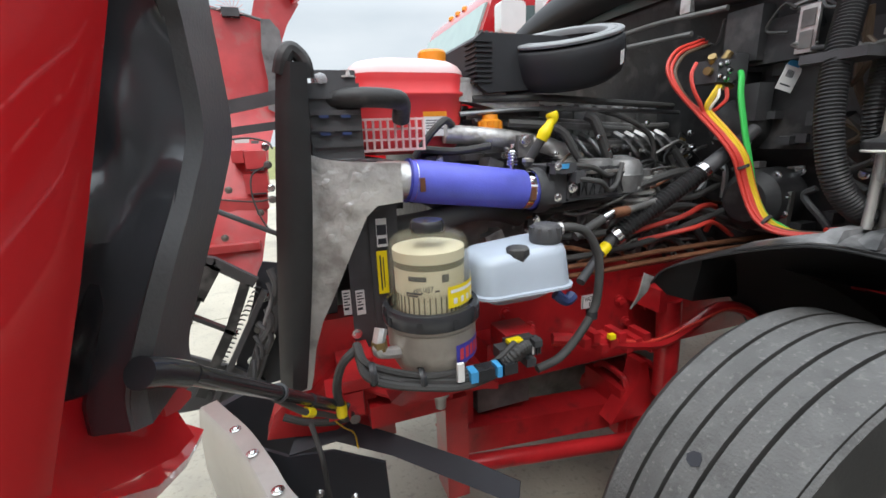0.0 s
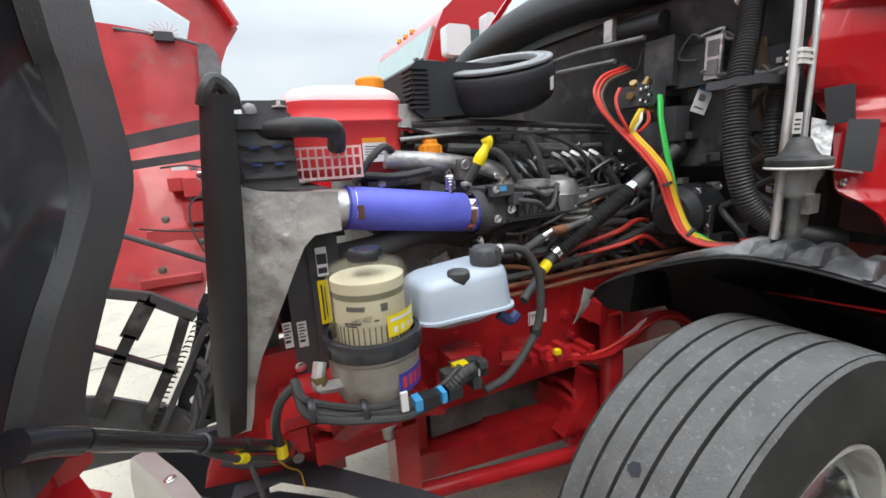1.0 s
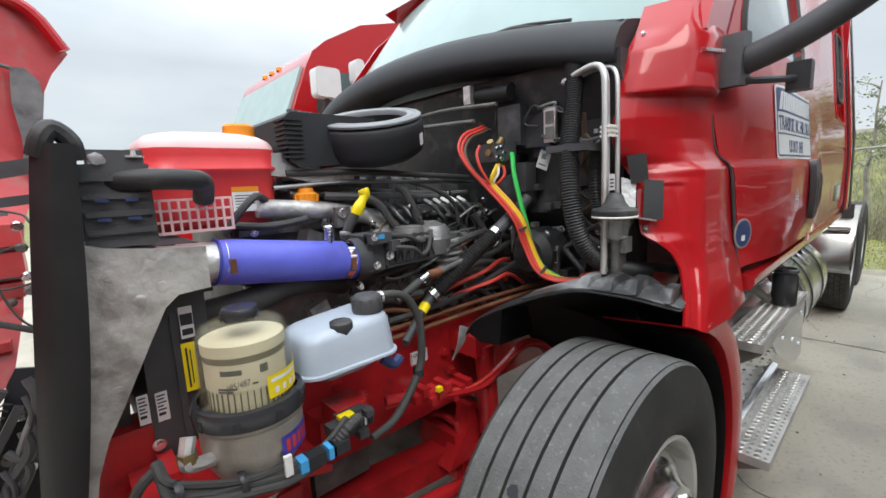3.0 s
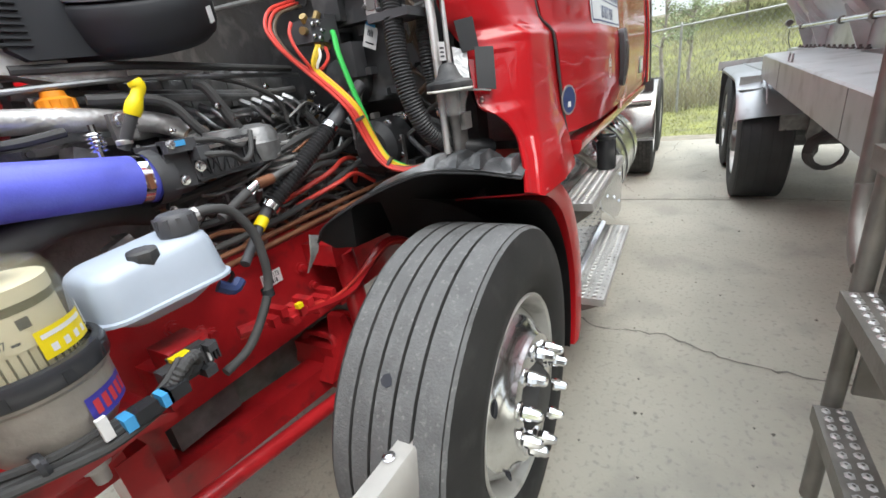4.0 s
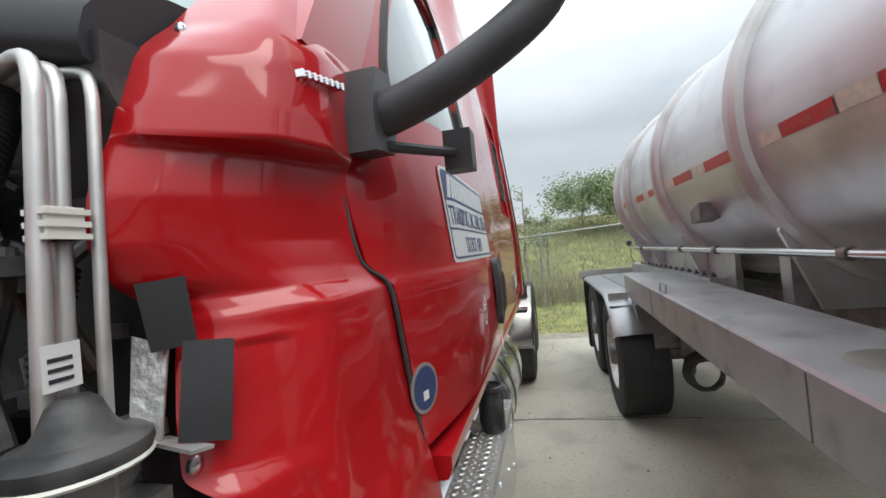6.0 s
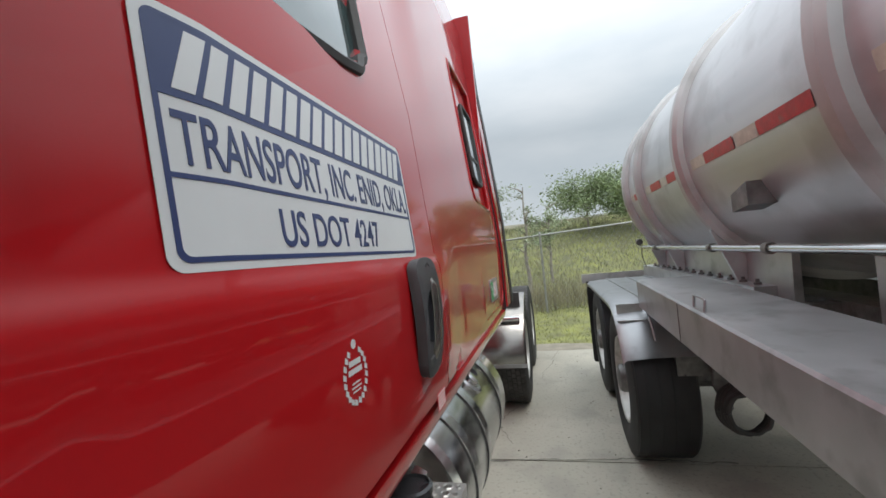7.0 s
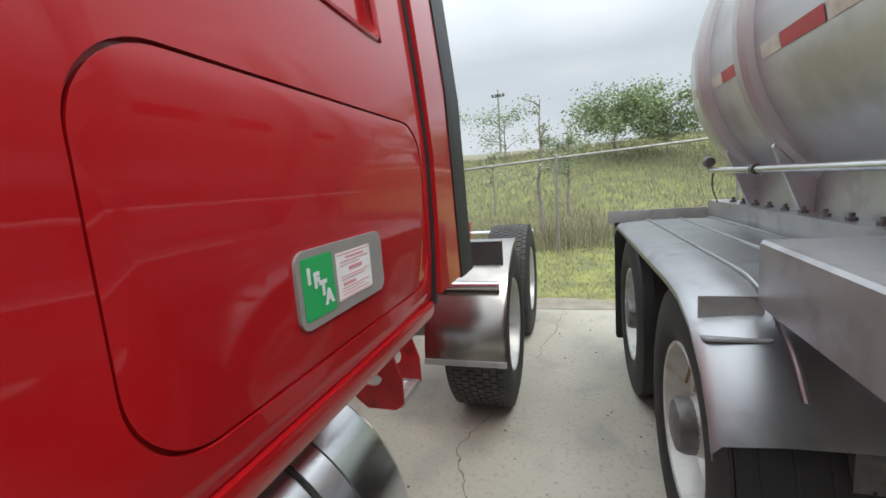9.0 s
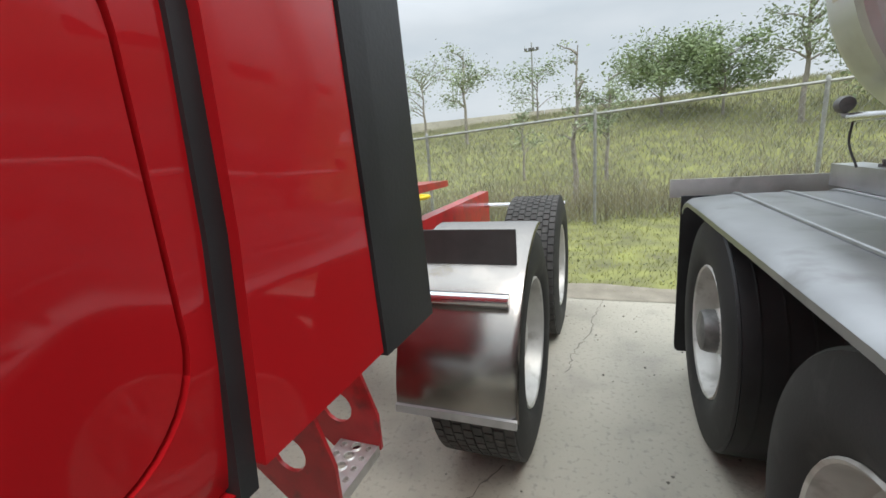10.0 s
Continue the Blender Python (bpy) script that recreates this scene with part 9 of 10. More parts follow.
# pockets, clips and wires low on the far half
for lo, hi in (((-1.30, 0.84, 1.345), (-1.245, 0.97, 1.405)), ((-1.24, 0.82, 1.315), (-1.14, 0.97, 1.40)), ((-1.255, 0.80, 1.195), (-1.145, 0.95, 1.29)), ((-1.42, 0.82, 1.11), (-1.16, 0.92, 1.17)), ((-1.46, 0.70, 0.93), (-1.22, 0.80, 0.965))):
    bm = bmesh.new()
    box(bm, lo, hi)
    part("pocket", bevelled(bm, 0.016, 3), RED_RAW, far, "", 60)
for lo, hi, m in (((-1.275, 0.85, 1.44), (-1.21, 0.87, 1.458), LABEL), ((-1.20, 0.84, 1.435), (-1.165, 0.86, 1.45), DUSTGREY), ((-1.22, 0.79, 1.305), (-1.155, 0.80, 1.312), BLACK), ((-1.23, 0.77, 1.19), (-1.16, 0.79, 1.197), BLACK)):
    bm = bmesh.new()
    box(bm, lo, hi)
    part("clip", bm, m, far)
for p in ((-1.37, 0.72, 1.0), (-1.20, 0.78, 1.10), (-1.33, 0.80, 1.22)):
    bm = bmesh.new()
    lathe(bm, [(0.018, 0), (0.018, -0.004), (0.010, -0.007), (0.010, -0.018), (0.0, -0.02)], p, "y", 10)
    part("bolt", bm, STEELBAR, far)
for pts in ([(-1.42, 0.70, 1.20), (-1.32, 0.70, 1.18), (-1.20, 0.70, 1.165), (-1.12, 0.68, 1.18)], [(-1.14, 0.66, 1.33), (-1.20, 0.66, 1.30), (-1.215, 0.64, 1.24), (-1.205, 0.62, 1.15), (-1.17, 0.60, 1.06), (-1.13, 0.58, 1.02)], [(-1.30, 0.72, 1.455), (-1.20, 0.7, 1.46), (-1.12, 0.66, 1.44), (-1.10, 0.62, 1.41)]):
    bm = bmesh.new()
    tube(bm, pts, 0.0045, 6, 5)
    part("wire", bm, RUBBER, far)
# cross bars of the hood frame
for a, b, w, h in (((-1.62, 0.2, 1.475), (-1.0, 0.2, 1.60), 0.012, 0.022), ((-1.62, 0.2, 1.43), (-1.0, 0.2, 1.50), 0.010, 0.014)):
    v = Vector(b) - Vector(a)
    mm = Matrix.Translation(Vector(a)) @ Euler((0, -math.atan2(v.z, v.x), 0)).to_matrix().to_4x4()
    bm = bmesh.new()
    box(bm, (0, -w, -h), (v.length, w, h), mm)
    part("hood_bar", bevelled(bm, 0.004), BLACK, hood, "black cross bar of the hood")
bm = bmesh.new()
tube(bm, [(-1.62, 0.2, 1.375), (-1.305, 0.2, 1.203), (-1.10, 0.2, 1.09)], 0.010, 8, 1)
part("hood_bar", bm, BLACK, hood, "black round rod of the hood")
for z in (1.42, 1.36, 1.28, 1.24):
    bm = bmesh.new()
    lathe(bm, [(0.014, 0), (0.014, -0.012), (0.010, -0.014), (0.010, -0.035), (0.0, -0.035)], (-1.105, 0.10, z), "y", 8)
    part("bolt", bm, ALU if z in (1.42, 1.28) else IRON, hood)

# the unseen crown joining both hood halves, added to shade ground beyond the grille
sheet("hood_crown", [[(-1.93 - 0.10 * math.cos(1.5 * (y / 1.12)), y, z) for y in (-1.12, -0.85, -0.5, -0.15, 0.2, 0.55, 0.9, 1.12)] for z in (1.0, 1.4, 1.8, 2.2, 2.44)], 0.006, RED, hood, "unseen red crown of the open hood, added for shade")

# grille: dark frame, bars, and a strip of punched mesh
GY = 0.30


def gbar(name, a, b, w, material, label="", depth=0.03):
    d = Vector((b[0] - a[0], 0, b[1] - a[1])).normalized()
    n = Vector((-d.z, 0, d.x)) * w
    bm = bmesh.new()
    pts = [(a[0] + n.x, a[1] + n.z), (b[0] + n.x, b[1] + n.z), (b[0] - n.x, b[1] - n.z), (a[0] - n.x, a[1] - n.z)]
    prism(bm, pts, "y", GY, GY + depth)
    return part(name, bevelled(bm, 0.003, 1), material, hood, label)


gbar("grille_frame", (-1.75, 1.12), (-1.355, 0.985), 0.018, BLACK, "black grille frame")
gbar("grille_frame", (-1.365, 0.985), (-1.225, 0.88), 0.022, BLACK, "black grille frame")
gbar("grille_frame", (-1.262, 0.885), (-1.345, 0.695), 0.020, DUSTY, "dusty grille frame")
gbar("grille_frame", (-1.345, 0.695), (-1.50, 0.42), 0.020, DUSTY, "dusty grille frame")
gbar("grille_frame", (-1.195, 0.84), (-1.46, 0.37), 0.012, BLACK, "black grille frame")
gbar("grille_bar", (-1.75, 0.97), (-1.325, 0.67), 0.008, BLACK_GLOSS, "dark grille cross bar")
gbar("grille_bar", (-1.365, 0.975), (-1.447, 0.847), 0.030, DUSTY, "dusty grille upright")
gbar("grille_bar", (-1.44, 0.858), (-1.502, 0.758), 0.020, DUSTY, "dusty grille upright")
gbar("grille_bar", (-1.498, 0.765), (-1.60, 0.57), 0.026, DUSTY, "dusty grille upright")
bm = bmesh.new()
prism(bm, [(-1.80, 0.70), (-1.56, 0.625), (-1.44, 0.555), (-1.36, 0.515), (-1.25, 0.42), (-1.30, 0.34), (-1.80, 0.36)], "y", GY + 0.03, GY + 0.05)
part("grille_foot", bevelled(bm, 0.004, 1), BLACK, hood, "black lower edge of the grille")
bm = bmesh.new()
prism(bm, [(-1.215, 0.91), (-1.19, 0.955), (-1.13, 0.94), (-1.13, 0.40), (-1.395, 0.38), (-1.36, 0.50), (-1.31, 0.64), (-1.25, 0.785)], "y", GY + 0.05, GY + 0.065)
part("grille_shroud", bevelled(bm, 0.003, 1), INK, hood, "black plastic shroud beside the grille")
for x, z, m in ((-1.20, 0.80, ALU), (-1.245, 0.66, IRON), (-1.29, 0.52, ALU)):
    bm = bmesh.new()
    lathe(bm, [(0.020, GY + 0.05), (0.020, GY + 0.044), (0.010, GY + 0.042), (0.010, GY + 0.034), (0.0, GY + 0.034)], (x, 0, z), "y", 10)
    part("bolt", bm, m, hood)
for k in range(24):
    t = k / 23
    x, z = -1.222 - 0.250 * t, 0.855 - 0.430 * t
    bm = bmesh.new()
    s = 0.012
    prism(bm, [(x - s, z + s * 0.5), (x - s * 0.4, z + s), (x + s * 1.1, z + s * 0.3), (x + s * 1.1, z - s * 0.1), (x - s * 0.2, z + s * 0.55), (x - s, z + s * 0.1)], "y", GY + 0.004, GY + 0.012)
    part("mesh_link", bm, BLACK, hood)
rnd = random.Random(31)
for k in range(9):
    t = k / 8
    x, z = -1.125 - 0.16 * t, 0.90 - 0.42 * t
    bm = bmesh.new()
    tube(bm, [(x + rnd.uniform(-0.03, 0.01), 0.2, z + 0.06), (x + rnd.uniform(-0.02, 0.03), 0.18, z), (x - 0.03 + rnd.uniform(-0.02, 0.02), 0.2, z - 0.08)], rnd.choice((0.008, 0.012, 0.016)), 8, 4)
    part("lower_bracket", bm, rnd.choice((BLACK, BLACK_GLOSS, DUSTGREY)), hood)
gbar("lower_beam", (-1.09, 0.93), (-1.30, 0.44), 0.03, BLACK, "black lower beam", 0.05)
bm = bmesh.new()
lathe(bm, [(0.022, 0), (0.022, -0.006), (0.013, -0.008), (0.013, -0.02), (0.0, -0.02)], (-1.20, GY - 0.002, 0.64), "y", 10)
part("bolt", bm, ALU, hood)

# bumper: pale skin with a bolted flange, wrapping round to the wheel
bumper = thing("bumper", (-1.0, -0.8, 0.72), "pale painted steel bumper with a bolted flange", "bumper")
RIM = spline([(-1.335, -0.28, 0.72), (-1.30, -0.345, 0.722), (-1.235, -0.46, 0.722), (-1.175, -0.60, 0.721), (-1.12, -0.735, 0.72), (-0.98, -0.95, 0.72), (-0.80, -1.05, 0.72), (-0.60, -1.082, 0.72), (-0.402, -1.09, 0.72)], 6)
rows = []
for i, p in enumerate(RIM):
    d = (RIM[min(i + 1, len(RIM) - 1)] - RIM[max(i - 1, 0)]).normalized()
    n = Vector((d.y, -d.x, 0))
    if n.y > 0 or (abs(n.y) < 0.3 and n.x > 0):
        n = -n
    rows.append([p - n * 0.024, p + n * 0.018, p + n * 0.024 + Vector((0, 0, -0.006)), p + n * 0.032 + Vector((0, 0, -0.06)), p + n * 0.036 + Vector((0, 0, -0.20)), p + n * 0.02 + Vector((0, 0, -0.36))])
sheet("bumper_skin", rows, 0.004, BUMPERPAINT, bumper, "", 40)
for x, y in ((-1.247, -0.438), (-1.199, -0.55), (-1.14, -0.69), (-0.98, -0.935), (-0.70, -1.06), (-0.477, -1.075)):
    bm = bmesh.new()
    lathe(bm, [(0.014, 0.0), (0.014, 0.003), (0.010, 0.004), (0.009, 0.007), (0.005, 0.009), (0.0, 0.009)], (x, y, 0.7225), "z", 12)
    part("bolt", bm, ALU, bumper)
# black inner strip and end box
sheet("bumper_strip", [[(-1.12, -0.56, 0.70), (-1.085, -0.47, 0.735)], [(-1.01, -0.55, 0.70), (-0.995, -0.505, 0.735)], [(-0.885, -0.645, 0.69), (-0.87, -0.615, 0.725)], [(-0.75, -0.785, 0.68), (-0.73, -0.76, 0.72)], [(-0.67, -0.87, 0.675), (-0.655, -0.85, 0.715)]], 0.006, INK, bumper, "black plastic inner strip of the bumper")
sheet("bumper_inner", [[(-1.19, -0.50, 0.695), (-1.17, -0.53, 0.40)], [(-1.12, -0.56, 0.695), (-1.10, -0.57, 0.40)], [(-1.02, -0.585, 0.70), (-1.0, -0.60, 0.36)], [(-0.91, -0.665, 0.695), (-0.90, -0.68, 0.36)]], 0.008, INK, bumper, "black inner box of the bumper")
for x, z in ((-1.06, 0.62), (-0.98, 0.58), (-1.0, 0.5)):
    bm = bmesh.new()
    lathe(bm, [(0.012, 0), (0.012, -0.004), (0.006, -0.01), (0.0, -0.01)], (x, -0.615, z), "y", 8)
    part("bolt", bm, ALU, bumper)
bm = bmesh.new()
tube(bm, [(-1.06, -0.60, 0.80), (-1.045, -0.645, 0.74), (-1.04, -0.66, 0.65), (-1.03, -0.66, 0.50)], 0.006, 8, 4)
part("cable", bm, RUBBER, bumper)
tubes("air_line", [[(-1.02, -0.58, 0.80), (-0.99, -0.60, 0.77), (-0.965, -0.585, 0.735), (-0.96, -0.60, 0.70)]], 0.002, WIREYEL, bumper)

# ==== the second truck behind ====
other = thing("parked_truck", (2.4, 4.2, 0.0), "second red sleeper-cab truck parked behind, with white mirrors", "truck")
OY = 3.2
bm = bmesh.new()
prism(bm, [(0.95, 1.2), (0.97, 2.08), (1.17, 2.58), (1.30, 2.90), (1.38, 3.05), (1.55, 3.19), (2.05, 3.46), (2.6, 3.6), (3.9, 3.72), (3.9, 1.2)], "y", OY, OY + 2.3)
part("cab", bevelled(bm, 0.11, 5, 25), RED, other, "red cab with a tall rounded roof", 50)
bm = bmesh.new()
prism(bm, [(0.945, 2.12), (1.148, 2.60), (1.265, 2.895), (1.32, 2.885), (1.20, 2.58), (1.0, 2.10)], "y", OY + 0.10, OY + 2.2)
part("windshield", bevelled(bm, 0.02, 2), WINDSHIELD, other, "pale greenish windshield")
bm = bmesh.new()
prism(bm, [(1.36, 2.10), (1.38, 2.50), (1.52, 2.84), (2.05, 2.88), (2.10, 2.05)], "y", OY - 0.006, OY + 0.05)
part("side_window", bevelled(bm, 0.02, 2), GLASS, other, "dark side window")
for x0, x1, y0, z0, z1 in ((1.20, 1.49, OY - 0.40, 2.47, 2.78), (1.68, 1.80, OY - 0.42, 2.66, 2.92)):
    bm = bmesh.new()
    prism(bm, rounded(x0, x1, z0, z1, 0.05), "y", y0, y0 + 0.15)
    part("mirror", bevelled(bm, 0.025, 3), SIGNWHITE, other, "white mirror housing")
bm = bmesh.new()
tube(bm, [(1.36, OY - 0.32, 2.5), (1.36, OY - 0.20, 2.36), (1.34, OY, 2.30)], 0.03, 8, 4)
part("mirror_arm", bm, BLACK, other)
bm = bmesh.new()
prism(bm, [(-0.6, 1.0), (-0.6, 1.45), (-0.4, 1.62), (0.95, 1.95), (0.97, 1.0)], "y", OY + 0.02, OY + 2.28)
part("hood", bevelled(bm, 0.10, 4, 40), RED, other, "", 50)
for y in (4.25, 4.5, 4.75):
    bm = bmesh.new()
    lathe(bm, [(0.05, 0), (0.045, 0.04), (0.02, 0.055), (0.0, 0.056)], (1.42, y, 3.06), "z", 10)
    part("roof_lamp", bm, ORANGE, other, "small amber roof lamp")
for x in (0.0, 4.8):
    bm = bmesh.new()
    lathe(bm, [(0.25, OY), (0.50, OY), (0.51, OY + 0.03), (0.51, OY + 0.27), (0.3, OY + 0.3)], (x, 0, 0.505), "y", 40, True)
    part("wheel", bm, SIDEWALL, other)
bm = bmesh.new()
box(bm, (-0.8, OY + 0.7, 0.7), (6.5, OY + 1.6, 1.0))
part("frame_rail", bm, RED_FRAME, other)

# ==== the tank trailer ====
trailer = thing("tank_trailer", (2.5, -3.15, 0.0), "stainless steel tank trailer with ribs, side deck and reflective tape", "trailer")
CY, CZ, CR = -3.15, 2.02, 0.80
bm = bmesh.new()
lathe(bm, [(0.0, -6.2), (0.5, -6.15), (0.74, -6.05), (CR, -5.95), (CR, 5.45), (CR - 0.03, 5.55), (CR - 0.14, 5.64), (0.45, 5.70), (0.0, 5.73)], (0, CY, CZ), "x", 96)
shell = part("tank_shell", bm, STAIN, trailer, "dull stainless steel tank shell", 25)
for x in (-3.4, -1.9, -0.6, 0.75, 2.0, 3.38, 4.53, 5.12):
    w = 0.05
    bm = bmesh.new()
    lathe(bm, [(CR - 0.005, x - w - 0.012), (CR + 0.03, x - w), (CR + 0.052, x - w * 0.55), (CR + 0.052, x + w * 0.55), (CR + 0.03, x + w), (CR - 0.005, x + w + 0.012)], (0, CY, CZ), "x", 96)
    part("stiffening_ring", bm, RINGSTEEL, shell, "", 25)
# reflective tape round the flank
def tape(x0, x1, z, material):
    bm = bmesh.new()
    a0 = math.asin((z - CZ) / CR)
    rows = []
    for i in range(4):
        a = a0 + (i - 1.5) * 0.024
        r = CR + 0.003
        rows.append([bm.verts.new((x, CY + r * math.cos(a), CZ + r * math.sin(a))) for x in (x0, x1)])
    for a, b in zip(rows, rows[1:]):
        bm.faces.new((a[0], a[1], b[1], b[0]))
    part("tape_strip", bm, material, shell)


for x0, x1, n in ((-5.2, -3.5, 3), (-3.2, -2.0, 2), (-1.75, -0.7, 2), (-0.45, 0.62, 2), (0.9, 1.88, 2), (2.12, 3.27, 2), (3.48, 4.42, 2), (4.63, 5.04, 1), (5.2, 5.42, 1)):
    step = (x1 - x0) / n
    for k in range(n):
        a = x0 + step * k
        tape(a, a + step * 0.62, 1.885, TAPERED)
        tape(a + step * 0.62 + 0.004, a + step * 0.97, 1.885, TAPEWHITE)
# cradle plates between rings and deck
for x in (-3.4, -1.9, -0.6, 0.75, 2.0, 3.38, 4.53, 5.12):
    bm = bmesh.new()
    prism(bm, [(-2.50, 1.63), (-2.46, 1.50), (-2.60, 1.14), (-2.85, 1.14), (-2.85, 1.30)], "x", x - 0.012, x + 0.012)
    part("cradle_gusset", bm, STAIN, trailer)
bm = bmesh.new()
prism(bm, [(-2.62, 1.12), (-2.63, 1.43), (-2.66, 1.43), (-2.66, 1.12)], "x", 2.9, 5.35)
part("cradle_plate", bm, GREYPAINT, trailer, "dull aluminium plate under the tank")
for x in (2.3, 1.1, -0.1, -1.3):
    bm = bmesh.new()
    box(bm, (x, -2.72, 1.12), (x + 0.10, -2.64, 1.36))
    part("deck_bracket", bevelled(bm, 0.006), GREYPAINT, trailer)
# long hand rail pipe
bm = bmesh.new()
tube(bm, [(-5.6, -2.475, 1.405), (5.42, -2.475, 1.405)], 0.019, 12, 1)
rail = part("side_pipe", bm, ALU, trailer, "long bright pipe along the tank")
for x in (-4.2, -2.7, -1.2, 0.3, 1.6, 2.75, 3.43, 4.75):
    bm = bmesh.new()
    tube(bm, [(x, -2.475, 1.405), (x, -2.64, 1.40)], 0.012, 8, 1)
    lathe(bm, [(0.021, x - 0.02), (0.027, x - 0.02), (0.027, x + 0.02), (0.021, x + 0.02)], (0, -2.475, 1.405), "x", 14)
    part("pipe_clamp", bm, STEELBAR, rail)
bm = bmesh.new()
lathe(bm, [(0.0, 5.46), (0.03, 5.46), (0.036, 5.475), (0.036, 5.50), (0.0, 5.505)], (0, -2.475, 1.462), "x", 16)
tube(bm, [(5.42, -2.475, 1.405), (5.48, -2.475, 1.42), (5.48, -2.475, 1.44)], 0.012, 8, 3)
part("end_lamp", bm, IRON, rail, "small dark lamp at the pipe's end")
bm = bmesh.new()
tube(bm, [(5.4, -2.475, 1.39), (5.41, -2.476, 1.3), (5.38, -2.5, 1.2)], 0.005, 6, 4)
part("lamp_cable", bm, RUBBER, rail)
# side deck with folded edge
bm = bmesh.new()
prism(bm, [(-2.045, 1.06), (-2.045, 1.225), (-2.052, 1.234), (-2.39, 1.234), (-2.39, 1.222), (-2.058, 1.220), (-2.055, 1.06)], "x", -6.0, 3.52)
bevelled(bm, 0.003, 2)
deck = part("side_deck", bm, GREYPAINT, trailer, "dull aluminium walkway deck with a folded skirt")
for x in (2.55, 0.95, -0.7, -2.3):
    bm = bmesh.new()
    box(bm, (x, -2.0455, 1.06), (x + 0.006, -2.0435, 1.222))
    part("skirt_joint", bm, IRON, deck)
for x in (2.25, 0.095):
    bm = bmesh.new()
    tube(bm, [(x, -2.062, 1.232), (x, -2.065, 1.268), (x + 0.012, -2.066, 1.279), (x + 0.113, -2.066, 1.279), (x + 0.125, -2.065, 1.268), (x + 0.125, -2.062, 1.232)], 0.005, 8, 4)
    part("loop_handle", bm, GREYPAINT, deck, "bent rod loop handle")
bm = bmesh.new()
lathe(bm, [(0.0, 0.0025), (0.10, 0.0025), (0.11, 0.0)], (0.97, -2.25, 1.2345), "z", 40)
part("deck_lid", bm, STEELBAR, deck, "round worn lid in the deck")
# the deck drops and comes nearer towards the front of the trailer
for ob in (deck, *deck.children):
    for v in ob.data.vertices:
        v.co.y += 0.024 * (3.1 - v.co.x)
        v.co.z -= 0.0145 * (3.1 - v.co.x)
# dark bolts along the foot of the tank cradle
for k in range(14):
    bm = bmesh.new()
    lathe(bm, [(0.020, 0), (0.020, 0.012), (0.010, 0.014), (0.010, 0.030), (0.0, 0.031)], (3.15 + 0.17 * k, -2.58, 1.20), "z", 8)
    part("cradle_bolt", bm, IRON, trailer)
bm = bmesh.new()
prism(bm, [(-2.52, 1.10), (-2.52, 1.20), (-2.64, 1.20), (-2.64, 1.10)], "x", 3.05, 5.65)
part("cradle_foot", bevelled(bm, 0.004), GREYPAINT, trailer, "grey foot rail of the tank cradle")
# twin-axle fender
bm = bmesh.new()
prof = [(3.32, 0.77), (3.36, 0.86), (3.43, 0.95), (3.54, 1.03), (3.68, 1.075), (3.85, 1.085), (4.4, 1.085), (5.2, 1.085), (5.45, 1.082), (5.55, 1.06), (5.60, 1.02)]
rows = []
for x, z in prof:
    rows.append([bm.verts.new(p) for p in ((x + 0.006, -1.90, z - 0.045), (x, -1.897, z - 0.022), (x, -1.92, z), (x, -2.05, z + 0.012), (x, -2.20, z + 0.016), (x, -2.62, z + 0.012))])
for a, b in zip(rows, rows[1:]):
    for k in range(5):
        bm.faces.new((a[k], b[k], b[k + 1], a[k + 1]))
bmesh.ops.recalc_face_normals(bm, faces=bm.faces[:])
bmesh.ops.solidify(bm, geom=bm.faces[:], thickness=0.004)
fender = part("twin_axle_fender", bm, FENDERALU, trailer, "dented dull aluminium fender over two axles", 40)
for y in (-2.10, -2.30, -2.48):
    bm = bmesh.new()
    line = []
    for (xa, za), (x, z), (xb, zb) in zip(prof, prof[1:], prof[2:]):
        n = Vector((za - zb, 0, xb - xa)).normalized()
        line.append(Vector((x, y, z + 0.013)) + n * 0.003)
    tube(bm, line, 0.008, 8, 3)
    part("fender_bead", bm, FENDERALU, fender)
# bracket between the deck's end and the fender
bm = bmesh.new()
box(bm, (3.53, -2.075, 0.99), (3.536, -1.918, 1.085))
br = part("angle_bracket", bm, GREYPAINT, trailer, "bent sheet-metal bracket on the fender")
bm = bmesh.new()
prism(bm, rounded(3.455, 3.545, -2.075, -1.912, 0.018), "z", 0.984, 0.990)
part("bracket_lip", bm, GREYPAINT, br)
for y in (-1.955, -2.0):
    bm = bmesh.new()
    lathe(bm, [(0.010, 0.990), (0.010, 0.997), (0.0, 0.999)], (3.51, y, 0), "z", 8)
    part("bolt", bm, IRON, br)
# rear plate and mudflap
bm = bmesh.new()
box(bm, (5.86, -2.70, 1.03), (5.875, -1.87, 1.135))
box(bm, (5.60, -2.70, 1.08), (5.86, -2.62, 1.10))
part("rear_plate", bm, STEPALU, trailer, "grey metal light bar behind the fender")
bm = bmesh.new()
prism(bm, [(-1.91, 0.17), (-1.905, 1.06), (-2.56, 1.06), (-2.56, 0.14), (-1.93, 0.13), (-1.915, 0.14)], "x", 5.70, 5.712)
for v in bm.verts:
    v.co.x += 0.03 * (0.8 - v.co.z)
part("mudflap", bm, HOSEBLACK, trailer, "black rubber mudflap")


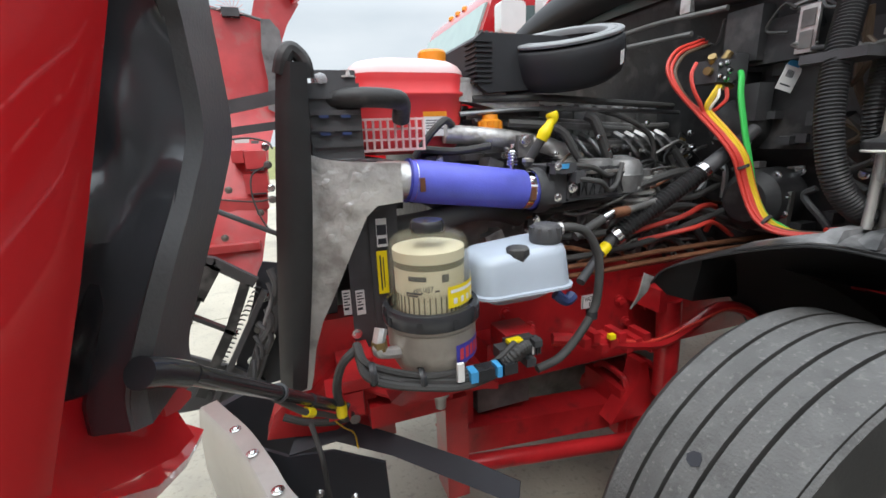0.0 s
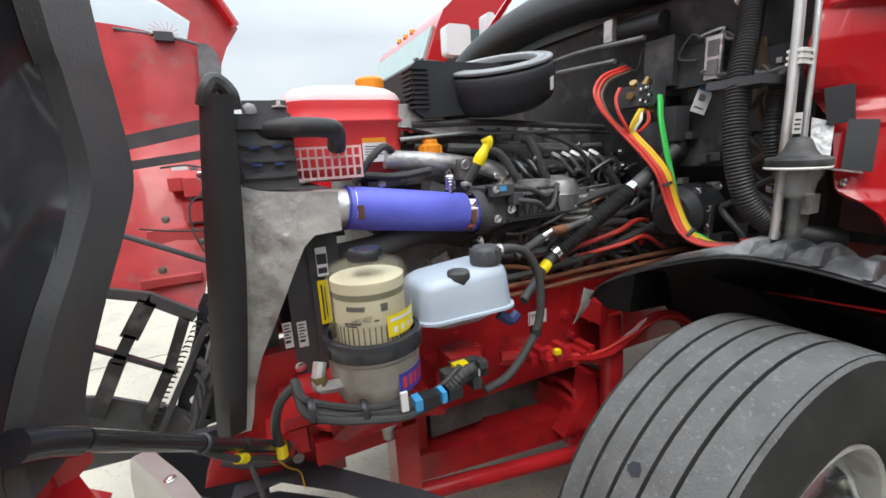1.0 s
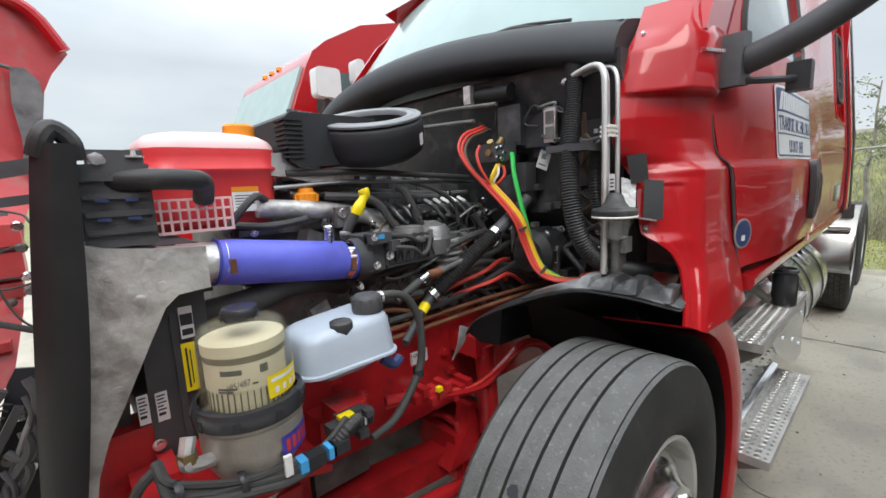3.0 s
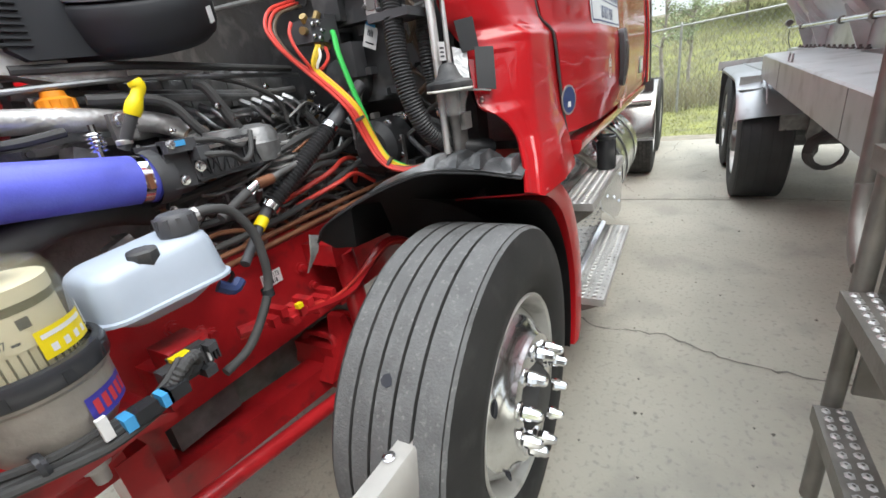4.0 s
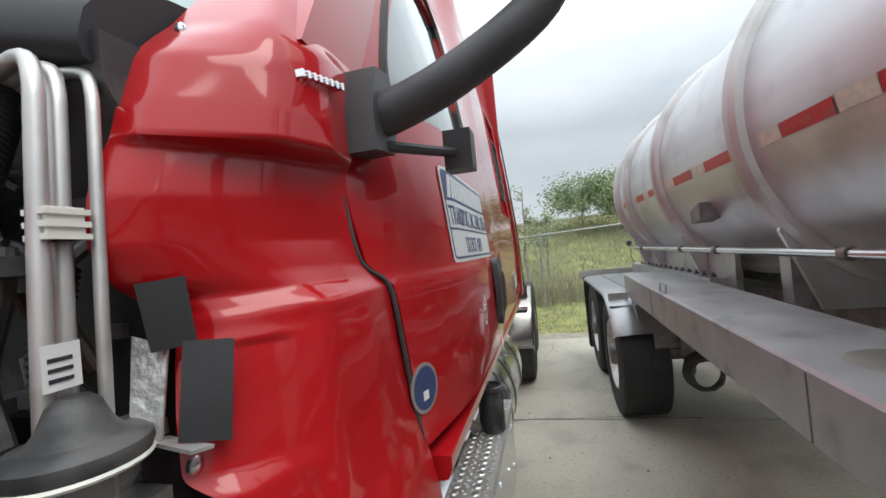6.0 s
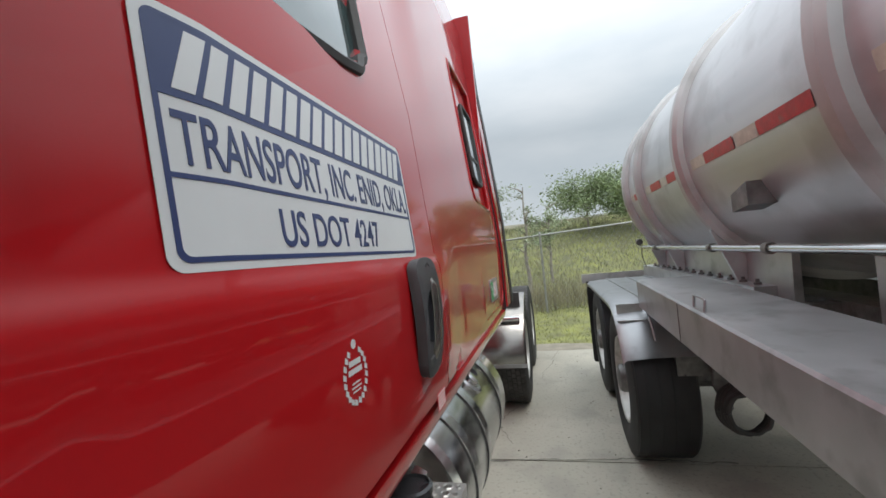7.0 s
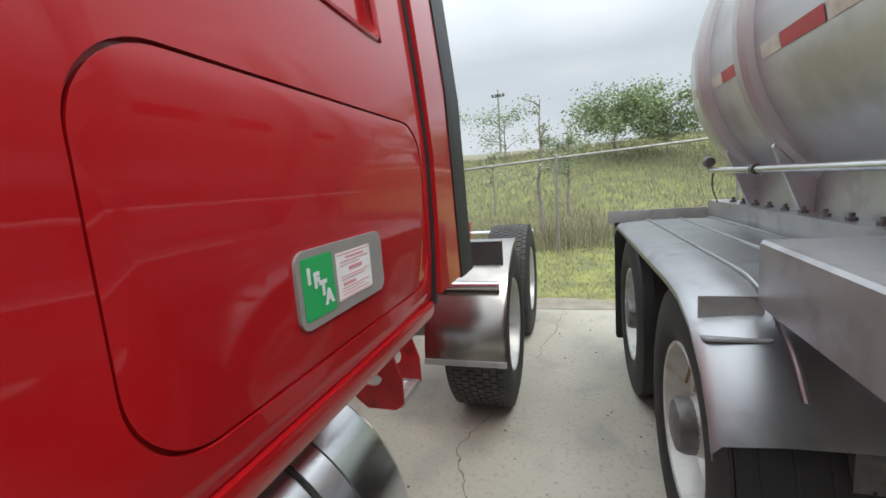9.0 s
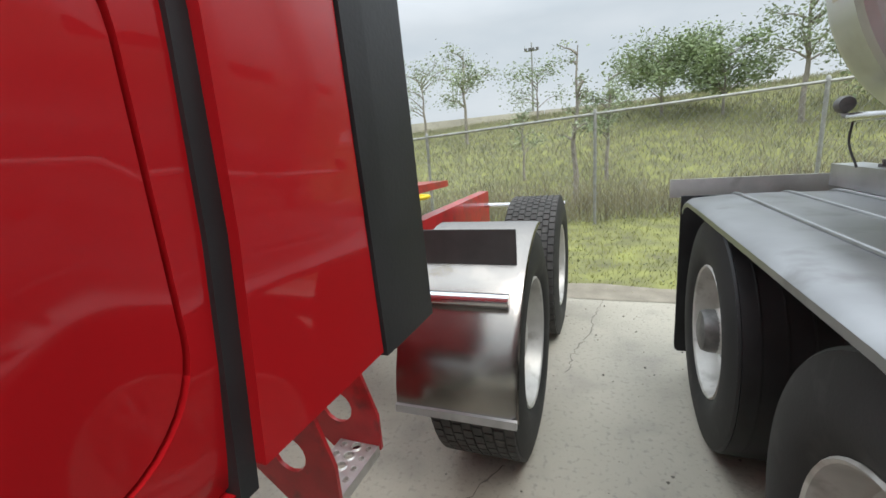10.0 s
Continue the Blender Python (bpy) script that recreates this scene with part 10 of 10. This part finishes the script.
def trailer_wheel(x, y_out=-1.945):
    t, cz = wheel("trailer_wheel", x, 0, 0.372, 0.515, 0, WHEELALU, "dark trailer tyre on a dull white rim", trailer)
    for o in (t, *t.children):
        o.data.transform(Matrix.Diagonal((1, -1, 1, 1)))
        o.data.flip_normals()
        o.data.transform(Matrix.Translation((0, y_out, 0)))
    bm = bmesh.new()
    lathe(bm, [(0.264, y_out - 0.10), (0.25, y_out - 0.12), (0.16, y_out - 0.13), (0.115, y_out - 0.10), (0.095, y_out - 0.03), (0.085, y_out + 0.01), (0.0, y_out + 0.018)], (x, 0, cz), "y", 36)
    part("wheel_disc", bm, WHEELALU, t)
    bm = bmesh.new()
    lathe(bm, [(0.10, y_out - 0.08), (0.098, y_out - 0.01), (0.088, y_out + 0.012), (0.06, y_out + 0.02), (0.0, y_out + 0.022)], (x, 0, cz), "y", 24)
    part("hub", bm, IRON, t, "dusty iron hub")
    nut = bmesh.new()
    for k in range(10):
        a = 2 * math.pi * k / 10
        lathe(nut, [(0.016, y_out - 0.12), (0.015, y_out - 0.085), (0.0, y_out - 0.083)], (x + 0.143 * math.cos(a), 0, cz + 0.143 * math.sin(a)), "y", 6)
    tagged(part("wheel_nuts", nut, IRON, t), kind="stuff")
    bm = bmesh.new()
    for k in range(4):
        a = y_out - 0.074 * (k + 1)
        lathe(bm, [(0.5155, a + 0.004), (0.5165, a + 0.003), (0.5165, a - 0.003), (0.5155, a - 0.004)], (x, 0, cz), "y", 48)
    part("tread_groove", bm, HOSEBLACK, t)
    t.data.materials[0] = HOSEBLACK


trailer_wheel(3.85)
trailer_wheel(5.17)
# far-side tyres and deck, added to cut the light under the trailer
for x in (3.85, 5.17):
    for y in (-3.75, -4.07):
        bm = bmesh.new()
        lathe(bm, [(0.29, y), (0.44, y + 0.008), (0.49, y - 0.005), (0.514, y - 0.03), (0.514, y - 0.23), (0.49, y - 0.255), (0.44, y - 0.268), (0.29, y - 0.26), (0.27, y - 0.13), (0.29, y)], (x, 0, 0.515), "y", 48)
        part("dual_tyre", bm, SIDEWALL, trailer, "black tyre of a far-side dual, added to darken under the trailer")
bm = bmesh.new()
prism(bm, [(-4.25, 1.06), (-4.25, 1.225), (-4.24, 1.234), (-3.60, 1.234), (-3.60, 1.222), (-4.235, 1.220), (-4.24, 1.06)], "x", -6.0, 3.52)
part("far_deck", bm, GREYPAINT, trailer, "dull aluminium walkway on the other side, added to cut light below")
for x in (-4.0, -2.6, -1.2, 0.2, 1.6, 2.9, 4.5):
    bm = bmesh.new()
    box(bm, (x, -4.1, 0.98), (x + 0.09, -2.68 if x > 3 else -2.4, 1.12))
    part("crossmember", bevelled(bm, 0.006), IRON, trailer, "dark cross beam under the tank")
for x in (3.85, 5.17):
    bm = bmesh.new()
    tube(bm, [(x, -2.1, 0.51), (x, -4.2, 0.51)], 0.07, 10, 1)
    part("trailer_axle", bm, IRON, trailer)
bm = bmesh.new()
box(bm, (-5.5, -2.95, 0.86), (6.0, -2.80, 1.13))
part("chassis_rail", bm, IRON, trailer, "dark chassis rail under the deck")
bm = bmesh.new()
box(bm, (-5.5, -3.5, 0.86), (6.0, -3.35, 1.13))
part("chassis_rail", bm, IRON, trailer, "dark chassis rail under the deck")
# coiled hose hanging under the deck from a dark bracket
rnd = random.Random(77)
for k in range(5):
    r, x = 0.100 + 0.007 * k, 3.18 + 0.024 * k
    bm = bmesh.new()
    tube(bm, [(x + 0.006 * math.sin(a * 3 + k), -2.49 + r * math.cos(a), 0.50 + 0.01 * rnd.random() + r * 1.08 * math.sin(a)) for a in [2 * math.pi * q / 20 for q in range(21)]], 0.013, 8, 2)
    part("hanging_hose", bm, RUBBER, trailer, "black hose hanging in a coil")
bm = bmesh.new()
prism(bm, [(-2.40, 1.0), (-2.36, 0.62), (-2.385, 0.56), (-2.37, 0.48), (-2.41, 0.42), (-2.45, 0.50), (-2.44, 0.66), (-2.52, 0.72), (-2.62, 0.72), (-2.62, 1.0)], "x", 3.28, 3.31)
part("hose_bracket", bevelled(bm, 0.008), IRON, trailer, "dark torn hose bracket")
bm = bmesh.new()
box(bm, (3.36, -2.80, 0.66), (3.46, -2.20, 0.80))
part("suspension_beam", bevelled(bm, 0.015), IRON, trailer, "dark suspension beam behind the mudflap")
bm = bmesh.new()
tube(bm, [(3.2, -2.62, 0.95), (3.19, -2.60, 0.75), (3.18, -2.54, 0.64)], 0.02, 8, 4)
part("hose_hanger", bm, RUBBER, trailer)
# yellow cord on the fender
bm = bmesh.new()
tube(bm, [(3.70, -1.958, 0.72), (3.68, -1.955, 0.80), (3.73, -1.955, 0.84), (3.77, -1.958, 0.76), (3.80, -1.955, 0.70)], 0.005, 6, 5)
part("cord", bm, BRASS, trailer, "loose yellow cord")
# boarding ladder with grip rungs
ladder = bmesh.new()
lathe(ladder, [(0.0, 0.33), (0.0175, 0.33), (0.018, 0.335), (0.018, 2.3), (0.0, 2.3)], (0.082, -1.865, 0), "z", 20)
ladder = part("ladder", ladder, STEELBAR, trailer, "weathered steel boarding ladder with grip rungs")
bm = bmesh.new()
prism(bm, [(-0.36, -1.885), (-0.31, -1.885), (-0.31, -1.835), (-0.36, -1.835)], "z", 0.33, 1.9)
part("upright", bevelled(bm, 0.006), STEELBAR, ladder)
bm = bmesh.new()
tube(bm, [(0.245, -1.885, 2.3), (0.245, -1.885, 1.16), (0.235, -1.883, 1.07), (0.205, -1.878, 1.00), (0.155, -1.872, 0.955), (0.095, -1.866, 0.94)], 0.0208, 16, 6)
part("grab_rail", bm, STEELBAR, ladder)
for z in (0.62, 0.905, 1.19, 1.465, 1.74):
    bm = bmesh.new()
    prism(bm, [(-1.893, z - 0.04), (-1.893, z), (-1.829, z), (-1.829, z - 0.04), (-1.836, z - 0.04), (-1.836, z - 0.006), (-1.886, z - 0.006), (-1.886, z - 0.04)], "x", -0.31, 0.064)
    rung = part("rung", bevelled(bm, 0.002, 1), STEELBAR, ladder)
    bumps = bmesh.new()
    for k in range(15):
        for j in range(2):
            lathe(bumps, [(0.009, 0), (0.006, 0.004), (0.003, 0.004)], (-0.295 + 0.0245 * k + 0.008 * j, -1.848 - 0.026 * j, z), "z", 6)
    tagged(part("grip_surface", bumps, STEPALU, rung, "bright punched grip bumps"), kind="stuff")
bm = bmesh.new()
prism(bm, [(-1.885, 0.93), (-1.885, 0.965), (-2.30, 0.985), (-2.30, 0.965)], "x", -0.04, 0.06)
part("ladder_stay", bevelled(bm, 0.004), STEELBAR, ladder)
bm = bmesh.new()
tube(bm, [(0.07, -1.90, 0.90), (0.04, -2.02, 0.885), (0.0, -2.2, 0.87)], 0.016, 8, 4)
part("ladder_stay", bm, STEELBAR, ladder)
bm = bmesh.new()
prism(bm, [(-1.888, 1.16), (-2.03, 1.15), (-2.03, 0.80), (-1.94, 0.66), (-1.888, 0.66)], "x", 0.068, 0.078)
plate_l = part("ladder_plate", bevelled(bm, 0.002, 1), STEELBAR, ladder, "flat brown steel plate behind the upright")
for y, z in ((-1.93, 0.945), (-1.93, 0.90)):
    bm = bmesh.new()
    lathe(bm, [(0.014, 0.068), (0.014, 0.062), (0.008, 0.060), (0.0, 0.060)], (0, y, z), "x", 8)
    part("bolt", bm, IRON, plate_l)
# small wedge brackets on the shell
for x in (2.62, 0.45):
    bm = bmesh.new()
    prism(bm, [(x, 1.70), (x + 0.16, 1.66), (x + 0.16, 1.58), (x, 1.60)], "y", -2.48, -2.36)
    part("wedge_bracket", bevelled(bm, 0.006), IRON, shell)
